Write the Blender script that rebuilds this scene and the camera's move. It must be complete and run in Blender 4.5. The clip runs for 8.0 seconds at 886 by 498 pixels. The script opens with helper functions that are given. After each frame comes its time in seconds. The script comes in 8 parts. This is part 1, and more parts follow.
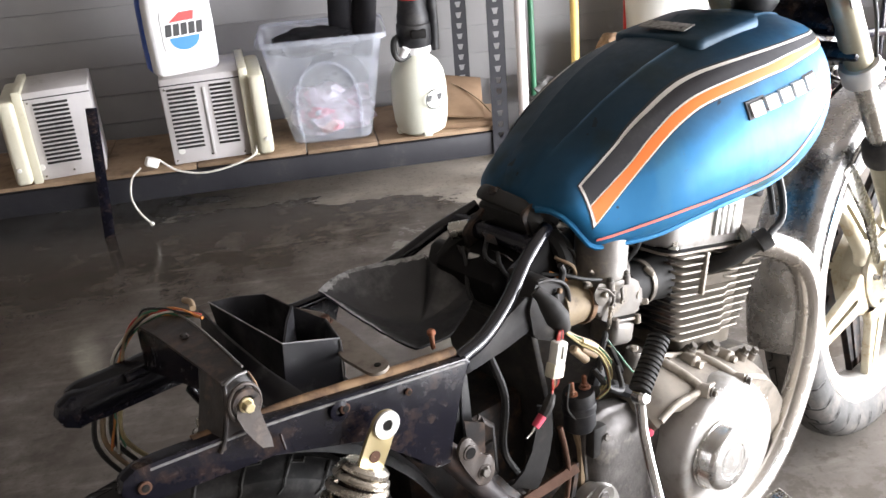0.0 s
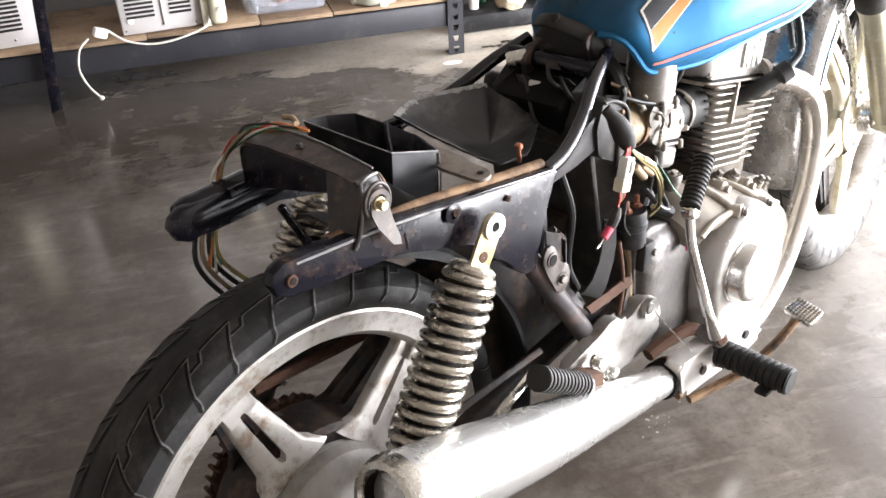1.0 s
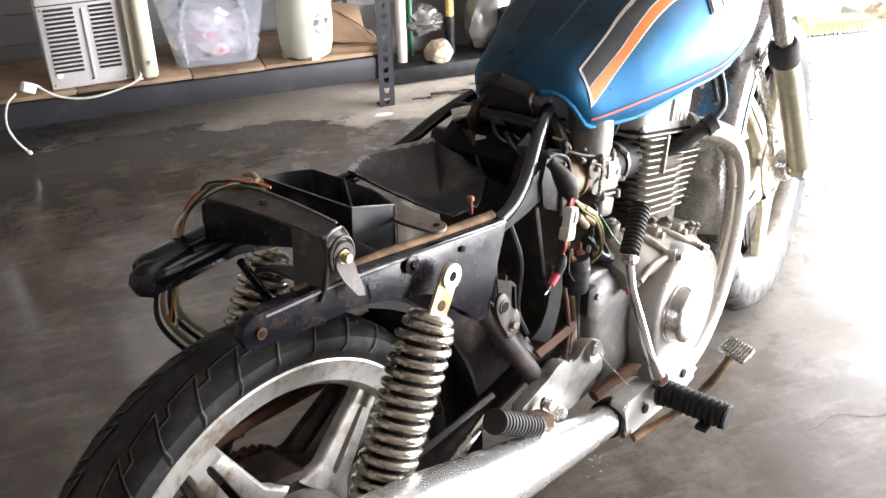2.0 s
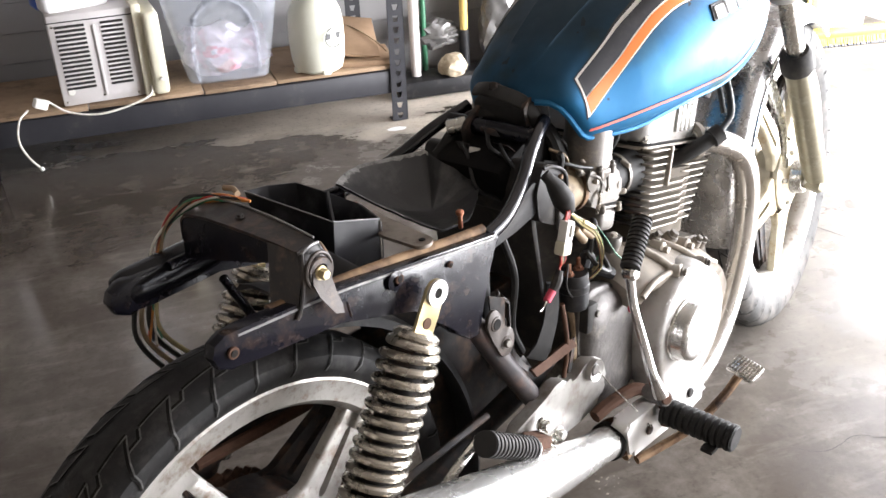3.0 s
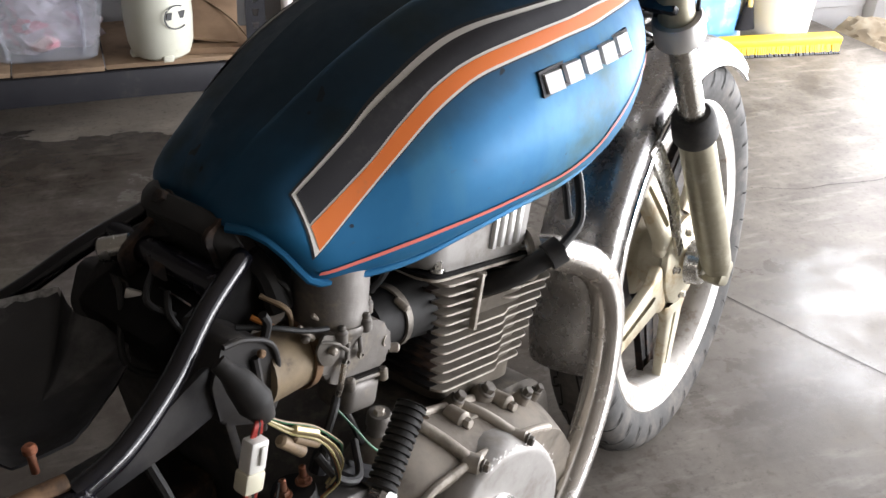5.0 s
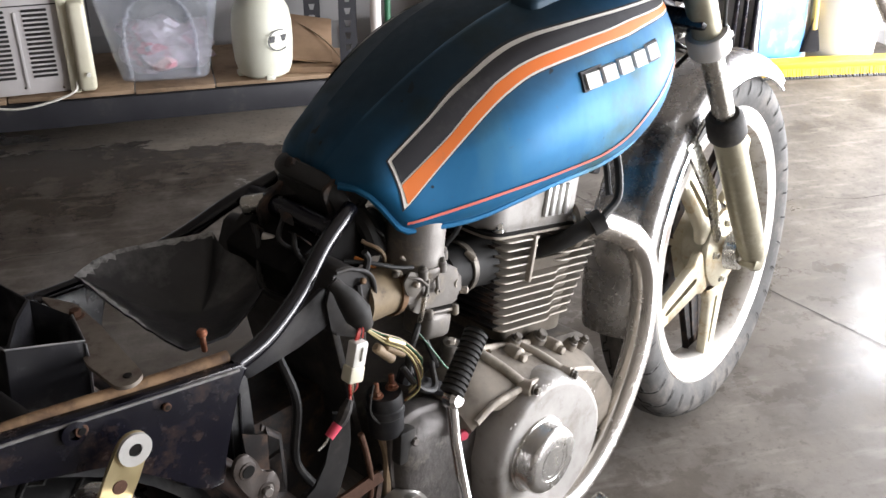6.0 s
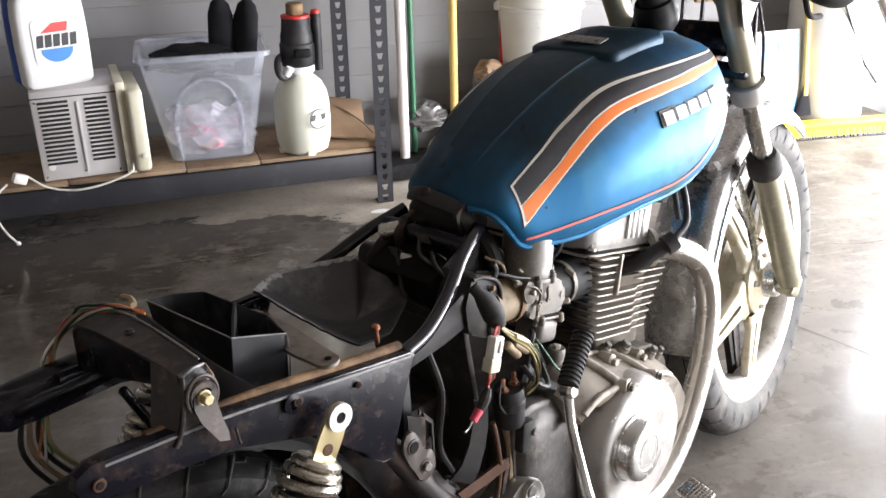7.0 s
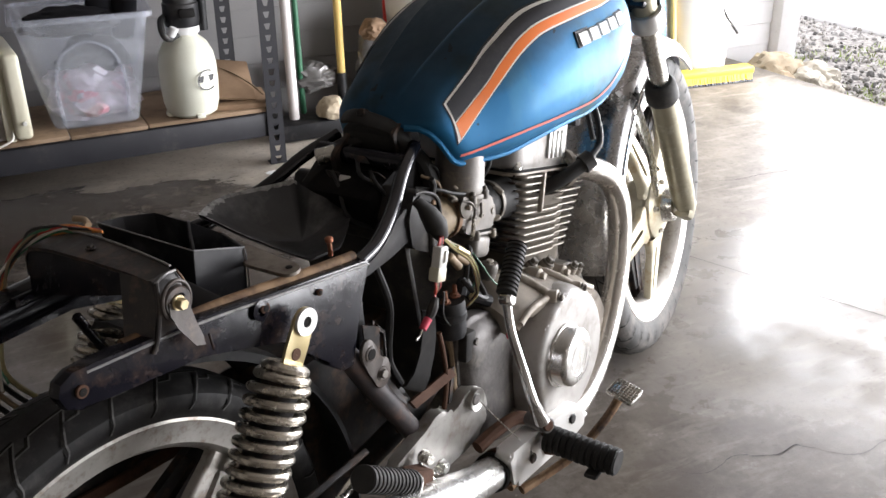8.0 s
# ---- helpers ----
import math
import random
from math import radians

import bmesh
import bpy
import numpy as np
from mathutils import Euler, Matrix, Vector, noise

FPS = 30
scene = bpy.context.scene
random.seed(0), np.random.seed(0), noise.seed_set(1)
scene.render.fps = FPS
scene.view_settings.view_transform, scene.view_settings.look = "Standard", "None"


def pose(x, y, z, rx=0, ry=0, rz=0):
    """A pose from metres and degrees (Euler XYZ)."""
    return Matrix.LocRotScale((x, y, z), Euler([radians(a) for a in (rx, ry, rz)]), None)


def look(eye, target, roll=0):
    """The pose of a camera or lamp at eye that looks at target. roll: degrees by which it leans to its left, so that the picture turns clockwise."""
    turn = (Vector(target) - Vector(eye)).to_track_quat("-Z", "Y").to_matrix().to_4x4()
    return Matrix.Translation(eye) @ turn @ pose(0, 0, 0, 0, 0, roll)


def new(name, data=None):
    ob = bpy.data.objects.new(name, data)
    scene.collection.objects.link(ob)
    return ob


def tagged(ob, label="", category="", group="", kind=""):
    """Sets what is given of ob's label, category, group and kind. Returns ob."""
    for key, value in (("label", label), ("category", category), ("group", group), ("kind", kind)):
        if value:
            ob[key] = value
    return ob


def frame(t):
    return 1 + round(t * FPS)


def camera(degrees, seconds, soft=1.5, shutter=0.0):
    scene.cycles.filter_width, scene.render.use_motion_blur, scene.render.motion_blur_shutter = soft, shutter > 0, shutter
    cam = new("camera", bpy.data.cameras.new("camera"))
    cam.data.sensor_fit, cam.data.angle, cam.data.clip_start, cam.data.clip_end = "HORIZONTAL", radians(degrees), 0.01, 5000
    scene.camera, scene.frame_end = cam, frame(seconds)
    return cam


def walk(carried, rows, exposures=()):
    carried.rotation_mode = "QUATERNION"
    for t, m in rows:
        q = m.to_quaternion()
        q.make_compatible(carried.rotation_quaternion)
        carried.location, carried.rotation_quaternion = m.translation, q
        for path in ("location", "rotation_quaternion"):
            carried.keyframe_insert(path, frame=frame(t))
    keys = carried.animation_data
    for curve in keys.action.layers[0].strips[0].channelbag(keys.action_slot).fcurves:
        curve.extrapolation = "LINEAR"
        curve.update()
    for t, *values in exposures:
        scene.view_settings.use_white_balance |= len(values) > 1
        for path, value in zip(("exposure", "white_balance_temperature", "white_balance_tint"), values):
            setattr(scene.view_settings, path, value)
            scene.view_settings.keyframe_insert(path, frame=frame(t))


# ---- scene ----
cam = camera(50.5, 8.0, soft=1.5)
PATH = [
    (0.0, -0.2137, -0.8001, 1.2017, 64.677, 4.319, -39.016),
    (0.5, -0.3258, -0.7685, 1.1628, 61.790, 4.012, -40.349),
    (1.0, -0.4487, -0.7153, 1.1534, 58.263, 2.246, -45.437),
    (1.5, -0.5020, -0.7115, 1.1715, 59.364, 0.961, -49.757),
    (1.7, -0.5049, -0.7096, 1.1801, 60.154, 0.610, -50.363),
    (2.8, -0.4597, -0.7129, 1.1640, 62.176, 1.513, -48.712),
    (3.0, -0.4443, -0.7218, 1.1588, 61.977, 1.819, -48.740),
    (3.5, -0.3574, -0.7819, 1.1515, 60.983, 1.653, -51.467),
    (4.0, -0.1987, -0.8231, 1.1606, 59.853, 0.529, -55.277),
    (4.5, -0.0185, -0.7110, 1.1337, 59.985, 0.113, -53.340),
    (5.0, 0.1219, -0.5629, 1.1175, 59.409, -2.288, -49.996),
    (5.2, 0.1368, -0.5431, 1.1186, 58.900, -2.500, -48.700),
    (6.3, -0.1321, -0.7840, 1.1941, 63.747, 0.293, -44.390),
    (6.5, -0.1691, -0.7866, 1.2001, 65.805, 0.649, -44.230),
    (7.0, -0.3111, -0.7542, 1.1763, 66.257, 0.825, -47.225),
    (7.5, -0.4148, -0.7164, 1.1481, 64.758, -0.566, -54.136),
    (8.0, -0.4201, -0.7291, 1.1208, 64.837, 0.501, -55.593),
]
EXPOSURES = [(0.0, 1.52), (0.5, 2.04), (1.0, 2.08), (1.5, 1.76), (3.0, 1.71), (3.5, 1.40), (4.0, 0.57), (4.5, 0.25), (5.0, 0.36), (6.5, 0.94), (7.0, 1.12), (7.5, 0.93), (8.0, 0.68)]
walk(cam, [(t, pose(x, y, z, rx, ry, rz)) for t, x, y, z, rx, ry, rz in PATH], EXPOSURES)

# ---- world and light ----
# The back wall runs at WALL degrees; a: along it towards the open doorway, d: into it, both from the shelf's front corner post.
WALL, WX, WY = -29.0, 1.83, 1.498


def at(a, d, z=0.0, turn=0.0):
    c, s = math.cos(radians(WALL)), math.sin(radians(WALL))
    return pose(WX + a * c - d * s, WY + a * s + d * c, z, 0, 0, WALL + turn)


SUN_ELEVATION, SUN_ROTATION = radians(55), radians(120)
world = bpy.data.worlds.new("world")
scene.world = world
world.use_nodes = True
wn = world.node_tree
sky = wn.nodes.new("ShaderNodeTexSky")
sky.sky_type, sky.sun_disc, sky.sun_elevation, sky.sun_rotation = "NISHITA", False, SUN_ELEVATION, SUN_ROTATION
sky.dust_density, sky.air_density = 4.0, 1.0
mixer = wn.nodes.new("ShaderNodeMix")
mixer.data_type = "RGBA"
mixer.inputs["Factor"].default_value = 0.7
mixer.inputs["B"].default_value = (14.6, 14.4, 15.4, 1)
wn.links.new(sky.outputs["Color"], mixer.inputs["A"])
wn.links.new(mixer.outputs["Result"], wn.nodes["Background"].inputs["Color"])
wn.nodes["Background"].inputs["Strength"].default_value = 0.2
wn.nodes["Background"].label = "sky"

sun = new("sun", bpy.data.lights.new("sun", "SUN"))
sun.data.energy, sun.data.angle, sun.data.color = 1.2, radians(20), (1.0, 0.96, 0.9)
sun.matrix_world = look((0, 0, 0), (-math.cos(SUN_ELEVATION) * math.sin(SUN_ROTATION), -math.cos(SUN_ELEVATION) * math.cos(SUN_ROTATION), -math.sin(SUN_ELEVATION)))

door_light = new("doorway_light", bpy.data.lights.new("doorway_light", "AREA"))
door_light.data.shape, door_light.data.size, door_light.data.size_y = "RECTANGLE", 4.3, 0.84
door_light.data.energy, door_light.data.color = 172.0, (0.957, 0.96, 1.0)
door_light.matrix_world = at(2.42, -2.05, 0.52) @ pose(0, 0, 0, 90, 0, 90)


# ---- materials ----
def node_material(name):
    m = bpy.data.materials.new(name)
    m.use_nodes = True
    return m, m.node_tree, m.node_tree.nodes["Principled BSDF"]


def link(t, a, b):
    t.links.new(a, b)


def noise_tex(t, scale, detail=4.0, rough=0.6, coord="Object", stretch=None):
    tc = t.nodes.new("ShaderNodeTexCoord")
    mp = t.nodes.new("ShaderNodeMapping")
    if stretch:
        mp.inputs["Scale"].default_value = stretch
    n = t.nodes.new("ShaderNodeTexNoise")
    n.inputs["Scale"].default_value, n.inputs["Detail"].default_value, n.inputs["Roughness"].default_value = scale, detail, rough
    link(t, tc.outputs[coord], mp.inputs["Vector"])
    link(t, mp.outputs["Vector"], n.inputs["Vector"])
    return n.outputs["Fac"]


def ramp(t, fac, stops):
    r = t.nodes.new("ShaderNodeValToRGB")
    while len(r.color_ramp.elements) < len(stops):
        r.color_ramp.elements.new(0.5)
    for e, (p, c) in zip(r.color_ramp.elements, stops):
        e.position, e.color = p, (*c, 1) if len(c) == 3 else (c[0], c[0], c[0], 1)
    link(t, fac, r.inputs["Fac"])
    return r.outputs["Color"]


def mix(t, fac, a, b, mode="MIX"):
    m = t.nodes.new("ShaderNodeMix")
    m.data_type, m.blend_type = "RGBA", mode
    for key, v in (("Factor", fac), ("A", a), ("B", b)):
        if isinstance(v, bpy.types.NodeSocket):
            link(t, v, m.inputs[key])
        elif key == "Factor":
            m.inputs[key].default_value = v
        else:
            m.inputs[key].default_value = (*v, 1)
    return m.outputs["Result"]


def bump(t, p, height, strength=0.2, distance=0.002):
    b = t.nodes.new("ShaderNodeBump")
    b.inputs["Strength"].default_value, b.inputs["Distance"].default_value = strength, distance
    link(t, height, b.inputs["Height"])
    link(t, b.outputs["Normal"], p.inputs["Normal"])


def worn(name, base, second, dirt, rough=(0.35, 0.6), metal=0.0, fine=60.0, broad=7.0, dirt_amount=0.5, bump_strength=0.15, coat=0.0, vary=0.0, spec=0.5):
    """A surface with a broad change between two colours, fine specks of dirt, uneven gloss and fine relief."""
    m, t, p = node_material(name)
    big = noise_tex(t, broad, 5)
    small = noise_tex(t, fine, 6, 0.7)
    c = mix(t, ramp(t, big, [(0.35, (0,)), (0.65, (1,))]), base, second)
    spots = ramp(t, mix(t, 0.45, big, small), [(0.62 - 0.25 * dirt_amount, (0,)), (0.78 - 0.2 * dirt_amount, (1,))])
    c = mix(t, spots, c, dirt)
    if vary:
        info = t.nodes.new("ShaderNodeObjectInfo")
        c = mix(t, ramp(t, info.outputs["Random"], [(0.0, (0.0,)), (1.0, (vary,))]), c, (0.02, 0.02, 0.02))
    link(t, c, p.inputs["Base Color"])
    r = ramp(t, small, [(0.3, (rough[0],)), (0.7, (rough[1],))])
    link(t, r, p.inputs["Roughness"])
    if metal:
        link(t, ramp(t, spots, [(0.0, (metal,)), (1.0, (metal * 0.4,))]), p.inputs["Metallic"])
    p.inputs["Coat Weight"].default_value = coat
    p.inputs["Specular IOR Level"].default_value = spec
    bump(t, p, small, bump_strength, 0.002)
    return m


M = {
    "black_paint": worn("black_paint", (0.0045, 0.0045, 0.0085), (0.009, 0.0088, 0.014), (0.060, 0.036, 0.024), (0.13, 0.32), fine=60, broad=22, dirt_amount=0.40, coat=0.05, spec=0.27),
    "black_gloss": worn("black_gloss", (0.004, 0.004, 0.006), (0.006, 0.006, 0.009), (0.02, 0.017, 0.014), (0.09, 0.16), dirt_amount=0.1, coat=0.0, spec=0.5),
    "black_plastic": worn("black_plastic", (0.008, 0.008, 0.009), (0.014, 0.014, 0.016), (0.055, 0.052, 0.05), (0.42, 0.62), fine=25, broad=12, dirt_amount=0.5, spec=0.3),
    "grey_plastic": worn("grey_plastic", (0.013, 0.013, 0.014), (0.020, 0.020, 0.021), (0.075, 0.073, 0.07), (0.5, 0.7), fine=30, broad=9, dirt_amount=0.55, spec=0.3),
    "pale_edge": worn("pale_edge", (0.24, 0.24, 0.235), (0.36, 0.355, 0.34), (0.035, 0.033, 0.032), (0.6, 0.8), fine=150, broad=60, dirt_amount=0.75),
    "rubber": worn("rubber", (0.018, 0.0175, 0.017), (0.028, 0.027, 0.026), (0.07, 0.064, 0.056), (0.55, 0.75), fine=50, dirt_amount=0.3, spec=0.25),
    "tyre_rubber": worn("tyre_rubber", (0.010, 0.0098, 0.0099), (0.018, 0.0175, 0.0175), (0.055, 0.053, 0.051), (0.46, 0.66), fine=60, broad=20, dirt_amount=0.42, spec=0.25, bump_strength=0.3),
    "dusty_tyre": worn("dusty_tyre", (0.030, 0.029, 0.027), (0.055, 0.051, 0.046), (0.13, 0.115, 0.1), (0.65, 0.85), fine=45, broad=12, dirt_amount=0.5),
    "tread_dust": worn("tread_dust", (0.10, 0.098, 0.095), (0.15, 0.147, 0.142), (0.012, 0.012, 0.012), (0.7, 0.9), fine=90, broad=38, dirt_amount=0.8),
    "wheel_alloy": worn("wheel_alloy", (0.50, 0.485, 0.455), (0.40, 0.385, 0.355), (0.16, 0.095, 0.05), (0.34, 0.55), metal=0.5, fine=110, broad=26, dirt_amount=0.46, bump_strength=0.2),
    "wheel_gold": worn("wheel_gold", (0.62, 0.58, 0.46), (0.5, 0.45, 0.32), (0.36, 0.22, 0.09), (0.35, 0.55), metal=0.5, fine=70, broad=14, dirt_amount=0.45),
    "cast_alloy": worn("cast_alloy", (0.42, 0.38, 0.325), (0.31, 0.275, 0.23), (0.13, 0.105, 0.078), (0.45, 0.7), metal=0.2, fine=48, broad=17, dirt_amount=0.5, bump_strength=0.4),
    "polished_alloy": worn("polished_alloy", (0.70, 0.69, 0.67), (0.60, 0.59, 0.56), (0.42, 0.37, 0.30), (0.3, 0.42), metal=0.6, fine=60, broad=9, dirt_amount=0.1, bump_strength=0.06),
    "case_alloy": worn("case_alloy", (0.36, 0.345, 0.328), (0.28, 0.266, 0.248), (0.20, 0.178, 0.15), (0.42, 0.62), metal=0.25, fine=60, broad=14, dirt_amount=0.5, bump_strength=0.3),
    "cap_alloy": worn("cap_alloy", (0.62, 0.61, 0.59), (0.54, 0.53, 0.50), (0.36, 0.30, 0.22), (0.2, 0.3), metal=0.92, fine=60, broad=12, dirt_amount=0.15, bump_strength=0.03),
    "fork_alloy": worn("fork_alloy", (0.36, 0.335, 0.25), (0.25, 0.23, 0.165), (0.48, 0.45, 0.36), (0.3, 0.5), metal=0.6, fine=60, broad=16, dirt_amount=0.35),
    "chrome": worn("chrome", (0.8, 0.8, 0.8), (0.72, 0.72, 0.72), (0.5, 0.42, 0.32), (0.06, 0.2), metal=1.0, fine=60, broad=12, dirt_amount=0.12, bump_strength=0.04),
    "dull_chrome": worn("dull_chrome", (0.66, 0.65, 0.61), (0.56, 0.54, 0.49), (0.32, 0.25, 0.16), (0.2, 0.32), metal=0.95, fine=70, broad=9, dirt_amount=0.12, bump_strength=0.04),
    "spring_steel": worn("spring_steel", (0.50, 0.465, 0.41), (0.40, 0.365, 0.31), (0.22, 0.17, 0.12), (0.20, 0.33), metal=0.94, fine=35, broad=12, dirt_amount=0.1, bump_strength=0.04),
    "fender_chrome": worn("fender_chrome", (0.43, 0.42, 0.41), (0.36, 0.35, 0.34), (0.5, 0.48, 0.45), (0.22, 0.32), metal=0.9, fine=45, broad=9, dirt_amount=0.03, bump_strength=0.04),
    "silencer": worn("silencer", (0.58, 0.58, 0.565), (0.49, 0.485, 0.465), (0.52, 0.51, 0.49), (0.24, 0.29), metal=0.72, fine=18, broad=6, dirt_amount=0.0, bump_strength=0.02),
    "gold_zinc": worn("gold_zinc", (0.52, 0.42, 0.22), (0.6, 0.52, 0.33), (0.3, 0.2, 0.1), (0.3, 0.5), metal=0.8, dirt_amount=0.3),
    "grime_alloy": worn("grime_alloy", (0.14, 0.126, 0.108), (0.075, 0.068, 0.06), (0.26, 0.23, 0.185), (0.4, 0.62), metal=0.35, fine=60, broad=16, dirt_amount=0.45, bump_strength=0.3),
    "pipe_chrome": worn("pipe_chrome", (0.72, 0.70, 0.665), (0.58, 0.55, 0.51), (0.36, 0.30, 0.23), (0.16, 0.30), metal=0.92, fine=60, broad=9, dirt_amount=0.22, bump_strength=0.04),
    # grey for rubbed edges, and for highlights drawn along rail and tray rim
    "edge_wear_glint": worn("edge_wear_glint", (0.16, 0.16, 0.165), (0.30, 0.29, 0.28), (0.02, 0.02, 0.02), (0.3, 0.45), metal=0.4, fine=70, broad=25, dirt_amount=0.5),
    "steel_strap": worn("steel_strap", (0.20, 0.175, 0.145), (0.14, 0.112, 0.088), (0.07, 0.048, 0.034), (0.45, 0.65), metal=0.2, fine=60, broad=30, dirt_amount=0.4),
    "fin_core": worn("fin_core", (0.085, 0.072, 0.057), (0.13, 0.112, 0.088), (0.02, 0.018, 0.016), (0.7, 0.9), fine=50, broad=20, dirt_amount=0.5, spec=0.2),
    "tan_dust": worn("tan_dust", (0.255, 0.222, 0.180), (0.155, 0.136, 0.114), (0.085, 0.070, 0.055), (0.6, 0.8), fine=45, broad=14, dirt_amount=0.4, bump_strength=0.3, spec=0.3),
    "fin_edge": worn("fin_edge", (0.60, 0.56, 0.50), (0.47, 0.43, 0.37), (0.25, 0.21, 0.165), (0.4, 0.55), metal=0.3, fine=60, broad=25, dirt_amount=0.35),
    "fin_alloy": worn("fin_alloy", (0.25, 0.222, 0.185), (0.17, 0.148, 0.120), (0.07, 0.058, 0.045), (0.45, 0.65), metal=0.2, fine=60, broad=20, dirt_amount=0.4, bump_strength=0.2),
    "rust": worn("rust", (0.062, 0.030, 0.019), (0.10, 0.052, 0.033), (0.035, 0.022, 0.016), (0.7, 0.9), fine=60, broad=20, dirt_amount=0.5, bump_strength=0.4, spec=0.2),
    # real rusty paint; also the shade colour inside the wheel and behind the fins
    "rust_and_shade": worn("rust_and_shade", (0.008, 0.0072, 0.0075), (0.018, 0.0135, 0.0115), (0.105, 0.062, 0.042), (0.4, 0.75), fine=48, broad=30, dirt_amount=0.47, bump_strength=0.3, spec=0.3),
    "tan_rust": worn("tan_rust", (0.27, 0.175, 0.10), (0.135, 0.076, 0.044), (0.03, 0.025, 0.024), (0.55, 0.8), fine=45, broad=25, dirt_amount=0.55, spec=0.2),
    "dark_gap": worn("dark_gap", (0.005, 0.0045, 0.0045), (0.008, 0.007, 0.006), (0.02, 0.017, 0.014), (0.6, 0.85), spec=0.12),
    "copper": worn("copper", (0.4, 0.16, 0.09), (0.3, 0.12, 0.07), (0.12, 0.09, 0.06), (0.35, 0.55), metal=0.7),
    "white_plastic": worn("white_plastic", (0.72, 0.71, 0.67), (0.66, 0.65, 0.6), (0.4, 0.37, 0.3), (0.35, 0.5), fine=40, dirt_amount=0.12),
    "cream_plastic": worn("cream_plastic", (0.66, 0.63, 0.5), (0.58, 0.55, 0.42), (0.36, 0.32, 0.22), (0.35, 0.55), dirt_amount=0.15),
    "ac_metal": worn("ac_metal", (0.58, 0.555, 0.55), (0.50, 0.48, 0.47), (0.3, 0.28, 0.25), (0.4, 0.6), fine=50, dirt_amount=0.18),
    "ac_dark": worn("ac_dark", (0.01, 0.009, 0.009), (0.016, 0.014, 0.013), (0.04, 0.033, 0.027), (0.6, 0.8)),
    "jug_white": worn("jug_white", (0.74, 0.735, 0.73), (0.68, 0.675, 0.67), (0.55, 0.53, 0.5), (0.3, 0.45), dirt_amount=0.06),
    "jug_blue": worn("jug_blue", (0.012, 0.06, 0.32), (0.016, 0.075, 0.38), (0.05, 0.08, 0.2), (0.3, 0.45), dirt_amount=0.1),
    "sprayer_cream": worn("sprayer_cream", (0.68, 0.68, 0.58), (0.63, 0.63, 0.52), (0.5, 0.46, 0.35), (0.35, 0.5), dirt_amount=0.12),
    "plywood": worn("plywood", (0.34, 0.24, 0.155), (0.26, 0.178, 0.112), (0.16, 0.11, 0.07), (0.6, 0.8), fine=30, broad=10, dirt_amount=0.4, vary=0.25, spec=0.3),
    "cardboard": worn("cardboard", (0.27, 0.18, 0.115), (0.20, 0.13, 0.08), (0.2, 0.13, 0.08), (0.7, 0.85), dirt_amount=0.2, spec=0.2),
    "shelf_steel": worn("shelf_steel", (0.016, 0.016, 0.02), (0.024, 0.024, 0.028), (0.06, 0.055, 0.05), (0.4, 0.6), fine=40, dirt_amount=0.25, spec=0.35),
    "yellow": worn("yellow", (0.72, 0.50, 0.02), (0.66, 0.44, 0.02), (0.4, 0.28, 0.05), (0.45, 0.65), dirt_amount=0.15),
    "yellow_wood": worn("yellow_wood", (0.7, 0.5, 0.16), (0.64, 0.44, 0.13), (0.35, 0.25, 0.1), (0.5, 0.65), dirt_amount=0.2),
    "red": worn("red", (0.62, 0.03, 0.02), (0.52, 0.025, 0.02), (0.25, 0.04, 0.03), (0.35, 0.5), dirt_amount=0.15),
    "pink_rubber": worn("pink_rubber", (0.62, 0.06, 0.11), (0.55, 0.05, 0.09), (0.3, 0.05, 0.05), (0.45, 0.6), dirt_amount=0.1),
    "green": worn("green", (0.02, 0.13, 0.06), (0.018, 0.11, 0.05), (0.06, 0.09, 0.05), (0.4, 0.55), dirt_amount=0.15),
    "pvc": worn("pvc", (0.74, 0.70, 0.68), (0.68, 0.64, 0.61), (0.42, 0.36, 0.31), (0.3, 0.5), dirt_amount=0.15),
    "dark_cloth": worn("dark_cloth", (0.014, 0.014, 0.016), (0.024, 0.023, 0.025), (0.06, 0.055, 0.05), (0.8, 0.95), fine=80, dirt_amount=0.2, spec=0.1),
    "stone": worn("stone", (0.34, 0.27, 0.18), (0.46, 0.40, 0.30), (0.2, 0.15, 0.1), (0.75, 0.9), fine=25, broad=10, dirt_amount=0.4, bump_strength=0.5),
    "broken_stone": worn("broken_stone", (0.5, 0.47, 0.41), (0.4, 0.37, 0.31), (0.25, 0.2, 0.15), (0.75, 0.9), fine=25, broad=10, dirt_amount=0.35, bump_strength=0.5),
    "silver_bag": worn("silver_bag", (0.22, 0.215, 0.21), (0.11, 0.105, 0.10), (0.07, 0.055, 0.04), (0.25, 0.45), metal=0.4, dirt_amount=0.3),
    "stripe_white": worn("stripe_white", (0.78, 0.77, 0.72), (0.72, 0.71, 0.66), (0.45, 0.43, 0.36), (0.3, 0.45), dirt_amount=0.12),
    "stripe_grey": worn("stripe_grey", (0.024, 0.024, 0.028), (0.034, 0.034, 0.038), (0.07, 0.068, 0.066), (0.45, 0.6), dirt_amount=0.2, spec=0.3),
    "stripe_orange": worn("stripe_orange", (0.80, 0.20, 0.035), (0.74, 0.18, 0.035), (0.45, 0.17, 0.07), (0.3, 0.45), dirt_amount=0.14),
    "pinstripe": worn("pinstripe", (0.72, 0.2, 0.16), (0.64, 0.17, 0.14), (0.3, 0.15, 0.15), (0.35, 0.5), dirt_amount=0.2),
    "wire_yellow": worn("wire_yellow", (0.42, 0.36, 0.16), (0.34, 0.29, 0.14), (0.2, 0.16, 0.1), (0.45, 0.6)),
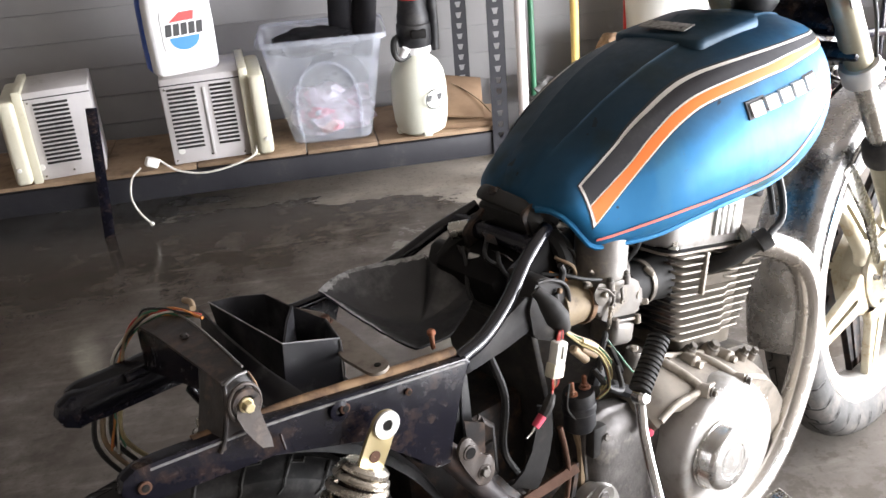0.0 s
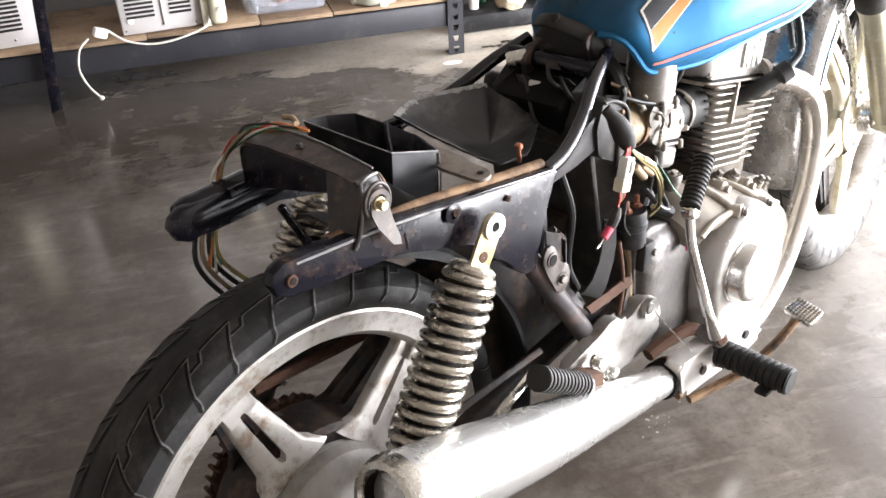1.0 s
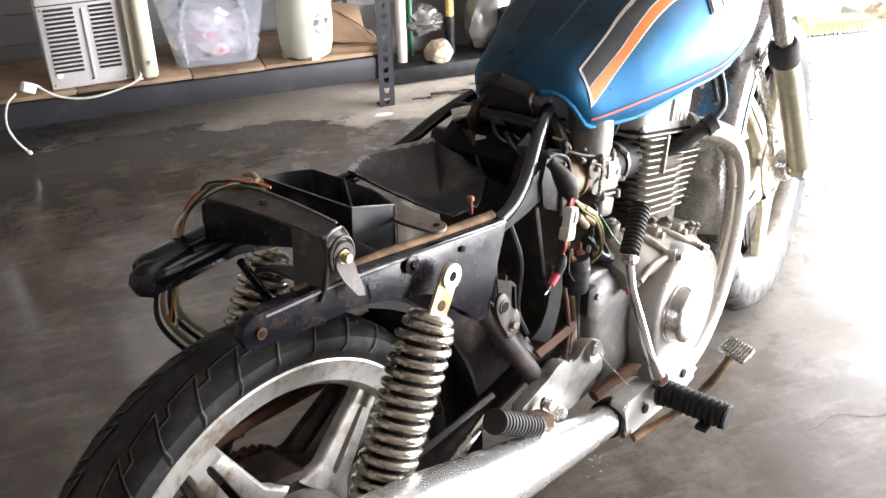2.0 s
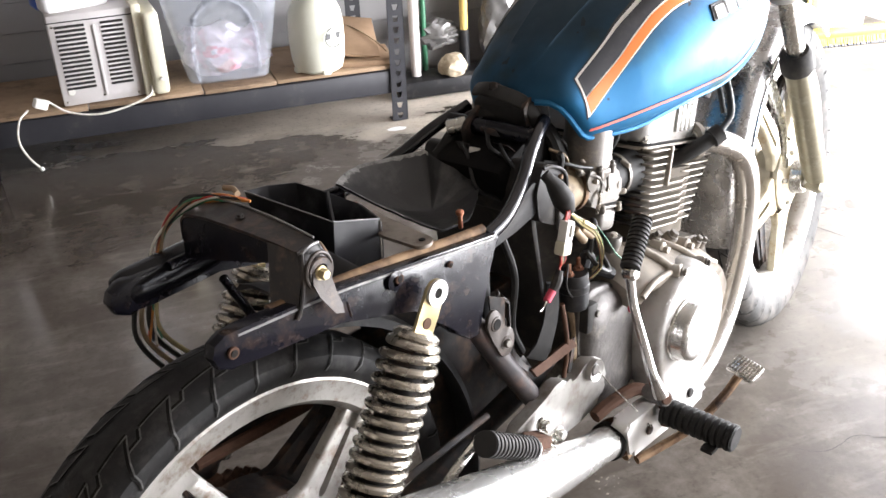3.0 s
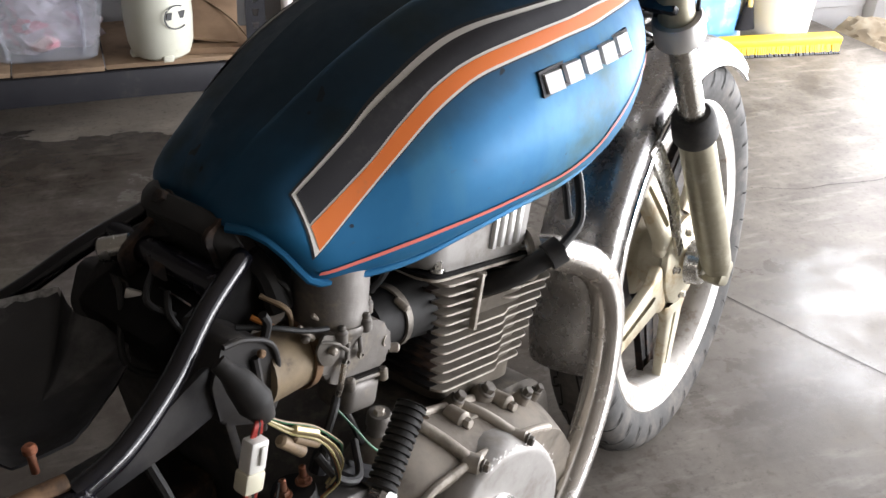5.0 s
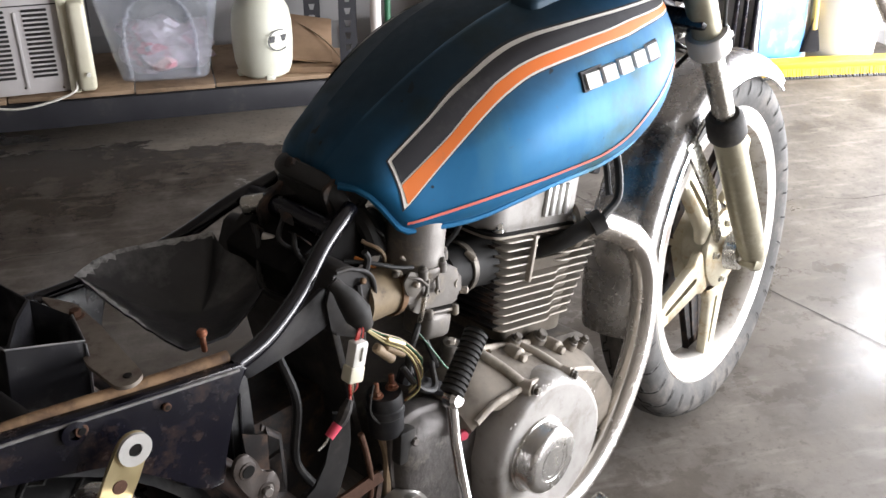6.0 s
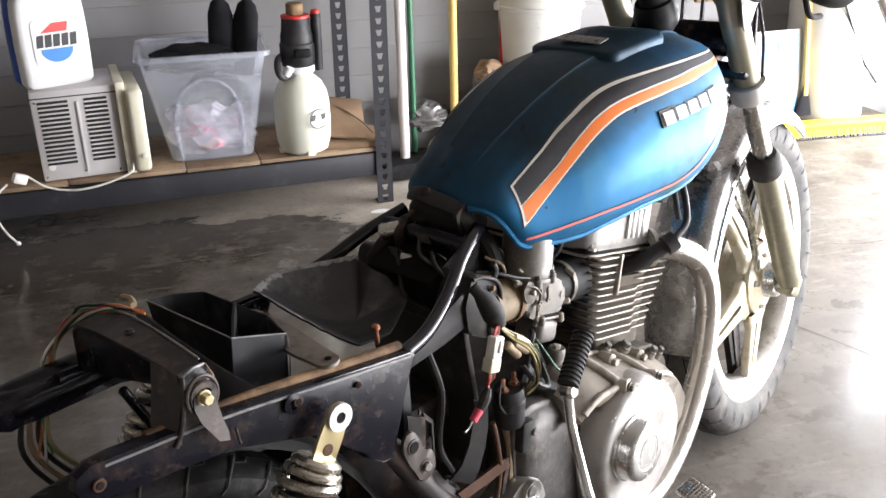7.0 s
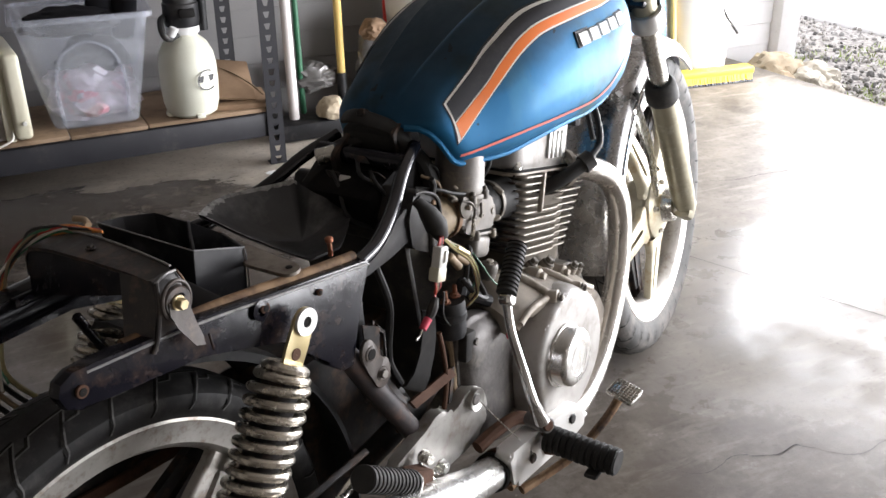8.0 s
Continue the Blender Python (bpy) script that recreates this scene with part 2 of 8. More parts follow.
    "wire_green": worn("wire_green", (0.04, 0.18, 0.09), (0.05, 0.2, 0.11), (0.08, 0.1, 0.07), (0.45, 0.6)),
    "wire_orange": worn("wire_orange", (0.55, 0.2, 0.04), (0.48, 0.17, 0.04), (0.2, 0.1, 0.05), (0.45, 0.6)),
    "wire_red": worn("wire_red", (0.4, 0.03, 0.02), (0.36, 0.03, 0.02), (0.15, 0.04, 0.03), (0.45, 0.6)),
    "wire_white": worn("wire_white", (0.7, 0.68, 0.63), (0.64, 0.62, 0.56), (0.4, 0.36, 0.3), (0.45, 0.6)),
    "wire_black": worn("wire_black", (0.014, 0.014, 0.014), (0.02, 0.02, 0.02), (0.05, 0.045, 0.04), (0.45, 0.6), spec=0.3),
    "wire_tan": worn("wire_tan", (0.3, 0.22, 0.14), (0.24, 0.17, 0.1), (0.12, 0.09, 0.06), (0.5, 0.7)),
    "print_black": worn("print_black", (0.02, 0.02, 0.022), (0.03, 0.03, 0.03), (0.1, 0.1, 0.1), (0.4, 0.55), dirt_amount=0.1),
    "print_red": worn("print_red", (0.62, 0.06, 0.05), (0.56, 0.05, 0.05), (0.3, 0.1, 0.1), (0.4, 0.55), dirt_amount=0.1),
    "print_blue": worn("print_blue", (0.04, 0.2, 0.55), (0.05, 0.24, 0.6), (0.2, 0.3, 0.5), (0.4, 0.55), dirt_amount=0.1),
    "poster_blue": worn("poster_blue", (0.03, 0.19, 0.52), (0.10, 0.34, 0.66), (0.55, 0.64, 0.74), (0.3, 0.45), fine=16, broad=9, dirt_amount=0.42),
    "white_paint": worn("white_paint", (0.76, 0.76, 0.76), (0.7, 0.7, 0.7), (0.5, 0.49, 0.47), (0.5, 0.7), dirt_amount=0.15),
    # grimy alloy, its base also darkened for the shade round the gearbox
    "gear_alloy": worn("gear_alloy", (0.105, 0.096, 0.090), (0.045, 0.041, 0.039), (0.21, 0.19, 0.165), (0.32, 0.62), metal=0.3, fine=90, broad=26, dirt_amount=0.38, bump_strength=0.6),
    "carb_alloy": worn("carb_alloy", (0.185, 0.172, 0.158), (0.12, 0.108, 0.095), (0.30, 0.255, 0.19), (0.4, 0.62), metal=0.35, fine=75, broad=20, dirt_amount=0.42, bump_strength=0.3),
    "boot_tan": worn("boot_tan", (0.24, 0.185, 0.115), (0.13, 0.10, 0.07), (0.045, 0.038, 0.032), (0.5, 0.75), fine=50, broad=22, dirt_amount=0.45, spec=0.3),
    "airbox_grey": worn("airbox_grey", (0.020, 0.019, 0.019), (0.034, 0.031, 0.029), (0.09, 0.078, 0.063), (0.5, 0.72), fine=45, broad=16, dirt_amount=0.4, spec=0.3),
    "loom_rubber": worn("loom_rubber", (0.020, 0.019, 0.018), (0.034, 0.031, 0.029), (0.085, 0.074, 0.060), (0.55, 0.75), fine=55, broad=20, dirt_amount=0.4, spec=0.25),
    "tray_plastic": worn("tray_plastic", (0.0065, 0.0065, 0.008), (0.014, 0.0138, 0.0165), (0.095, 0.092, 0.096), (0.26, 0.55), fine=24, broad=17, dirt_amount=0.50, spec=0.4),
    "flake_white": worn("flake_white", (0.72, 0.71, 0.69), (0.62, 0.61, 0.58), (0.45, 0.42, 0.38), (0.4, 0.6)),
    "scuffed_tube": worn("scuffed_tube", (0.022, 0.020, 0.022), (0.048, 0.039, 0.038), (0.13, 0.078, 0.060), (0.4, 0.62), fine=60, broad=16, dirt_amount=0.38, bump_strength=0.2, spec=0.35),
    "rail_black": worn("rail_black", (0.004, 0.004, 0.006), (0.006, 0.006, 0.0085), (0.03, 0.024, 0.02), (0.12, 0.28), fine=60, broad=14, dirt_amount=0.15, spec=0.25),
    "hanger_steel": worn("hanger_steel", (0.062, 0.052, 0.046), (0.036, 0.028, 0.024), (0.12, 0.088, 0.068), (0.4, 0.62), metal=0.2, fine=70, broad=34, dirt_amount=0.4, bump_strength=0.3, spec=0.35),
    "strap_rubber": worn("strap_rubber", (0.014, 0.0135, 0.0135), (0.022, 0.021, 0.020), (0.045, 0.041, 0.037), (0.6, 0.8), fine=60, broad=22, dirt_amount=0.3, spec=0.1),
    "bracket_alloy": worn("bracket_alloy", (0.44, 0.43, 0.41), (0.33, 0.315, 0.29), (0.15, 0.12, 0.09), (0.28, 0.46), metal=0.55, fine=55, broad=20, dirt_amount=0.42, bump_strength=0.15),
    "lever_chrome": worn("lever_chrome", (0.70, 0.70, 0.71), (0.62, 0.61, 0.60), (0.34, 0.27, 0.2), (0.05, 0.14), metal=1.0, fine=60, broad=14, dirt_amount=0.16, bump_strength=0.03),
    "dish_plastic": worn("dish_plastic", (0.009, 0.009, 0.010), (0.020, 0.020, 0.0215), (0.095, 0.092, 0.088), (0.32, 0.58), fine=30, broad=13, dirt_amount=0.46, spec=0.45),
    "bracket_paint": worn("bracket_paint", (0.017, 0.0155, 0.016), (0.034, 0.027, 0.024), (0.15, 0.098, 0.072), (0.28, 0.6), fine=55, broad=32, dirt_amount=0.46, bump_strength=0.35, spec=0.45),
    "dim_board": worn("dim_board", (0.28, 0.255, 0.225), (0.23, 0.205, 0.18), (0.14, 0.12, 0.1), (0.7, 0.85), spec=0.2),
    "ceiling_board": worn("ceiling_board", (0.24, 0.215, 0.19), (0.19, 0.17, 0.15), (0.10, 0.085, 0.07), (0.7, 0.85)),
}


def blue_tank():
    """Metallic blue paint, faded, with chalky streaks, greenish fuel stains and small chips."""
    m, t, p = node_material("tank_blue")
    big, small = noise_tex(t, 5, 5), noise_tex(t, 70, 6, 0.7)
    streak = noise_tex(t, 14, 4, 0.6, stretch=(1.0, 1.0, 0.25))
    stain = noise_tex(t, 9, 6, 0.6)
    chips = noise_tex(t, 38, 2, 0.5)
    c = mix(t, ramp(t, big, [(0.3, (0,)), (0.7, (1,))]), (0.010, 0.114, 0.255), (0.018, 0.150, 0.310))
    c = mix(t, ramp(t, streak, [(0.50, (0,)), (0.72, (0.5,))]), c, (0.06, 0.19, 0.27))
    c = mix(t, ramp(t, stain, [(0.54, (0,)), (0.68, (0.7,))]), c, (0.045, 0.095, 0.085))
    c = mix(t, ramp(t, small, [(0.64, (0,)), (0.76, (0.5,))]), c, (0.07, 0.09, 0.10))
    c = mix(t, ramp(t, chips, [(0.735, (0,)), (0.745, (0.9,))]), c, (0.015, 0.012, 0.012))
    link(t, c, p.inputs["Base Color"])
    # dark reflection on top and back, painted into the colour with a ragged edge
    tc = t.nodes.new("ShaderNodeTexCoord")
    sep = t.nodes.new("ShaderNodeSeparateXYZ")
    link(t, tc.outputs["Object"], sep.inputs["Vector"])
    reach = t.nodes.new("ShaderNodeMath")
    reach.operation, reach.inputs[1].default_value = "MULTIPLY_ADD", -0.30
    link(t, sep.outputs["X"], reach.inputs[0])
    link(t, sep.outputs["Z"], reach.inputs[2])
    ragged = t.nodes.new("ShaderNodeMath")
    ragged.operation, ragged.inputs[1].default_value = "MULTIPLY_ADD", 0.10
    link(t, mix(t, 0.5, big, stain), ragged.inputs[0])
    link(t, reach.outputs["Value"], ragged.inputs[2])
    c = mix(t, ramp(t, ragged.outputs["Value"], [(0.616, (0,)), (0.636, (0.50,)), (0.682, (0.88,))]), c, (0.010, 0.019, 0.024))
    link(t, c, p.inputs["Base Color"])
    link(t, ramp(t, mix(t, 0.5, small, stain), [(0.3, (0.46,)), (0.7, (0.70,))]), p.inputs["Roughness"])
    p.inputs["Metallic"].default_value = 0.38
    p.inputs["Specular IOR Level"].default_value = 0.3
    p.inputs["Coat Weight"].default_value = 0.07
    p.inputs["Coat Roughness"].default_value = 0.25
    bump(t, p, small, 0.06, 0.001)
    return m


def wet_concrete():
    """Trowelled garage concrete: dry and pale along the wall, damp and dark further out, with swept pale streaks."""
    m, t, p = node_material("wet_concrete")
    big, mid, fine, grit = noise_tex(t, 1.3, 7, 0.62), noise_tex(t, 6, 7, 0.7), noise_tex(t, 60, 6, 0.75), noise_tex(t, 260, 3, 0.6)
    sweep = noise_tex(t, 2.0, 7, 0.66, stretch=(1.0, 1.9, 1.0))
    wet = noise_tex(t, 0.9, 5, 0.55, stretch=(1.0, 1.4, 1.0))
    trowel = noise_tex(t, 11, 5, 0.62, stretch=(0.5, 2.2, 1.0))
    tc = t.nodes.new("ShaderNodeTexCoord")
    sep = t.nodes.new("ShaderNodeSeparateXYZ")
    link(t, tc.outputs["Object"], sep.inputs["Vector"])

    def math_node(op, a, b):
        n = t.nodes.new("ShaderNodeMath")
        n.operation = op
        for k, v in enumerate((a, b)):
            if isinstance(v, bpy.types.NodeSocket):
                link(t, v, n.inputs[k])
            else:
                n.inputs[k].default_value = v
        return n.outputs["Value"]

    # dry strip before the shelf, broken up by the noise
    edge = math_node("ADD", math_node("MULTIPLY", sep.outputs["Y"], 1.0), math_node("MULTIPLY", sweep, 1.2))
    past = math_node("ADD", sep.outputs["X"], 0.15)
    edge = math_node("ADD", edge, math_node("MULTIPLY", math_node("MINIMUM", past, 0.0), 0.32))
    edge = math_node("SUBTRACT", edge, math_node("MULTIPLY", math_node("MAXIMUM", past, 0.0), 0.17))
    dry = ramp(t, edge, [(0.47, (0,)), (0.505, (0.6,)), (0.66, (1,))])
    # inward darkening is damp, plus door light's falloff painted into the colour
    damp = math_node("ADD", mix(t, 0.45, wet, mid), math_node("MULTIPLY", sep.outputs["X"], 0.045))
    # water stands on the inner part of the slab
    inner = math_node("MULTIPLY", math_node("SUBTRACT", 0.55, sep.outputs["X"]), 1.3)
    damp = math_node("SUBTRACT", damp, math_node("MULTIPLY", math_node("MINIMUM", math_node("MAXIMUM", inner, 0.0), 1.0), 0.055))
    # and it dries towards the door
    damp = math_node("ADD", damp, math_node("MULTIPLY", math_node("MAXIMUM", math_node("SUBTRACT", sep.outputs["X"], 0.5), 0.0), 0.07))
    # a smooth puddle near the middle of the slab
    far = t.nodes.new("ShaderNodeVectorMath")
    far.operation, far.inputs[1].default_value = "DISTANCE", (1.02, -2.32, 0.0)
    link(t, tc.outputs["Object"], far.inputs[0])
    puddle = ramp(t, math_node("ADD", far.outputs["Value"], math_node("MULTIPLY", sweep, 0.5)), [(0.55, (1,)), (0.82, (0,))])
    damp = math_node("SUBTRACT", damp, math_node("MULTIPLY", puddle, 0.2))
    c = mix(t, ramp(t, mix(t, 0.4, big, sweep), [(0.34, (0,)), (0.66, (1,))]), (0.050, 0.043, 0.036), (0.155, 0.140, 0.124))
    c = mix(t, ramp(t, mid, [(0.44, (0,)), (0.74, (0.6,))]), c, (0.225, 0.205, 0.182))
    c = mix(t, ramp(t, trowel, [(0.54, (0,)), (0.72, (0.5,))]), c, (0.27, 0.25, 0.225))
    pale = mix(t, ramp(t, mix(t, 0.4, big, mid), [(0.36, (0,)), (0.62, (1,))]), (0.58, 0.525, 0.45), (0.38, 0.335, 0.28))
    c = mix(t, dry, c, pale)
    c = mix(t, ramp(t, fine, [(0.54, (0,)), (0.72, (0.6,))]), c, (0.030, 0.026, 0.022))
    c = mix(t, ramp(t, grit, [(0.70, (0,)), (0.78, (0.5,))]), c, (0.30, 0.27, 0.235))
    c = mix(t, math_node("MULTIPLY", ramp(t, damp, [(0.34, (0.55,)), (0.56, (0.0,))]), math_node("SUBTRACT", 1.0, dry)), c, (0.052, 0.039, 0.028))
    link(t, c, p.inputs["Base Color"])
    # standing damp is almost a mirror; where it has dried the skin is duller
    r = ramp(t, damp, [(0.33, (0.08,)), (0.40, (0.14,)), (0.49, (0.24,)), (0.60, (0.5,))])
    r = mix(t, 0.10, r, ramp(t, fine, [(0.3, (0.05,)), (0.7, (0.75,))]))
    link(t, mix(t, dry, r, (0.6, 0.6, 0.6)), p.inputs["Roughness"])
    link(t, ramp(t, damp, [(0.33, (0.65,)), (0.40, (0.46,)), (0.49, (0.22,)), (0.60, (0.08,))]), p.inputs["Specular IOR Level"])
    p.inputs["IOR"].default_value = 1.33
    bump(t, p, math_node("MULTIPLY", mix(t, 0.5, mid, fine), ramp(t, damp, [(0.34, (0.15,)), (0.48, (1.0,))])), 0.16, 0.003)
    return m


def clear_plastic():
    m, t, p = node_material("clear_plastic")
    p.inputs["Base Color"].default_value = (0.80, 0.83, 0.88, 1)
    p.inputs["Roughness"].default_value = 0.32
    out = t.nodes["Material Output"]
    tr = t.nodes.new("ShaderNodeBsdfTransparent")
    tr.inputs["Color"].default_value = (0.92, 0.93, 0.96, 1)
    ms = t.nodes.new("ShaderNodeMixShader")
    cloud = ramp(t, noise_tex(t, 9, 4), [(0.3, (0.12,)), (0.7, (0.26,))])
    link(t, cloud, ms.inputs["Fac"])
    link(t, tr.outputs["BSDF"], ms.inputs[1])
    link(t, p.outputs["BSDF"], ms.inputs[2])
    link(t, ms.outputs["Shader"], out.inputs["Surface"])
    return m


def siding_paint():
    m, t, p = node_material("siding_paint")
    big, fine = noise_tex(t, 2.5, 5), noise_tex(t, 35, 5, 0.7, stretch=(0.3, 1, 1))
    info = t.nodes.new("ShaderNodeObjectInfo")
    c = mix(t, ramp(t, big, [(0.3, (0,)), (0.7, (1,))]), (0.235, 0.228, 0.23), (0.295, 0.288, 0.286))
    c = mix(t, ramp(t, info.outputs["Random"], [(0, (0,)), (1, (0.22,))]), c, (0.185, 0.18, 0.182))
    c = mix(t, ramp(t, fine, [(0.6, (0,)), (0.8, (0.4,))]), c, (0.30, 0.285, 0.27))
    link(t, c, p.inputs["Base Color"])
    p.inputs["Roughness"].default_value = 0.6
    bump(t, p, fine, 0.12, 0.002)
    return m


def gravel_ground():
    m, t, p = node_material("gravel_ground")
    v = t.nodes.new("ShaderNodeTexVoronoi")
    tc = t.nodes.new("ShaderNodeTexCoord")
    v.inputs["Scale"].default_value = 38
    link(t, tc.outputs["Object"], v.inputs["Vector"])
    stones = ramp(t, v.outputs["Distance"], [(0.1, (0.33, 0.32, 0.30)), (0.55, (0.22, 0.21, 0.20)), (0.9, (0.07, 0.065, 0.06))])
    big = noise_tex(t, 0.5, 4)
    c = mix(t, ramp(t, big, [(0.4, (0,)), (0.65, (0.6,))]), stones, (0.24, 0.22, 0.18))
    link(t, c, p.inputs["Base Color"])
    p.inputs["Roughness"].default_value = 0.9
    bump(t, p, v.outputs["Distance"], 0.6, 0.01)
    return m


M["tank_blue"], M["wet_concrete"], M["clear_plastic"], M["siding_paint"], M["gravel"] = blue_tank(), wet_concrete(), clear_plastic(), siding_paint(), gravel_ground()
M["pale_drive"] = worn("pale_drive", (0.58, 0.57, 0.55), (0.50, 0.49, 0.47), (0.4, 0.385, 0.36), (0.7, 0.9), fine=20, broad=1.5, dirt_amount=0.3)
M["grass"] = worn("grass", (0.16, 0.22, 0.05), (0.20, 0.25, 0.07), (0.19, 0.17, 0.08), (0.6, 0.8), dirt_amount=0.3)
def gravel_stones():
    """Each stone its own grey, some tan, some nearly white."""
    m, t, p = node_material("gravel_stone")
    geo = t.nodes.new("ShaderNodeNewGeometry")
    c = ramp(t, geo.outputs["Random Per Island"], [(0.0, (0.09, 0.088, 0.085)), (0.35, (0.20, 0.195, 0.185)), (0.6, (0.27, 0.25, 0.22)), (0.85, (0.36, 0.35, 0.33)), (1.0, (0.5, 0.49, 0.47))])
    c = mix(t, ramp(t, noise_tex(t, 90, 4), [(0.45, (0,)), (0.7, (0.5,))]), c, (0.12, 0.11, 0.10))
    link(t, c, p.inputs["Base Color"])
    p.inputs["Roughness"].default_value = 0.85
    return m


M["gravel_stone"] = gravel_stones()
M["crinkled_film"] = worn("crinkled_film", (0.80, 0.70, 0.74), (0.50, 0.42, 0.46), (0.70, 0.30, 0.38), (0.12, 0.35), fine=22, broad=20, dirt_amount=0.4)
M["pink_film"] = worn("pink_film", (0.72, 0.26, 0.32), (0.66, 0.36, 0.42), (0.7, 0.6, 0.62), (0.25, 0.45), fine=14, broad=9, dirt_amount=0.3)


# ---- mesh helpers ----
def grown(obj_name, bm, material, smooth=35):
    me = bpy.data.meshes.new(obj_name)
    bmesh.ops.recalc_face_normals(bm, faces=bm.faces)
    bm.to_mesh(me)
    bm.free()
    me.polygons.foreach_set("use_smooth", [True] * len(me.polygons))
    me.set_sharp_from_angle(angle=radians(smooth))
    me.materials.append(M[material])
    return me


def part(name, bm, material, parent, label="", smooth=35):
    ob = new(name, grown(name, bm, material, smooth))
    ob.parent = parent
    if label:
        ob["label"] = label
    return ob


def thing(name, m, label, category, group="", bm=None, material=None, kind=""):
    ob = new(name, grown(name, bm, material) if bm else None)
    ob.matrix_world = m
    return tagged(ob, label, category, group, kind)


def box(size, centre=(0, 0, 0), turn=(0, 0, 0), bevel=0.0, bm=None, segments=2):
    out = bm or bmesh.new()
    made = bmesh.ops.create_cube(out, size=1.0)["verts"]
    bmesh.ops.scale(out, vec=size, verts=made)
    if bevel:
        edges = list({e for v in made for e in v.link_edges})
        made = list({v for f in bmesh.ops.bevel(out, geom=edges, offset=bevel, segments=segments, affect="EDGES", profile=0.5)["faces"] for v in f.verts} | {v for v in made if v.is_valid})
    m = pose(*centre, *turn)
    bmesh.ops.transform(out, matrix=m, verts=made)
    return out


def rings(loops, bm=None, closed=True, caps=True):
    """Skin over loops of points, each loop closed on itself."""
    out = bm or bmesh.new()
    vs = [[out.verts.new(p) for p in loop] for loop in loops]
    n = len(vs[0])
    for a, b in zip(vs, vs[1:]):
        for i in range(n if closed else n - 1):
            j = (i + 1) % n
            out.faces.new((a[i], a[j], b[j], b[i]))
    if caps and closed:
        out.faces.new(vs[0])
        out.faces.new(vs[-1])
    return out


def smooth_line(points, steps=8):
    """A Catmull-Rom curve through the points."""
    ps = [Vector(p) for p in points]
    ps = [2 * ps[0] - ps[1], *ps, 2 * ps[-1] - ps[-2]]
    out = []
    for a, b, c, d in zip(ps, ps[1:], ps[2:], ps[3:]):
        for k in range(steps):
            t = k / steps
            out.append(0.5 * (2 * b + (c - a) * t + (2 * a - 5 * b + 4 * c - d) * t * t + (3 * b - a - 3 * c + d) * t ** 3))
    return out + [ps[-2]]


def tube(points, radius, sides=10, bm=None, steps=6, smooth=True, flat=1.0):
    """A round bar along a line; radius is one number or one for each point."""
    line = smooth_line(points, steps) if smooth and len(points) > 2 else [Vector(p) for p in points]
    n = len(line)
    if isinstance(radius, (int, float)):
        rad = [radius] * n
    else:
        k = (len(radius) - 1) / (n - 1)
        rad = [radius[min(int(i * k), len(radius) - 2)] * (1 - (i * k - min(int(i * k), len(radius) - 2))) + radius[min(int(i * k), len(radius) - 2) + 1] * (i * k - min(int(i * k), len(radius) - 2)) for i in range(n)]
    loops, side = [], None
    for i, p in enumerate(line):
        way = (line[min(i + 1, n - 1)] - line[max(i - 1, 0)]).normalized()
        if side is None:
            side = way.orthogonal().normalized()
        side = (side - way * side.dot(way)).normalized()
        up = way.cross(side)
        loops.append([p + rad[i] * (math.cos(a) * side + flat * math.sin(a) * up) for a in (2 * math.pi * j / sides for j in range(sides))])
    return rings(loops, bm)


def lathe(profile, m=Matrix(), sides=32, bm=None, sweep=360.0, start=0.0, shut=True):
    """Turn (radius, height) pairs round z, then place by m. shut: the profile closes on itself."""
    out = bm or bmesh.new()
    full = sweep >= 359.9
    count = sides if full else sides + 1
    vs = [[out.verts.new(m @ Vector((r * math.cos(a), r * math.sin(a), h))) for r, h in profile] for a in (radians(start + sweep * j / sides) for j in range(count))]
    k = len(profile)
    for i in range(sides):
        a, b = vs[i], vs[(i + 1) % count]
        for j in range(k if shut else k - 1):
            out.faces.new((a[j], b[j], b[(j + 1) % k], a[(j + 1) % k]))
    if not full and shut:
        out.faces.new(vs[0])
        out.faces.new(vs[-1])
    return out


def disc_profile(r, h0, h1, edge=0.003):
    return [(0.0005, h0), (r - edge, h0), (r, h0 + edge), (r, h1 - edge), (r - edge, h1), (0.0005, h1)]


def plate(outline, y0, y1, bevel=0.0, bm=None, tilt=None):
    """An outline of (x, z) pairs, thick from y0 to y1. tilt: a function (x) giving an added y."""
    out = bm or bmesh.new()
    f = tilt or (lambda x: 0.0)
    a = [out.verts.new((x, y0 + f(x), z)) for x, z in outline]
    b = [out.verts.new((x, y1 + f(x), z)) for x, z in outline]
    n = len(a)
    faces = [out.faces.new(a), out.faces.new(b[::-1])]
    for i in range(n):
        out.faces.new((a[i], b[i], b[(i + 1) % n], a[(i + 1) % n]))
    if bevel:
        edges = list({e for fc in faces for e in fc.edges})
        bmesh.ops.bevel(out, geom=edges, offset=bevel, segments=2, affect="EDGES", profile=0.5)
    return out


def rounded(points, r, steps=4):
    """Round the corners of a plane outline of pairs."""
    out, n = [], len(points)
    for i in range(n):
        a, b, c = (Vector(points[(i + k) % n]) for k in (-1, 0, 1))
        u, v = (a - b), (c - b)
        k = min(r, u.length * 0.45, v.length * 0.45)
        p, q = b + u.normalized() * k, b + v.normalized() * k
        for s in range(steps + 1):
            t = s / steps
            out.append(tuple((1 - t) ** 2 * p + 2 * t * (1 - t) * b + t * t * q))
    return out


def along_axis(p, q):
    """A pose at p whose z points to q."""
    return Matrix.Translation(p) @ (Vector(q) - Vector(p)).to_track_quat("Z", "Y").to_matrix().to_4x4()


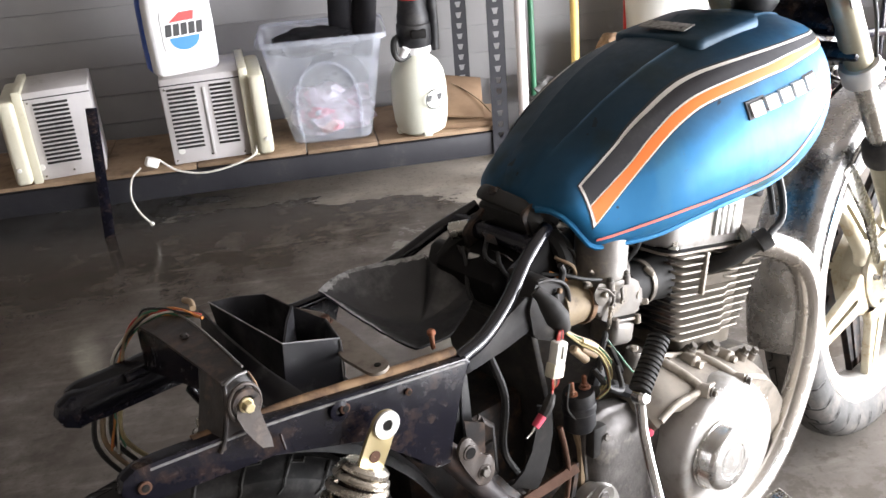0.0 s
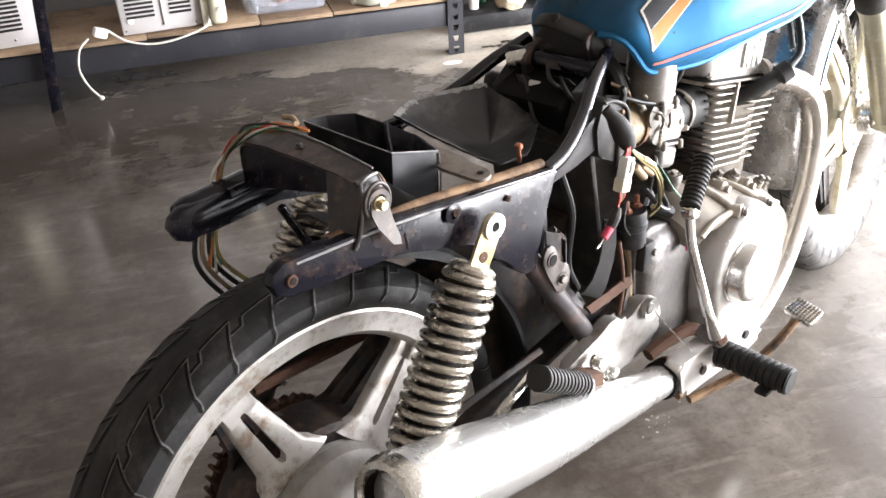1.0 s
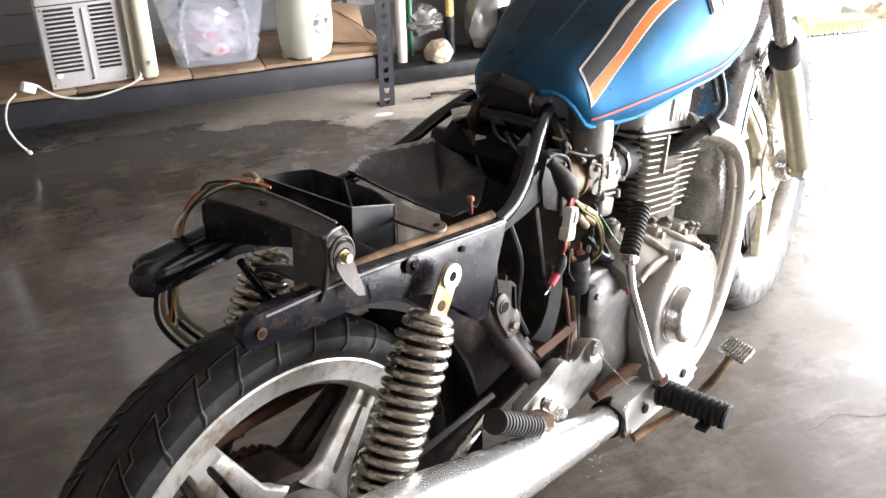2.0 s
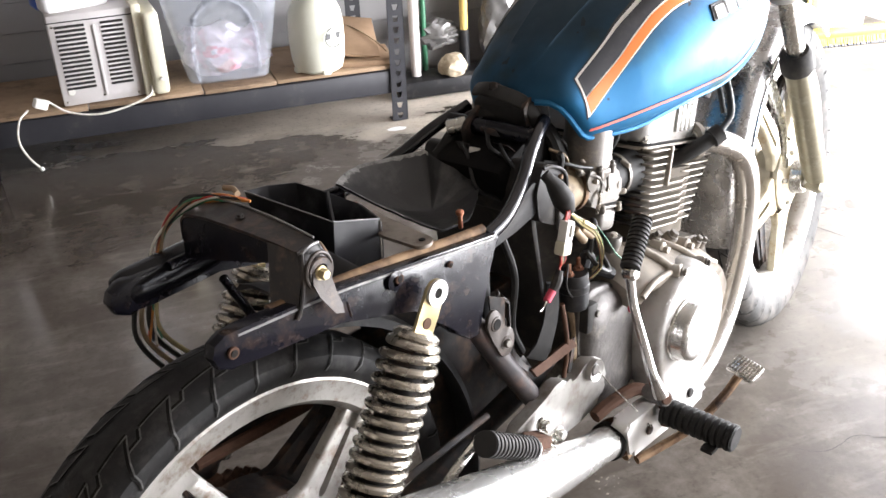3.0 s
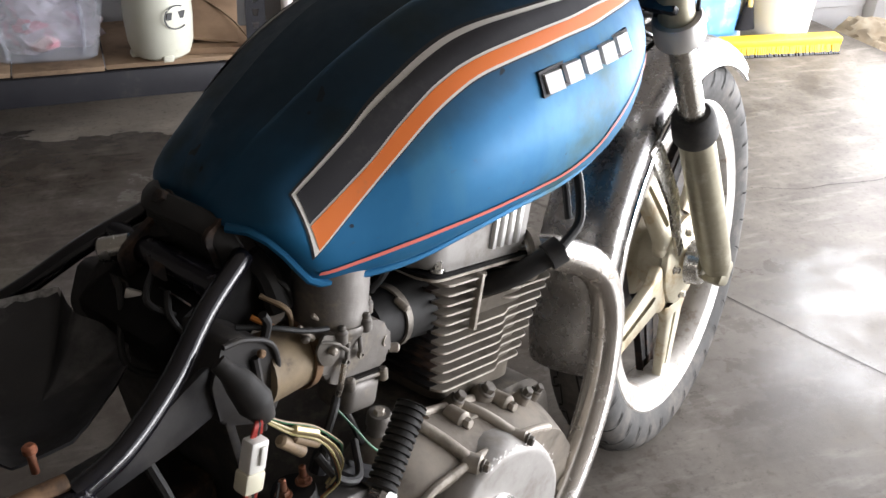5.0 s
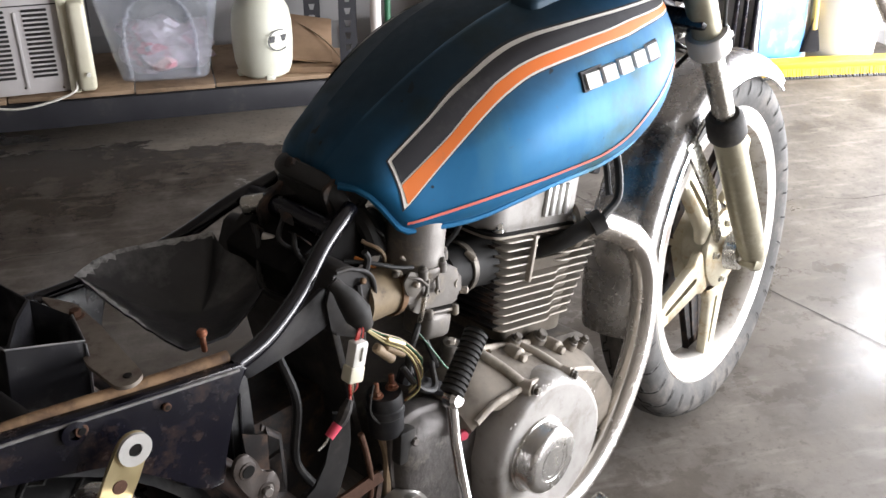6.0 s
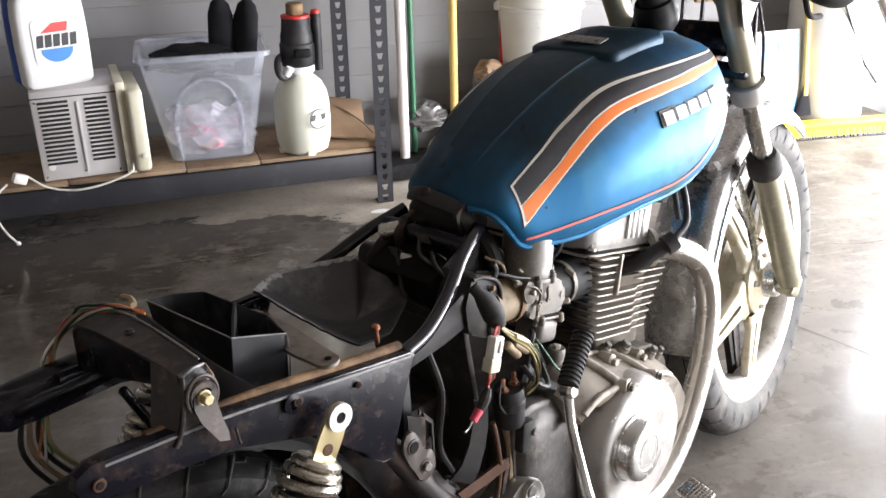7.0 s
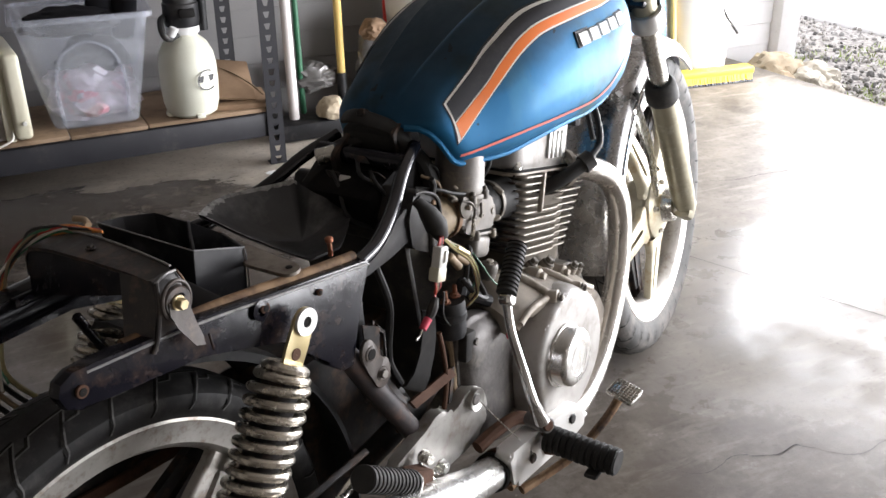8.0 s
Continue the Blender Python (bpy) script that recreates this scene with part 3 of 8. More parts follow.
def rod(p, q, r, sides=14, bm=None, edge=0.002):
    length = (Vector(q) - Vector(p)).length
    e = min(edge, r * 0.4, length * 0.3)
    return lathe([(0.0004, 0), (r - e, 0), (r, e), (r, length - e), (r - e, length), (0.0004, length)], along_axis(p, q), sides, bm, shut=False)


def hexbolt(p, q, r, bm=None):
    """A hexagon head from p towards q with a washer under it."""
    out = rod(p, q, r, 6, bm, 0.001)
    length = (Vector(q) - Vector(p)).length
    return lathe(disc_profile(r * 1.35, -length * 0.15, length * 0.25, 0.0006), along_axis(p, q), 16, out, shut=False)


def curve(xs, ys, x):
    """A smooth curve through (xs, ys) at x."""
    x = min(max(x, xs[0]), xs[-1])
    i = max(0, min(len(xs) - 2, int(np.searchsorted(xs, x)) - 1))
    h = xs[i + 1] - xs[i]

    def slope(k):
        if k == 0:
            return (ys[1] - ys[0]) / (xs[1] - xs[0])
        if k == len(xs) - 1:
            return (ys[-1] - ys[-2]) / (xs[-1] - xs[-2])
        return (ys[k + 1] - ys[k - 1]) / (xs[k + 1] - xs[k - 1])

    t = (x - xs[i]) / h
    return (2 * t ** 3 - 3 * t * t + 1) * ys[i] + (t ** 3 - 2 * t * t + t) * h * slope(i) + (3 * t * t - 2 * t ** 3) * ys[i + 1] + (t ** 3 - t * t) * h * slope(i + 1)


# ---- the garage ----
def structure(name, bm, material, label, category, m=None):
    ob = new(name, grown(name, bm, material, 30))
    ob.matrix_world = m or Matrix()
    return tagged(ob, label, category, kind="structure")


HOUSE = at(0, 0, 0)
DOOR_A, WALL_D, LEFT_A, NEAR_D, HIGH = 2.28, 0.50, -3.4, -4.6, 2.55

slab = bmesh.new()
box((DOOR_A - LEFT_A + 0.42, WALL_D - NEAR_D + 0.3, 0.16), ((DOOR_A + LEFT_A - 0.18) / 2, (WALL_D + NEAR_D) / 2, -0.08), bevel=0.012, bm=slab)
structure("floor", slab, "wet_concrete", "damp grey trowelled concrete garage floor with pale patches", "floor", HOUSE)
garage_floor = bpy.data.objects["floor"]
# sawn joint across the slab, and two thin wandering cracks
joint = [HOUSE.inverted() @ Vector(p) for p in ((2.02, 1.22, 0.0), (1.70, -1.40, 0.0))]
bm = bmesh.new()
side = (joint[1] - joint[0]).cross(Vector((0, 0, 1))).normalized() * 0.0013
rings([[tuple(p - side + Vector((0, 0, z))), tuple(p + side + Vector((0, 0, z)))] for p, z in ((joint[0], 0.0012), (joint[1], 0.0012))], bm, closed=False)
part("joint", bm, "dark_gap", garage_floor, "dark sawn joint in the concrete")
for seed, p, q in ((3, (2.35, 0.25), (3.0, -0.2)), (7, (1.0, 1.35), (0.3, 1.5)), (11, (0.98, -0.27), (1.36, -0.66))):
    bm = bmesh.new()
    prev = None
    for k in range(46):
        t = k / 45
        c = HOUSE.inverted() @ Vector((p[0] + (q[0] - p[0]) * t, p[1] + (q[1] - p[1]) * t, 0))
        c += Vector((0.05 * noise.noise(Vector((t * 4, seed, 0))) + 0.012 * noise.noise(Vector((t * 25, seed, 3))), 0.06 * noise.noise(Vector((t * 5, 0, seed))), 0.0012))
        row = [bm.verts.new(c + Vector((0, w * 0.0014 * (1.2 - abs(2 * t - 1)) * (0.7 + noise.noise(Vector((t * 30, seed, 9)))), 0))) for w in (-1, 1)]
        if prev:
            bm.faces.new((prev[0], prev[1], row[1], row[0]))
        prev = row
    part("crack", bm, "dark_gap", garage_floor, "hairline crack in the concrete")

# the back wall's sheathing stands behind its lapped boards
back = structure("wall_back", box((DOOR_A - LEFT_A + 0.1, 0.1, HIGH), ((DOOR_A + LEFT_A) / 2, WALL_D + 0.075, HIGH / 2)), "siding_paint", "pale grey lapped board garage wall", "wall", HOUSE)
structure("wall_left", box((0.12, WALL_D - NEAR_D, HIGH), (LEFT_A - 0.11, (WALL_D + NEAR_D) / 2, HIGH / 2)), "dim_board", "dim brown boarded garage side wall", "wall", HOUSE)
structure("wall_near", box((DOOR_A - LEFT_A + 0.2, 0.12, HIGH), ((DOOR_A + LEFT_A) / 2, NEAR_D - 0.11, HIGH / 2)), "dim_board", "dim brown boarded garage wall", "wall", HOUSE)
structure("ceiling", box((DOOR_A - LEFT_A + 0.4, WALL_D - NEAR_D + 0.4, 0.1), ((DOOR_A + LEFT_A) / 2, (WALL_D + NEAR_D) / 2, HIGH + 0.06)), "ceiling_board", "plain garage ceiling boards", "ceiling", HOUSE)
structure("wall_door_head", box((0.14, WALL_D - NEAR_D, 0.35), (DOOR_A + 0.06, (WALL_D + NEAR_D) / 2, HIGH - 0.18)), "white_paint", "white painted beam over the open doorway", "wall", HOUSE)
structure("trim_jamb", box((0.13, 0.12, 2.45), (2.81, WALL_D + 0.01, 1.07), bevel=0.006), "white_paint", "white painted corner post past the doorway", "trim", HOUSE)
outer_wall = structure("wall_outer", box((2.745 - DOOR_A - 0.052, 0.1, 2.7), ((2.745 + DOOR_A + 0.052) / 2, WALL_D + 0.077, 1.19)), "white_paint", "white lapped board wall past the doorway", "wall", HOUSE)
structure("wall_door_side", box((0.14, 0.36, HIGH - 0.36), (DOOR_A + 0.06, NEAR_D + 0.18, HIGH / 2 - 0.18)), "dim_board", "boarded garage wall beside the doorway", "wall", HOUSE)
structure("trim_jamb_near", box((0.16, 0.12, 2.19), (DOOR_A + 0.06, NEAR_D + 0.43, 1.095), bevel=0.006), "white_paint", "white painted doorway jamb", "trim", HOUSE)

# outdoors
ground = bmesh.new()
bmesh.ops.create_grid(ground, x_segments=60, y_segments=60, size=400)
for v in ground.verts:
    v.co.z = -0.16 + 0.03 * noise.noise(v.co * 0.05)
structure("ground", ground, "gravel", "grey gravel drive with sparse weeds", "ground")

drive = bmesh.new()
box((14.0, 30.0, 0.05), (DOOR_A + 1.75 + 7.0, 1.0, -0.155), bevel=0.01, bm=drive)
structure("road", drive, "pale_drive", "pale concrete drive beyond the gravel strip", "road", HOUSE)

# ---- things along the wall ----
def shelf_unit():
    ob = thing("shelf_unit", at(0, 0), "dark grey slotted steel shelf with a worn plywood board", "shelf")
    long_a = -2.6

    def prism(bm, outline, place):
        """An outline of pairs, placed twice by a function of (u, z, depth), closed into a flat bar."""
        rings([[place(u, z, 0.0) for u, z in outline], [place(u, z, 1.0) for u, z in outline]], bm)

    def slotted_post(a, d):
        """An angle section whose two flanges are pierced by a row of teardrop slots."""
        bm = bmesh.new()
        w, th, top, step = 0.056, 0.003, 2.0, 0.0381
        k = 0
        while k * step < top:
            z0, z1 = k * step, (k + 1) * step
            for wide, place in ((w, lambda u, z, e: (a - w + u, d + e * th, z)), (0.044, lambda u, z, e: (a - e * th, d + u, z))):
                m, n0, n1 = wide * 0.5, wide * 0.10, wide * 0.20
                lo, hi = z0 + 0.009, z0 + 0.029
                prism(bm, [(0, z0), (m - n0, z0), (m - n0, lo), (m - n1, hi), (m - n1, z1), (0, z1)], place)
                prism(bm, [(wide, z0), (wide, z1), (m + n1, z1), (m + n1, hi), (m + n0, lo), (m + n0, z0)], place)
                prism(bm, [(m - n0, z0), (m + n0, z0), (m + n0, lo), (m - n0, lo)], place)
                prism(bm, [(m - n1, hi), (m + n1, hi), (m + n1, z1), (m - n1, z1)], place)
            k += 1
        box((w, 0.044, 0.004), (a - w / 2, d + 0.022, 0.002), bm=bm)
        return bm

    part("post", slotted_post(0.007, -0.006), "shelf_steel", ob)
    part("post", slotted_post(-0.048, 0.36), "shelf_steel", ob)
    for d in (0.004, 0.40):
        bm = bmesh.new()
        box((-long_a - 0.02, 0.004, 0.082), (long_a / 2 - 0.02, d, 0.143), bm=bm, bevel=0.001)
        box((-long_a - 0.02, 0.03, 0.004), (long_a / 2 - 0.02, d + 0.013, 0.182), bm=bm)
        box((-long_a - 0.02, 0.014, 0.004), (long_a / 2 - 0.02, d + 0.007, 0.104), bm=bm)
        part("beam", bm, "shelf_steel", ob, "dark grey steel beam")
    bm = bmesh.new()
    box((0.03, 0.40, 0.03), (-0.02, 0.2, 0.15), bm=bm)
    part("end_tie", bm, "shelf_steel", ob)
    x = long_a
    for n, w in enumerate((0.62, 0.63, 0.31, 0.36, 0.24, 0.42)):
        bm = box((w - 0.004, 0.40, 0.014), (x + w / 2, 0.203 + 0.004 * (n % 2), 0.1925 + 0.001 * (n % 2)), bevel=0.002)
        part("board", bm, "plywood", ob, "worn plywood shelf board")
        x += w
    return ob


shelf_unit()
TOP = 0.2015


def air_conditioner(m, label, panel_side, w=0.25, dep=0.26, h=0.285, columns=((-0.062, 0.088), (0.062, 0.068))):
    """Louvred steel case with a cream front panel on one side; panel_side is 1 or -1 along the wall."""
    ob = thing("air_conditioner", m, label, "air conditioner", "window air conditioners")
    part("case", box((w, dep, h), (0, dep / 2, h / 2), bevel=0.006), "ac_metal", ob)
    for x, cw in columns:
        for k in range(15):
            part("louvre", box((cw, 0.006, 0.0074), (x, -0.0012, 0.055 + k * 0.0138), (0, 0, 0), 0.0015, segments=1), "ac_dark", ob, "dark louvre slot")
    part("lid_seam", box((w + 0.003, 0.004, 0.003), (0, -0.0005, h - 0.022)), "ac_dark", ob)
    if len(columns) > 1:
        part("rib", box((0.008, 0.006, h - 0.06), (0.008, -0.002, h / 2 - 0.01), bevel=0.002), "ac_metal", ob)
    for x, z in ((-w / 2 + 0.012, 0.014), (w / 2 - 0.02, 0.014), (-w / 2 + 0.012, h - 0.034), (0.0, 0.022)):
        part("screw", lathe(disc_profile(0.0035, 0, 0.002, 0.0006), pose(x, -0.0003, z, 90, 0, 0), 12, shut=False), "dull_chrome", ob)
    part("badge", lathe(disc_profile(0.011, 0, 0.003, 0.001), pose(-0.095, -0.0005, 0.045, 90, 0, 0), 20, shut=False), "white_plastic", ob, "small round badge")
    s = panel_side
    part("side_frame", box((0.028, dep + 0.02, h + 0.012), (s * (w / 2 + 0.013), dep / 2 - 0.01, h / 2 + 0.004), bevel=0.004), "cream_plastic", ob, "yellowed metal side frame")
    front = part("front_panel", box((0.05, dep + 0.05, h - 0.02), (s * (w / 2 + 0.050), dep / 2 - 0.02, h / 2 - 0.004), bevel=0.014, segments=3), "cream_plastic", ob, "cream plastic front panel")
    part("vent", box((0.003, 0.18, 0.06), (s * (w / 2 + 0.081), dep / 2, h * 0.72)), "ac_dark", front)
    part("knob", lathe(disc_profile(0.007, 0, 0.006, 0.001), pose(s * (w / 2 + 0.055), -0.047, 0.06, 90, 0, 0), 14, shut=False), "white_plastic", front)
    return ob


air_conditioner(at(-0.985, 0.03, TOP, 4), "white louvred window air conditioner with cream front panel", 1)
air_conditioner(at(-1.43, 0.05, TOP, 8) @ pose(0, 0, 0, 0, 0, 0), "older white louvred air conditioner with a leaning front panel", -1, 0.20, 0.24, 0.29, ((-0.022, 0.105),))

# a bare metal bar leaning against the beam
thing("metal_bar", at(-1.36, -0.02), "flat black painted metal bar leaning on shelf", "bar", bm=box((0.034, 0.012, 0.44), (0.022, 0, 0.215), (0, 5, 0), 0.002), material="black_paint")

# power cord with its plug, lying on the board and hanging over the beam
cord = thing("power_cord", at(-0.87, -0.01, 0), "white power cord with plug hanging over the shelf edge", "cord")
cord_line = [(0.03, 0.03, 0.235), (0.02, -0.005, 0.215), (-0.06, -0.012, 0.19), (-0.15, -0.014, 0.18), (-0.23, -0.005, 0.196), (-0.285, 0.01, 0.235)]
part("cable", tube(cord_line, 0.0035, 8), "wire_white", cord)
part("plug", box((0.042, 0.03, 0.03), (-0.305, 0.0, 0.232), (0, 25, 20), 0.006), "white_plastic", cord, "white moulded plug")
part("loose_end", tube([(-0.345, 0.01, 0.215), (-0.375, -0.012, 0.19), (-0.39, -0.016, 0.13), (-0.375, -0.018, 0.075), (-0.345, -0.02, 0.03)], 0.0035, 8), "wire_white", cord)
part("cable_tip", lathe(disc_profile(0.007, 0, 0.012, 0.002), along_axis((-0.347, -0.02, 0.034), (-0.335, -0.02, 0.018)), 12, shut=False), "white_plastic", cord)


def jug(m):
    """A flat-sided chemical jug: white front half, blue back half, moulded handle, printed marks as plain shapes."""
    ob = thing("antifreeze_jug", m, "white and blue plastic antifreeze jug with printed label", "jug")

    def shell(y0, y1, inset):
        loops = []
        for z, w in ((0, 0.178), (0.012, 0.196), (0.12, 0.2), (0.2, 0.197), (0.235, 0.19), (0.265, 0.165), (0.295, 0.11), (0.315, 0.06)):
            w -= inset
            loops.append([(x, y, z) for x, y in rounded([(-w / 2, y0), (w / 2, y0), (w / 2, y1), (-w / 2, y1)], 0.022, 3)])
        return rings(loops)

    part("front_half", shell(0.0, 0.062, 0.0), "jug_white", ob)
    part("back_half", shell(0.058, 0.12, -0.004), "jug_blue", ob, "deep blue rear half")
    part("handle", tube([(-0.03, 0.09, 0.29), (-0.055, 0.09, 0.33), (-0.02, 0.09, 0.365), (0.02, 0.09, 0.355)], 0.012, 10), "jug_white", ob)
    part("cap", lathe(disc_profile(0.022, 0, 0.03, 0.004), pose(0.03, 0.06, 0.31), 24, shut=False), "jug_white", ob)
    label = part("label_panel", plate(rounded([(-0.06, 0.065), (0.07, 0.065), (0.07, 0.19), (-0.06, 0.19)], 0.02), -0.0022, 0.001), "jug_white", ob)
    # the mark: five dark upright bars, a red slanted roof over them, a blue half disc below
    for k in range(5):
        part("letter_bar", plate([(-0.052 + k * 0.023, 0.112), (-0.034 + k * 0.023, 0.113), (-0.030 + k * 0.023, 0.147), (-0.048 + k * 0.023, 0.146)], -0.0036, -0.002), "print_black", label)
    part("red_mark", plate([(-0.036, 0.152), (0.036, 0.153), (0.042, 0.178), (-0.002, 0.178)], -0.0036, -0.002), "print_red", label)
    part("blue_mark", plate([(0.003 + 0.044 * math.cos(a), 0.107 + 0.038 * math.sin(a)) for a in (math.pi * (1 + k / 14) for k in range(15))], -0.0036, -0.002), "print_blue", label)
    return ob


jug(at(-1.012, 0.08, TOP + 0.2855, 20) @ Matrix.Scale(1.08, 4))


def storage_bin(m):
    ob = thing("storage_bin", m, "clear plastic storage tub with cloudy film wrapping inside", "storage bin")
    h, d0, d1, w0, w1, th = 0.355, 0.26, 0.33, 0.265, 0.40, 0.004

    def ring(t, z, inset, r=0.035):
        w, d = w0 + (w1 - w0) * t - inset, d0 + (d1 - d0) * t - inset
        return [(x, y, z) for x, y in rounded([(-w / 2, -d / 2), (w / 2, -d / 2), (w / 2, d / 2), (-w / 2, d / 2)], r, 4)]

    bm = rings([ring(0.02, 0, 0.02), ring(0.02, 0.006, 0.006), ring(0.04, 0.02, 0.0), *[ring(k / 8, h * k / 8, 0) for k in range(1, 9)], *[ring(k / 8, h * k / 8, 2 * th) for k in range(8, 0, -1)], ring(0.03, 0.008, 2 * th)])
    part("tub", bm, "clear_plastic", ob)
    lip = bmesh.new()
    a, b = ring(1.0, h, 0, 0.035), ring(1.0, h, -0.026, 0.045)
    lo, lo2 = [(x, y, h - 0.014) for x, y, z in b], [(x, y, h - 0.014) for x, y, z in ring(1.0, h, -0.02, 0.045)]
    rings([ring(1.0, h - 0.001, 0.004), [(x, y, h + 0.003) for x, y, z in a], [(x, y, h + 0.002) for x, y, z in b], lo, lo2, [(x, y, h - 0.004) for x, y, z in lo2]], lip, caps=False)
    part("rim", lip, "clear_plastic", ob, "translucent rolled rim")
    # moulded arch on the front face
    arch = [(-0.098, -0.137, 0.02), (-0.104, -0.146, 0.12), (-0.096, -0.153, 0.19), (-0.066, -0.158, 0.25), (0.0, -0.160, 0.278), (0.066, -0.158, 0.25), (0.096, -0.153, 0.19), (0.104, -0.146, 0.12), (0.098, -0.137, 0.02)]
    part("arch_rib", tube(arch, 0.005, 8), "clear_plastic", ob, "raised arch moulded on the front")
    return ob


BIN = at(-0.578, 0.19, TOP, -3)
storage_bin(BIN)


def crumple(size, material, name, m, label, category, seed, amp=0.3):
    bm = bmesh.new()
    bmesh.ops.create_icosphere(bm, subdivisions=4, radius=0.5)
    for v in bm.verts:
        n = noise.noise(v.co * 3.2 + Vector((seed, 0, 0))) + 0.55 * noise.noise(v.co * 8 + Vector((0, seed, 0))) + 0.3 * noise.noise(v.co * 18)
        v.co *= 1 + amp * n
        v.co.x, v.co.y, v.co.z = v.co.x * size[0], v.co.y * size[1], max(v.co.z, -0.42) * size[2]
    low = min(v.co.z for v in bm.verts)
    for v in bm.verts:
        v.co.z -= low
    return thing(name, m, label, category, bm=bm, material=material)


crumple((0.30, 0.24, 0.19), "crinkled_film", "plastic_wrap", BIN @ pose(0.0, -0.01, 0.012), "crumpled pale pink plastic wrap lying in the tub", "plastic wrap", 3)
crumple((0.085, 0.05, 0.05), "pink_film", "plastic_bag", BIN @ pose(-0.03, -0.105, 0.075), "crumpled rose coloured plastic bag in the tub", "plastic bag", 8)
crumple((0.22, 0.2, 0.17), "grey_plastic", "cloth_bundle", BIN @ pose(0.03, 0.05, 0.10), "dull grey cloth bundle packed in the tub", "cloth", 5, 0.2)
crumple((0.3, 0.2, 0.09), "dark_cloth", "dark_rag", BIN @ pose(-0.03, 0.03, 0.27), "black rag heaped at the top of the tub", "rag", 6, 0.25)

# a pair of black gloves standing up out of the tub
gloves = thing("rubber_gloves", BIN @ pose(0.095, 0.06, 0.24, 0, 6, 0), "pair of black work gloves standing in the tub", "gloves")
for dx, tilt in ((-0.030, -3), (0.034, 3)):
    bm = bmesh.new()
    loops = []
    for z, w, d in ((0, 0.06, 0.04), (0.08, 0.074, 0.046), (0.14, 0.078, 0.05), (0.20, 0.066, 0.046), (0.235, 0.05, 0.036), (0.25, 0.024, 0.02)):
        loops.append([(dx + w / 2 * 1.15 * math.cos(a) + 0.003 * math.sin(3 * a + z * 40) + z * math.tan(radians(tilt)), d / 2 * 1.4 * math.sin(a), z) for a in (2 * math.pi * k / 20 for k in range(20))])
    part("glove", rings(loops, bm), "dark_cloth", gloves)


def pump_sprayer(m):
    ob = thing("pump_sprayer", m, "cream plastic pump sprayer with black pump head", "sprayer")
    prof = [(0.0005, 0.0), (0.06, 0.0), (0.076, 0.012), (0.085, 0.05), (0.089, 0.12), (0.088, 0.18), (0.082, 0.225), (0.066, 0.262), (0.045, 0.283), (0.040, 0.29), (0.04, 0.30), (0.0005, 0.30)]
    part("tank", lathe(prof, sides=40, shut=False), "sprayer_cream", ob)
    for k in range(4):
        part("foot", box((0.045, 0.03, 0.02), (0.06 * math.cos(k * math.pi / 2), 0.06 * math.sin(k * math.pi / 2), 0.011), (0, 0, 90 * k), 0.006), "sprayer_cream", ob)
    part("collar", lathe([(0.0005, 0.296), (0.047, 0.296), (0.05, 0.302), (0.05, 0.318), (0.044, 0.326), (0.0005, 0.326)], sides=28, shut=False), "jug_white", ob, "white screw collar")
    pump = part("pump_head", lathe([(0.0005, 0.32), (0.05, 0.322), (0.054, 0.34), (0.054, 0.40), (0.05, 0.405), (0.05, 0.43), (0.046, 0.445), (0.042, 0.49), (0.0005, 0.492)], sides=28, shut=False), "black_plastic", ob, "black plastic pump head")
    part("grip_window", box((0.05, 0.012, 0.034), (0, -0.052, 0.372), bevel=0.008), "dark_gap", pump)
    part("red_ring", lathe(disc_profile(0.044, 0.488, 0.5, 0.003), sides=24, shut=False), "red", pump, "red ring")
    part("plunger", lathe(disc_profile(0.026, 0.498, 0.54, 0.004), sides=20, shut=False), "tan_rust", pump)
    part("wand_holder", tube([(0.058, -0.012, 0.30), (0.06, -0.012, 0.40), (0.06, -0.012, 0.50)], 0.016, 12), "black_plastic", ob)
    part("red_tip", lathe(disc_profile(0.014, 0, 0.016, 0.004), pose(0.06, -0.012, 0.498), 14, shut=False), "red", ob)
    part("hose", tube([(-0.03, -0.04, 0.30), (-0.062, -0.05, 0.29), (-0.078, -0.05, 0.315), (-0.07, -0.02, 0.35), (-0.045, 0.01, 0.36)], 0.010, 10), "wire_black", ob, "black hose")
    part("nozzle_clip", rod((-0.055, -0.045, 0.298), (-0.04, -0.05, 0.328), 0.014), "jug_white", ob)
    mark = part("print_ring", lathe([(0.033, 0), (0.037, 0), (0.037, 0.001), (0.033, 0.001)], pose(0.03, -0.0845, 0.14, 90, 0, 20), 36, sweep=250, start=60), "print_black", ob, "dark printed arc")
    part("print_band", plate(rounded([(0.002, 0.134), (0.05, 0.134), (0.056, 0.156), (0.006, 0.156)], 0.004), -0.0885, -0.08, tilt=lambda x: (x - 0.012) * 0.33), "print_black", mark)
    return ob


pump_sprayer(at(-0.280, 0.066, TOP, 6) @ Matrix.Diagonal((1.06, 1.06, 0.91, 1.0)))

# a brown board with twine, sloping at the shelf's end
board = thing("brown_board", at(-0.135, 0.17, TOP), "brown hardboard offcut sloping against the shelf end", "board")
part("sheet", box((0.20, 0.28, 0.009), (-0.005, 0.03, 0.066), (14, 9, -8), 0.001), "cardboard", board)
part("base_piece", box((0.21, 0.2, 0.018), (0.015, -0.045, 0.0095), (0, 0, -8), 0.002), "cardboard", board)
part("twine", tube([(-0.02, 0.13, 0.095), (0.03, 0.07, 0.08), (0.075, -0.02, 0.055), (0.1, -0.10, 0.03)], 0.003, 6), "wire_tan", board)


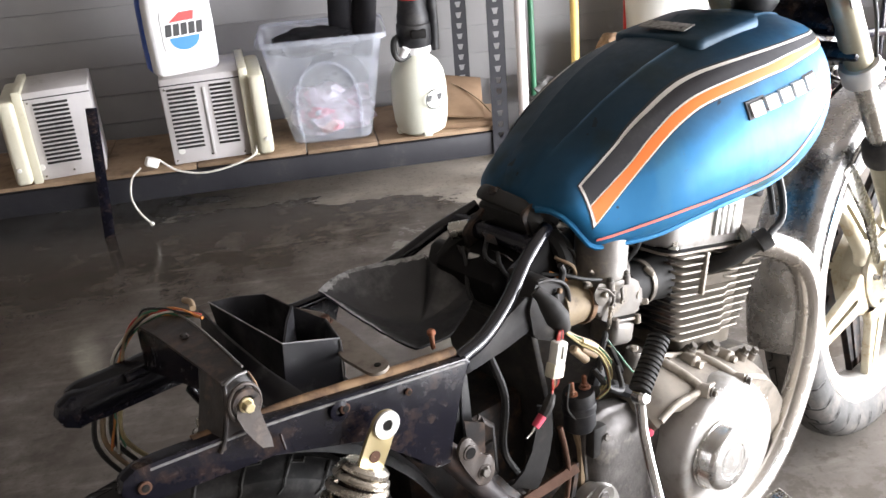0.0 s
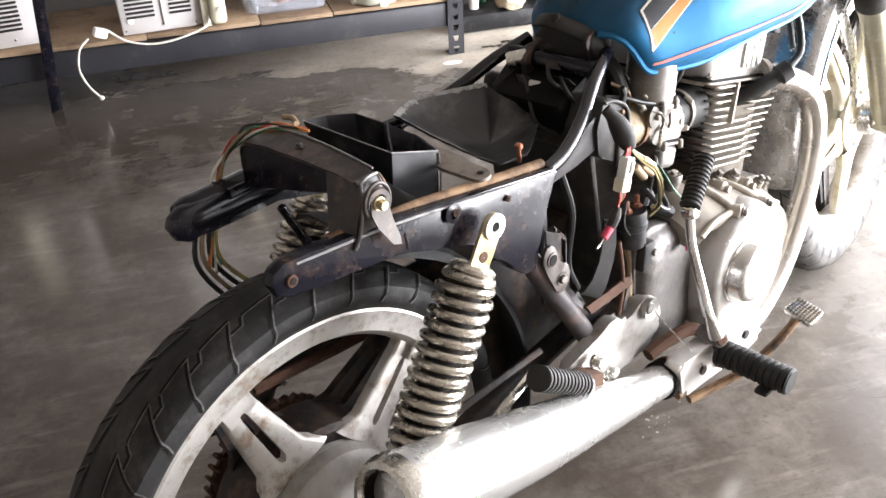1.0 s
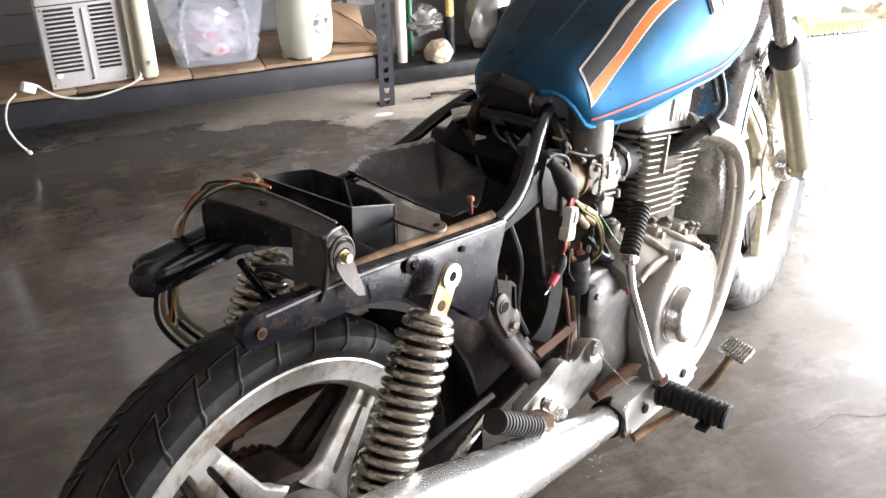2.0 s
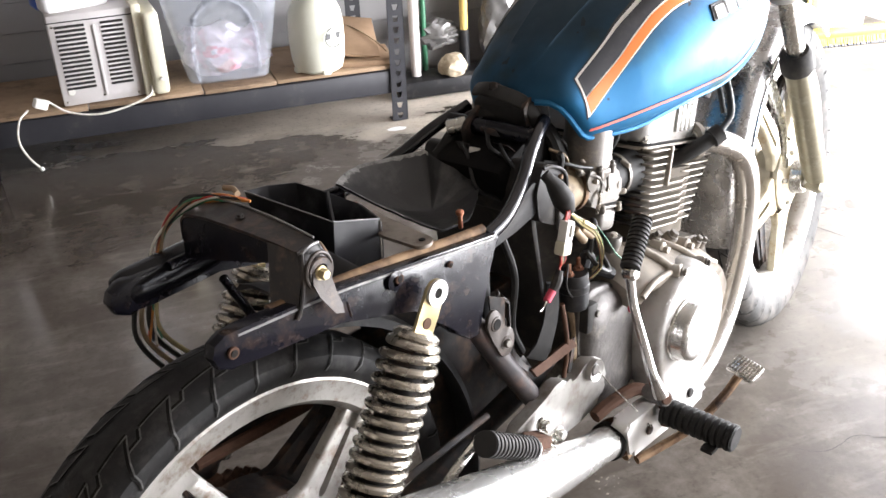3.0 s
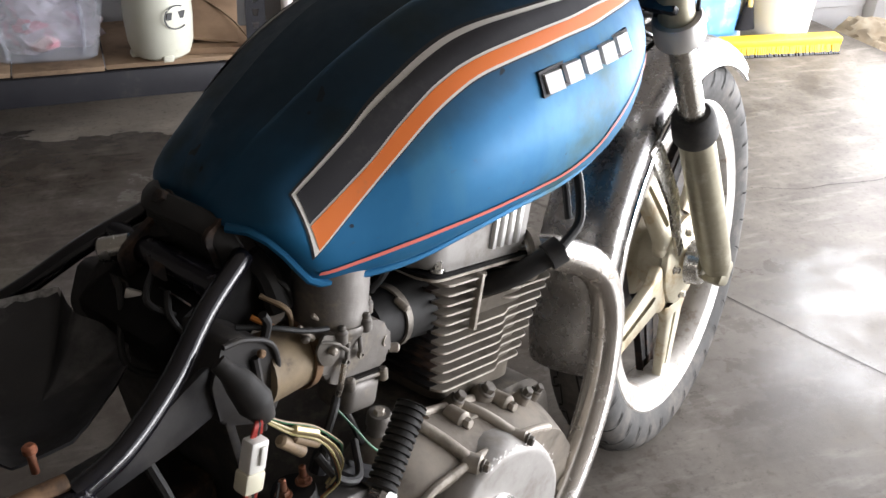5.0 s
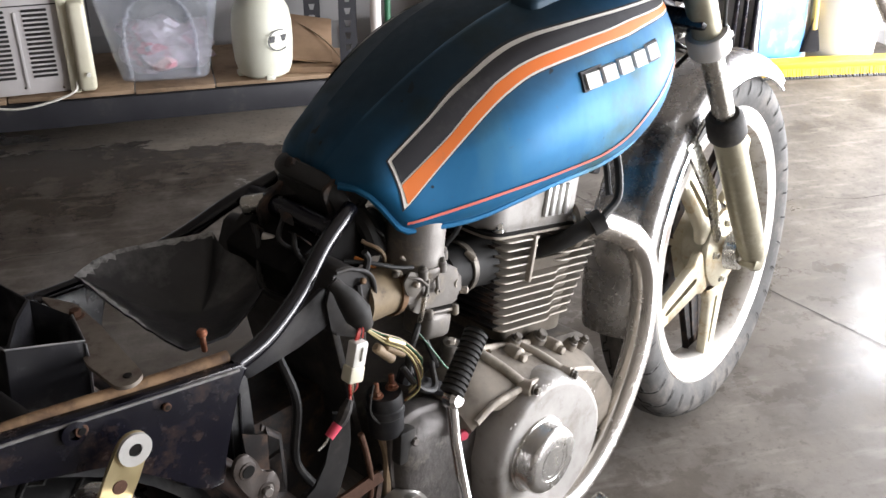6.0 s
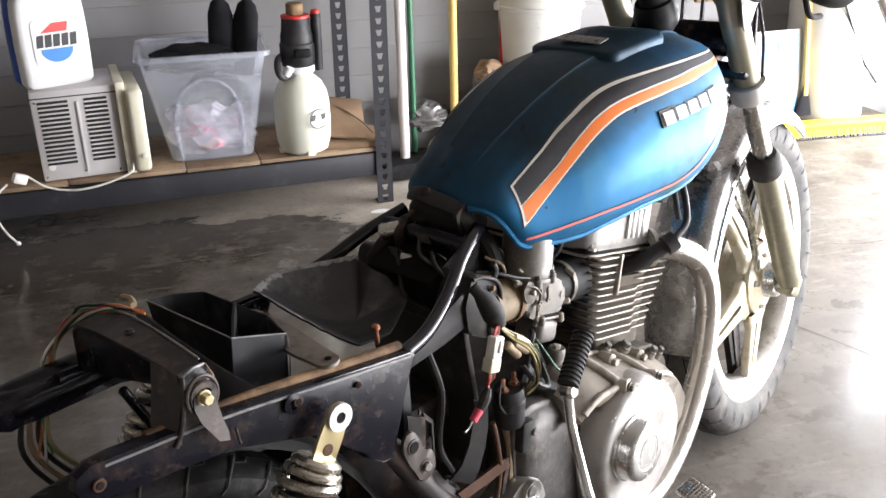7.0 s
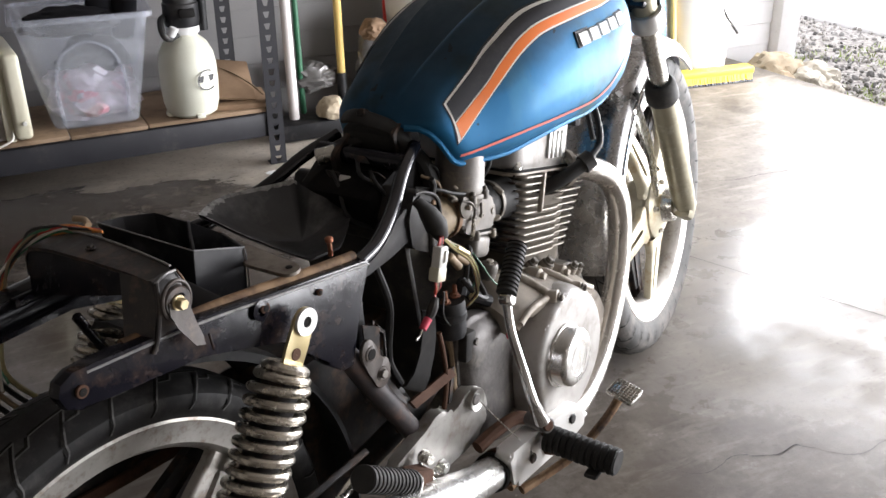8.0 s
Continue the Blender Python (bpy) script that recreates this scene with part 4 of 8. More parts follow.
# ---- poles and clutter in the corner past the shelf ----
def pole(name, m, length, r, material, label, category, lean=(0, 0), base=None, base_mat=None, sides=14):
    ob = thing(name, m @ pose(0, 0, 0, *lean, 0), label, category)
    part("shaft", rod((0, 0, 0.0), (0, 0, length), r, sides, edge=0.003), material, ob)
    if base:
        part("socket", rod((0, 0, 0.0), (0, 0, base), r * 1.25, sides), base_mat, ob)
    return ob


pole("pipe", at(0.125, 0.245, 0.012), 1.45, 0.019, "pvc", "white plastic water pipe standing in a dark tray", "pipe", (-3, 0.3))
pole("pole", at(0.18, 0.30, 0.012), 1.5, 0.011, "green", "thin green painted tool handle", "pole", (-3, 0.2))
pole("pole", at(0.335, 0.28, 0.012), 1.5, 0.0155, "yellow_wood", "yellow wooden tool handle with dark lower sleeve", "pole", (-3.5, 0.6), 0.20, "black_plastic")
pole("pole", at(0.55, 0.33, 0.34), 1.2, 0.016, "red", "red painted tool handle", "pole", (-2.5, 0.5))
pole("pole", at(0.79, 0.32, 0.30), 1.2, 0.016, "yellow", "bright yellow tool handle", "pole", (-2.5, 1))
bm = bmesh.new()
box((0.62, 0.15, 0.07), (0.36, 0.25, 0.036), bevel=0.02, bm=bm)
thing("tray", HOUSE, "black plastic tray on the floor holding poles", "tray", bm=bm, material="black_plastic")
crumple((0.11, 0.10, 0.09), "stone", "rock", at(0.255, 0.20, 0.07), "tan field stone resting on the tray", "rock", 12, 0.18)
crumple((0.17, 0.12, 0.11), "silver_bag", "foil_bag", at(0.24, 0.33, 0.15), "crumpled silver foil bag", "bag", 15, 0.35)
crumple((0.20, 0.16, 0.34), "silver_bag", "charcoal_bag", at(0.50, 0.29, 0.07), "tall crumpled dark and silver bag", "bag", 19, 0.22)
crumple((0.11, 0.10, 0.08), "cardboard", "paper_sack", at(0.47, 0.27, 0.33), "brown paper sack folded at its top", "sack", 23, 0.25)


def bucket(m, label, h=0.38, r=0.15, cable=False):
    ob = thing("bucket", m, label, "bucket")
    prof = [(0.0005, 0.0), (r * 0.86, 0.0), (r * 0.88, 0.006), (r * 0.98, h * 0.82), (r * 1.06, h * 0.83), (r * 1.06, h * 0.86), (r * 1.0, h * 0.87), (r * 1.03, h * 0.99), (r * 1.05, h), (r * 0.99, h), (r * 0.85, 0.012), (0.0005, 0.012)]
    part("shell", lathe(prof, sides=40, shut=False), "white_plastic", ob)
    for s in (-1, 1):
        part("bail_ear", rod((s * r * 1.0, 0, h * 0.86), (s * (r * 1.0 + 0.02), 0, h * 0.86), 0.016), "white_plastic", ob)
    if cable:
        part("cable", tube([(-0.1, -0.17, 0.55), (-0.03, -0.172, 0.42), (0.04, -0.17, 0.3), (0.13, -0.165, 0.2)], 0.005, 8), "wire_black", ob, "black cable hanging over its side")
    return ob


bucket(at(0.69, 0.32, 0.25), "white plastic bucket on a dark crate", 0.4, 0.16)
thing("crate", at(0.69, 0.31, 0.0), "dark plastic crate under the bucket", "crate", bm=box((0.38, 0.3, 0.246), (0, 0, 0.123), bevel=0.012), material="black_plastic")

# dark rack with rails in front of the wall, behind the fork
rack = thing("bicycle_rack", at(1.22, 0.30, 0), "dark steel rack of thin rails against the wall", "rack")
for k, x in enumerate((-0.16, -0.06, 0.08, 0.17)):
    part("upright", rod((x, 0, 0), (x, 0, 1.25), 0.009), "black_paint", rack)
for z in (0.28, 0.36, 0.44):
    part("rail", rod((-0.42, -0.02, z), (0.2, -0.02, z), 0.008), "dull_chrome", rack)
for x, top in ((0.285, 0.9), (0.33, 0.52), (0.375, 0.55)):
    part("upright", rod((x, -0.1, 0.0), (x + 0.004, -0.06, top), 0.010), "black_paint", rack)
part("bar", box((0.34, 0.025, 0.03), (0.22, -0.09, 0.31), bevel=0.004), "black_paint", rack)
part("panel", box((0.3, 0.02, 0.55), (0.32, 0.06, 0.82), bevel=0.004), "tan_rust", rack, "brown board behind the rails")
part("foot", box((0.6, 0.12, 0.02), (-0.1, 0, 0.01), bevel=0.004), "black_paint", rack)

# a blue and white printed sheet in a frame
sheet = thing("framed_print", at(1.73, 0.20, 0.0) @ pose(0, 0, 0.03, -8, 0, 0), "blue and white printed sheet in a thin frame", "framed print")
part("frame", box((0.235, 0.012, 0.40), (0, 0.006, 0.20), bevel=0.002), "white_plastic", sheet)
part("picture", box((0.20, 0.004, 0.36), (0, -0.002, 0.20)), "poster_blue", sheet, "pale blue washed picture")
for k, (x, w) in enumerate(((-0.065, 0.025), (-0.03, 0.03), (0.01, 0.02))):
    part("printed_bar", box((w, 0.003, 0.03), (x, -0.0045, 0.335)), "print_blue", sheet)


def push_broom(m):
    ob = thing("push_broom", m, "yellow bristled push broom lying against the wall", "broom")
    part("head_block", box((0.62, 0.06, 0.035), (0, 0.05, 0.048), (6, 0, 0), 0.008), "yellow", ob)
    random.seed(4)
    bm = bmesh.new()
    for k in range(64):
        for j in range(3):
            x = -0.30 + k * 0.0095 + random.uniform(-0.002, 0.002)
            y = 0.028 + j * 0.02
            tube([(x, y, 0.045), (x + random.uniform(-0.002, 0.002), y - 0.012 + random.uniform(-0.002, 0.002), 0.010)], [0.0062, 0.0058], 5, bm, smooth=False)
    bristles = part("bristles", bm, "yellow", ob, "dense yellow bristles")
    bristles["kind"] = "stuff"
    bm = bmesh.new()
    for k in range(60):
        x = -0.298 + k * 0.0101 + random.uniform(-0.002, 0.002)
        tube([(x, 0.020, 0.014), (x + random.uniform(-0.003, 0.003), 0.010, 0.001)], [0.006, 0.0045], 5, bm, smooth=False)
    tips = part("bristle_tips", bm, "print_black", ob, "dirty black bristle tips")
    tips["kind"] = "stuff"
    return ob


push_broom(at(1.89, 0.06, 0, -7))

# hand broom standing on the push broom
hand_broom = thing("hand_broom", at(1.86, 0.20, 0.075), "yellow handled broom with dark bristles", "broom")
part("shaft", rod((0, 0, 0.08), (-0.02, 0.12, 1.1), 0.013), "yellow_wood", hand_broom)
part("brush", rings([[(w * math.cos(a), 0.35 * w * math.sin(a), z) for a in (2 * math.pi * k / 14 for k in range(14))] for z, w in ((-0.005, 0.045), (0.05, 0.03), (0.1, 0.016), (0.13, 0.012))]), "dark_cloth", hand_broom, "dark splayed bristles")

bucket(at(2.03, 0.30, 0.0), "tall white plastic drum with a black cable", 0.9, 0.19, True)

for k, (a, d, size, mt, lab) in enumerate(((2.60, 0.33, (0.30, 0.22, 0.20), "stone", "large tan field stone at the doorway corner"), (2.53, 0.20, (0.17, 0.14, 0.13), "stone", "tan field stone beside the slab edge"), (2.68, 0.18, (0.20, 0.16, 0.14), "broken_stone", "pale broken stone on the gravel"), (2.79, 0.22, (0.22, 0.15, 0.15), "broken_stone", "pale broken stone by the corner post"), (2.74, 0.08, (0.13, 0.12, 0.09), "broken_stone", "small pale stone on the gravel"))):
    crumple(size, mt, "rock", at(a, d, -0.163, 40 * k), lab, "rock", 30 + 3 * k, 0.3)

# paint spot on the floor by the shelf post
spot = bmesh.new()
bmesh.ops.create_circle(spot, cap_ends=True, segments=24, radius=1)
for v in spot.verts:
    v.co = Vector((v.co.x * 0.035 * (1 + 0.3 * noise.noise(v.co * 2)), v.co.y * 0.018 * (1 + 0.3 * noise.noise(v.co * 3)), 0.002))
thing("paint_spot", at(-0.06, -0.085, 0), "dried white paint splash on the concrete", "stain", bm=spot, material="white_paint")

# rust flakes and dried mud fallen under the brake pedal
random.seed(31)
bm = bmesh.new()
for _ in range(18):
    x, y, r = 0.685 + random.gauss(0, 0.022), -0.066 + random.gauss(0, 0.014), random.uniform(0.0009, 0.0026)
    vs = bmesh.ops.create_icosphere(bm, subdivisions=1, radius=r)["verts"]
    for v in vs:
        v.co = Vector((v.co.x * 1.4 + x, v.co.y + y, abs(v.co.z) * 0.6 + 0.0005))
tagged(new("debris", grown("debris", bm, "tan_dust")), "tan flakes of dried mud on the concrete", "debris", kind="stuff")


# ---- the motorcycle: built upright, x ahead from the rear axle, y to its left; it leans on its stand ----
LEAN = 3.0
bike = thing("motorcycle", pose(0, 0, 0, -LEAN, 0, 0), "stripped old blue motorcycle without seat, leaning on its stand", "motorcycle")


def wheel(name, m, rim_r, tyre_r, width, tyre_mat, plate_mat, label, hub_r, phase):
    """Wheel about local y: rim, tyre, two faces of five slotted spokes, hub. m places its centre."""
    ax = m @ pose(0, 0, 0, -90, 0, 0)
    w = width
    rim = [(rim_r, -w * 0.42), (rim_r + 0.004, -w * 0.40), (rim_r + 0.002, -w * 0.34), (rim_r - 0.018, -w * 0.27), (rim_r - 0.030, -w * 0.2), (rim_r - 0.034, 0), (rim_r - 0.030, w * 0.2), (rim_r - 0.018, w * 0.27), (rim_r + 0.002, w * 0.34), (rim_r + 0.004, w * 0.40), (rim_r, w * 0.42), (rim_r - 0.004, w * 0.40), (rim_r - 0.027, w * 0.36), (rim_r - 0.037, w * 0.22), (rim_r - 0.040, 0), (rim_r - 0.037, -w * 0.22), (rim_r - 0.027, -w * 0.36), (rim_r - 0.004, -w * 0.40)]
    ob = part(name, lathe(rim, ax, 96), "wheel_alloy", bike, label)
    h = tyre_r - rim_r
    sect = [(rim_r - 0.006, -w * 0.36), (rim_r + 0.004, -w * 0.41), (rim_r + h * 0.22, -w * 0.47), (rim_r + h * 0.46, -w * 0.5), (rim_r + h * 0.66, -w * 0.485), (rim_r + h * 0.80, -w * 0.42), (rim_r + h * 0.92, -w * 0.28), (tyre_r, -w * 0.1), (tyre_r, w * 0.1), (rim_r + h * 0.92, w * 0.28), (rim_r + h * 0.80, w * 0.42), (rim_r + h * 0.66, w * 0.485), (rim_r + h * 0.46, w * 0.5), (rim_r + h * 0.22, w * 0.47), (rim_r + 0.004, w * 0.41), (rim_r - 0.006, w * 0.36)]
    bm = lathe(sect, ax, 120)
    for v in bm.verts:
        v.co.z = max(v.co.z, 0.003)     # pressed flat where it stands
    tyre = part("tyre", bm, tyre_mat, ob)
    # zigzag tread grooves, shown by the dust that lines them
    bm = bmesh.new()

    def surf(u, a, lift=0.0014):
        """A point of the tread: u runs across from -1 to 1."""
        if abs(u) > 1.0:      # over the shoulder, down the side
            k = (abs(u) - 1.0) / 0.3
            r = rim_r + h * (0.52 - 0.36 * k)
            z = math.copysign(float(np.interp(r, [rim_r + h * 0.22, rim_r + h * 0.46, rim_r + h * 0.66], [w * 0.47, w * 0.5, w * 0.485])) + lift, u)
            return ax @ Vector((r * math.cos(a), r * math.sin(a), z))
        half = [(z, r) for r, z in sect[3:13]]
        at_z = u * w * 0.492
        r = float(np.interp(at_z, [q[0] for q in half], [q[1] for q in half])) + lift
        z = at_z * (1 + lift * 4)
        return ax @ Vector((r * math.cos(a), r * math.sin(a), z))

    n = 34
    dark = bmesh.new()
    for k in range(n):
        a0 = 2 * math.pi * k / n
        for side in (-1, 1):
            shift = 0.0 if side < 0 else 0.5
            steps = [(1.2, -0.14), (1.02, -0.06), (0.94, 0.0), (0.36, 0.40), (0.45, -0.36), (0.66, -0.50), (0.68, -0.84)]
            for (u0, q0), (u1, q1) in zip(steps, steps[1:]):
                for s in range(5):
                    t0, t1 = s / 5, (s + 1) / 5
                    ua, ub = u0 + (u1 - u0) * t0, u0 + (u1 - u0) * t1
                    pitch = 2 * math.pi / n
                    qa, qb = a0 + (shift + q0 + (q1 - q0) * t0) * pitch, a0 + (shift + q0 + (q1 - q0) * t1) * pitch
                    # across the groove's own run, in metres over the tread
                    run = Vector(((u1 - u0) * w * 0.6, (q1 - q0) * pitch * tyre_r)).normalized()
                    for target, g0, g1, lift in ((bm, 0.0, 0.0019, 0.0014), (dark, 0.0019, 0.0052, 0.0013)):
                        du, dq = -run.y / (w * 0.6), run.x / tyre_r
                        if du > 0 or (du == 0 and dq > 0):
                            du, dq = -du, -dq
                        target.faces.new([target.verts.new(p) for p in (surf(side * (ua + du * g0), qa + dq * g0, lift), surf(side * (ub + du * g0), qb + dq * g0, lift), surf(side * (ub + du * g1), qb + dq * g1, lift), surf(side * (ua + du * g1), qa + dq * g1, lift))])
    part("groove_floor", dark, "dark_gap", tyre, "deep dark tread groove")
    part("tread_groove", bm, "tread_dust", tyre, "dusty zigzag tread grooves")
    # five slotted spokes a side
    r0, r1 = hub_r, rim_r - 0.034
    for side in (-1, 1):
        off0, off1 = side * w * 0.40, side * w * 0.24
        for k in range(5):
            a = 2 * math.pi * (k + phase) / 5
            stations = [(r0, 0.62 * r0, 0.0), (r0 + 0.012, 0.046, 0.0), (r0 + 0.026, 0.036, 0.0), (r0 + 0.028, 0.0345, 0.0036), (r0 + 0.033, 0.033, 0.0058), (r1 - 0.026, 0.0235, 0.0046), (r1 - 0.021, 0.0228, 0.0030), (r1 - 0.019, 0.0226, 0.0), (r1 + 0.004, 0.022, 0.0)]
            bm = bmesh.new()
            for half in (-1, 1):
                prev = None
                for r, wo, wi in stations:
                    t = (r - r0) / (r1 - r0)
                    z = off0 + (off1 - off0) * t
                    quad = []
                    for ww, lift in ((wi, -0.0012 if wi else 0), (wo * 0.86, 0), (wo, -0.004)):
                        for th in (0.0, -0.011):
                            quad.append(bm.verts.new(ax @ Matrix.Rotation(a, 4, "Z") @ Vector((r, half * ww, z + side * (th + lift)))))
                    if prev:
                        for i, j in ((0, 2), (2, 4), (4, 5), (5, 3), (3, 1), (1, 0)):
                            bm.faces.new((prev[i], prev[j], quad[j], quad[i]))
                    prev = quad
            bmesh.ops.remove_doubles(bm, verts=bm.verts, dist=0.00005)
            # far-side spokes are coloured dark for the shade inside the wheel
            part("spoke", bm, plate_mat if side < 0 else "rust_and_shade", ob, smooth=50)
    part("hub", lathe([(0.012, -w * 0.62), (hub_r * 0.45, -w * 0.62), (hub_r * 0.55, -w * 0.58), (hub_r * 0.9, -w * 0.5), (hub_r * 1.02, -w * 0.44), (hub_r * 1.04, -w * 0.34), (hub_r * 0.7, -w * 0.2), (hub_r * 0.7, w * 0.2), (hub_r * 1.04, w * 0.34), (hub_r * 1.02, w * 0.46), (hub_r * 0.5, w * 0.55), (0.012, w * 0.55)], ax, 48), plate_mat, ob)
    return ob, ax


REAR = Matrix.Translation((0.005, 0.0, 0.285))
rear, rear_ax = wheel("rear_wheel", REAR, 0.2585, 0.307, 0.102, "tyre_rubber", "wheel_alloy", "pitted alloy rear wheel with slotted spokes", 0.088, 0.444)
part("brake_plate", lathe([(0.012, -0.076), (0.03, -0.076), (0.07, -0.073), (0.083, -0.070), (0.091, -0.063), (0.093, -0.045), (0.012, -0.045)], rear_ax, 48), "case_alloy", rear, "domed alloy brake plate")
bm = bmesh.new()
for k in range(40):
    a = 2 * math.pi * k / 40
    box((0.017, 0.012, 0.006), tuple(rear_ax @ Vector((0.098 * math.cos(a), 0.098 * math.sin(a), 0.07))), (0, -math.degrees(a) - 90, 0), 0.002, bm, 1)
lathe([(0.075, 0.067), (0.096, 0.067), (0.096, 0.073), (0.075, 0.073)], rear_ax, 60, bm)
part("sprocket", bm, "rust", rear, "rusty rear sprocket with chain")

# dark drum added to put the wheel's inner shade between its spokes
part("drum_shell", lathe([(0.02, -0.035), (0.105, -0.035), (0.112, -0.028), (0.112, 0.036), (0.105, 0.042), (0.02, 0.042)], rear_ax, 44), "rust_and_shade", rear, "dark drum added for the shade inside the wheel")

STEER = pose(1.398, -0.020, 0.331, -4.0, 0, 6.0)
front, front_ax = wheel("front_wheel", STEER, 0.257, 0.333, 0.092, "dusty_tyre", "wheel_gold", "weathered alloy front wheel with slotted spokes", 0.072, 0.278)
for k in range(5):
    a = 2 * math.pi * (k + 0.62) / 5
    p, q = front_ax @ Vector((0.055 * math.cos(a), 0.055 * math.sin(a), -0.046)), front_ax @ Vector((0.055 * math.cos(a), 0.055 * math.sin(a), -0.056))
    part("hub_bolt", hexbolt(p, q, 0.006), "dull_chrome", front)
part("hub_cap", lathe([(0.008, -0.085), (0.02, -0.085), (0.034, -0.076), (0.037, -0.06), (0.04, -0.045), (0.008, -0.045)], front_ax, 36), "dull_chrome", front)


# -- frame --
def side_y(x):
    return -0.10 - 0.04 * min(max((x + 0.03) / 0.36, 0), 1)


RAIL = [(-0.049, 0.654), (-0.044, 0.666), (-0.03, 0.673), (-0.008, 0.672), (0.10, 0.668), (0.21, 0.657), (0.33, 0.646), (0.336, 0.638), (0.314, 0.612), (0.303, 0.58), (0.299, 0.55), (0.296, 0.522), (0.278, 0.522), (0.255, 0.54), (0.225, 0.580), (0.20, 0.603), (0.10, 0.627), (0.0, 0.637), (-0.028, 0.631), (-0.043, 0.639)]
for s, lab in ((1, "black painted pressed steel rear frame rail, scuffed"), (-1, "")):
    bm = plate(RAIL, 0.0, 0.018, 0.005, tilt=side_y)
    # pressed lip along the lower half and a dished end
    bmesh.ops.scale(bm, vec=(1, s, 1), verts=bm.verts)
    rail = part("frame_rail", bm, "black_paint", bike, lab)
    for (x, z, r) in ((-0.027, 0.652, 0.0065), (0.252, 0.636, 0.004), (0.178, 0.648, 0.006)):
        y = s * side_y(x)
        part("hole_core", lathe(disc_profile(r * 0.62, 0, 0.003, 0.0003), pose(x, y - s * 0.0016, z, 90 * s, 0, 0), 14, shut=False), "dark_gap", rail)
        part("hole", lathe(disc_profile(r, 0, 0.003, 0.0005), pose(x, y - s * 0.0008, z, 90 * s, 0, 0), 16, shut=False), "rust", rail, "rust-edged bolt hole")
    part("boss", lathe([(0.006, 0), (0.010, 0), (0.0115, 0.003), (0.006, 0.004)], pose(0.172, s * side_y(0.172) - s * 0.001, 0.648, 90 * s, 0, 0), 20), "black_paint", rail)
    edge_y = lambda x: s * (side_y(x) - 0.0002)
    # grey bead carries both the worn paint and the lip's bright highlight
    part("rail_bead", tube([(x, edge_y(x), z) for x, z in ((-0.018, 0.667), (0.10, 0.6635), (0.21, 0.6525), (0.325, 0.6415))], 0.0017, 8), "edge_wear_glint", rail, "worn paint and its highlight drawn grey along the edge")
    inner = tube([(0.03, s * -0.088, 0.666), (0.14, s * -0.099, 0.662), (0.24, s * -0.112, 0.654), (0.325, s * -0.122, 0.648)], 0.0068, 12)
    part("inner_tube", inner, "tan_rust" if s > 0 else "black_paint", bike, "rust-browned inner frame tube" if s > 0 else "")
    part("down_tube", tube([(0.284, s * -0.120, 0.548), (0.300, s * -0.122, 0.526), (0.325, s * -0.124, 0.484), (0.362, s * -0.125, 0.427), (0.409, s * -0.125, 0.357)], [0.011, 0.0145, 0.0150, 0.0148, 0.0145], 20), "scuffed_tube", bike, "black frame tube, rubbed to grey and rust")
    part("upper_tube", tube([(0.325, s * -0.128, 0.640), (0.37, s * -0.122, 0.648), (0.425, s * -0.105, 0.668), (0.475, s * -0.085, 0.695), (0.53, s * -0.066, 0.715)], 0.0092, 14), "black_gloss", bike, "glossy black frame tube")
part("backbone", tube([(0.56, 0, 0.725), (0.65, 0, 0.735), (0.8, 0, 0.76), (1.0, 0, 0.80)], 0.03, 14), "black_paint", bike)
part("steering_head", rod((1.07, 0, 0.72), (1.0, 0, 0.88), 0.032), "black_paint", bike)
part("engine_hanger", plate(rounded([(0.86, 0.70), (0.92, 0.71), (0.95, 0.62), (0.92, 0.60), (0.88, 0.64)], 0.01), -0.04, -0.03, 0.002), "black_paint", bike, "black engine hanger plate")
part("cross_tube", rod((0.50, -0.075, 0.70), (0.50, 0.075, 0.70), 0.013), "black_paint", bike)
part("tube_cap", rod((0.476, 0.062, 0.697), (0.496, 0.04, 0.702), 0.0115), "dull_chrome", bike)
for p in ((0.535, 0.05, 0.668), (0.55, 0.035, 0.66)):
    part("nut", hexbolt(p, (p[0] - 0.003, p[1] - 0.008, p[2] + 0.004), 0.006), "polished_alloy", bike)

# fender bracket across the rails: a bent channel with a lobed leg on each side
def slab_rows(rows, thick, bm=None):
    """A bent sheet: each row is an edge-to-edge line of points; it is thickened downwards or inwards by the vector thick."""
    out = bm or bmesh.new()
    v = Vector(thick)
    return rings([[*[Vector(p) for p in row], *[Vector(p) + v for p in row[::-1]]] for row in rows], out)


br = part("fender_bracket", slab_rows([[(0.058, 0.094, 0.690), (0.089, 0.094, 0.692)], [(0.057, 0.089, 0.712), (0.090, 0.089, 0.714)], [(0.057, 0.078, 0.723), (0.092, 0.078, 0.726)], [(0.058, 0.04, 0.727), (0.094, 0.04, 0.731)], [(0.060, -0.02, 0.727), (0.093, -0.02, 0.731)], [(0.063, -0.075, 0.724), (0.091, -0.075, 0.728)], [(0.065, -0.097, 0.720), (0.090, -0.097, 0.725)], [(0.066, -0.107, 0.712), (0.091, -0.107, 0.716)]], (0.0005, 0.002, -0.004)), "bracket_paint", bike, "rust-streaked black fender bracket", smooth=40)
part("rear_web", slab_rows([[(0.059, 0.09, 0.714), (0.056, 0.092, 0.664)], [(0.0595, 0.04, 0.725), (0.056, 0.045, 0.676)], [(0.061, -0.02, 0.725), (0.058, -0.02, 0.690)], [(0.064, -0.075, 0.722), (0.061, -0.075, 0.702)]], (0.003, 0, 0)), "black_paint", br, smooth=40)
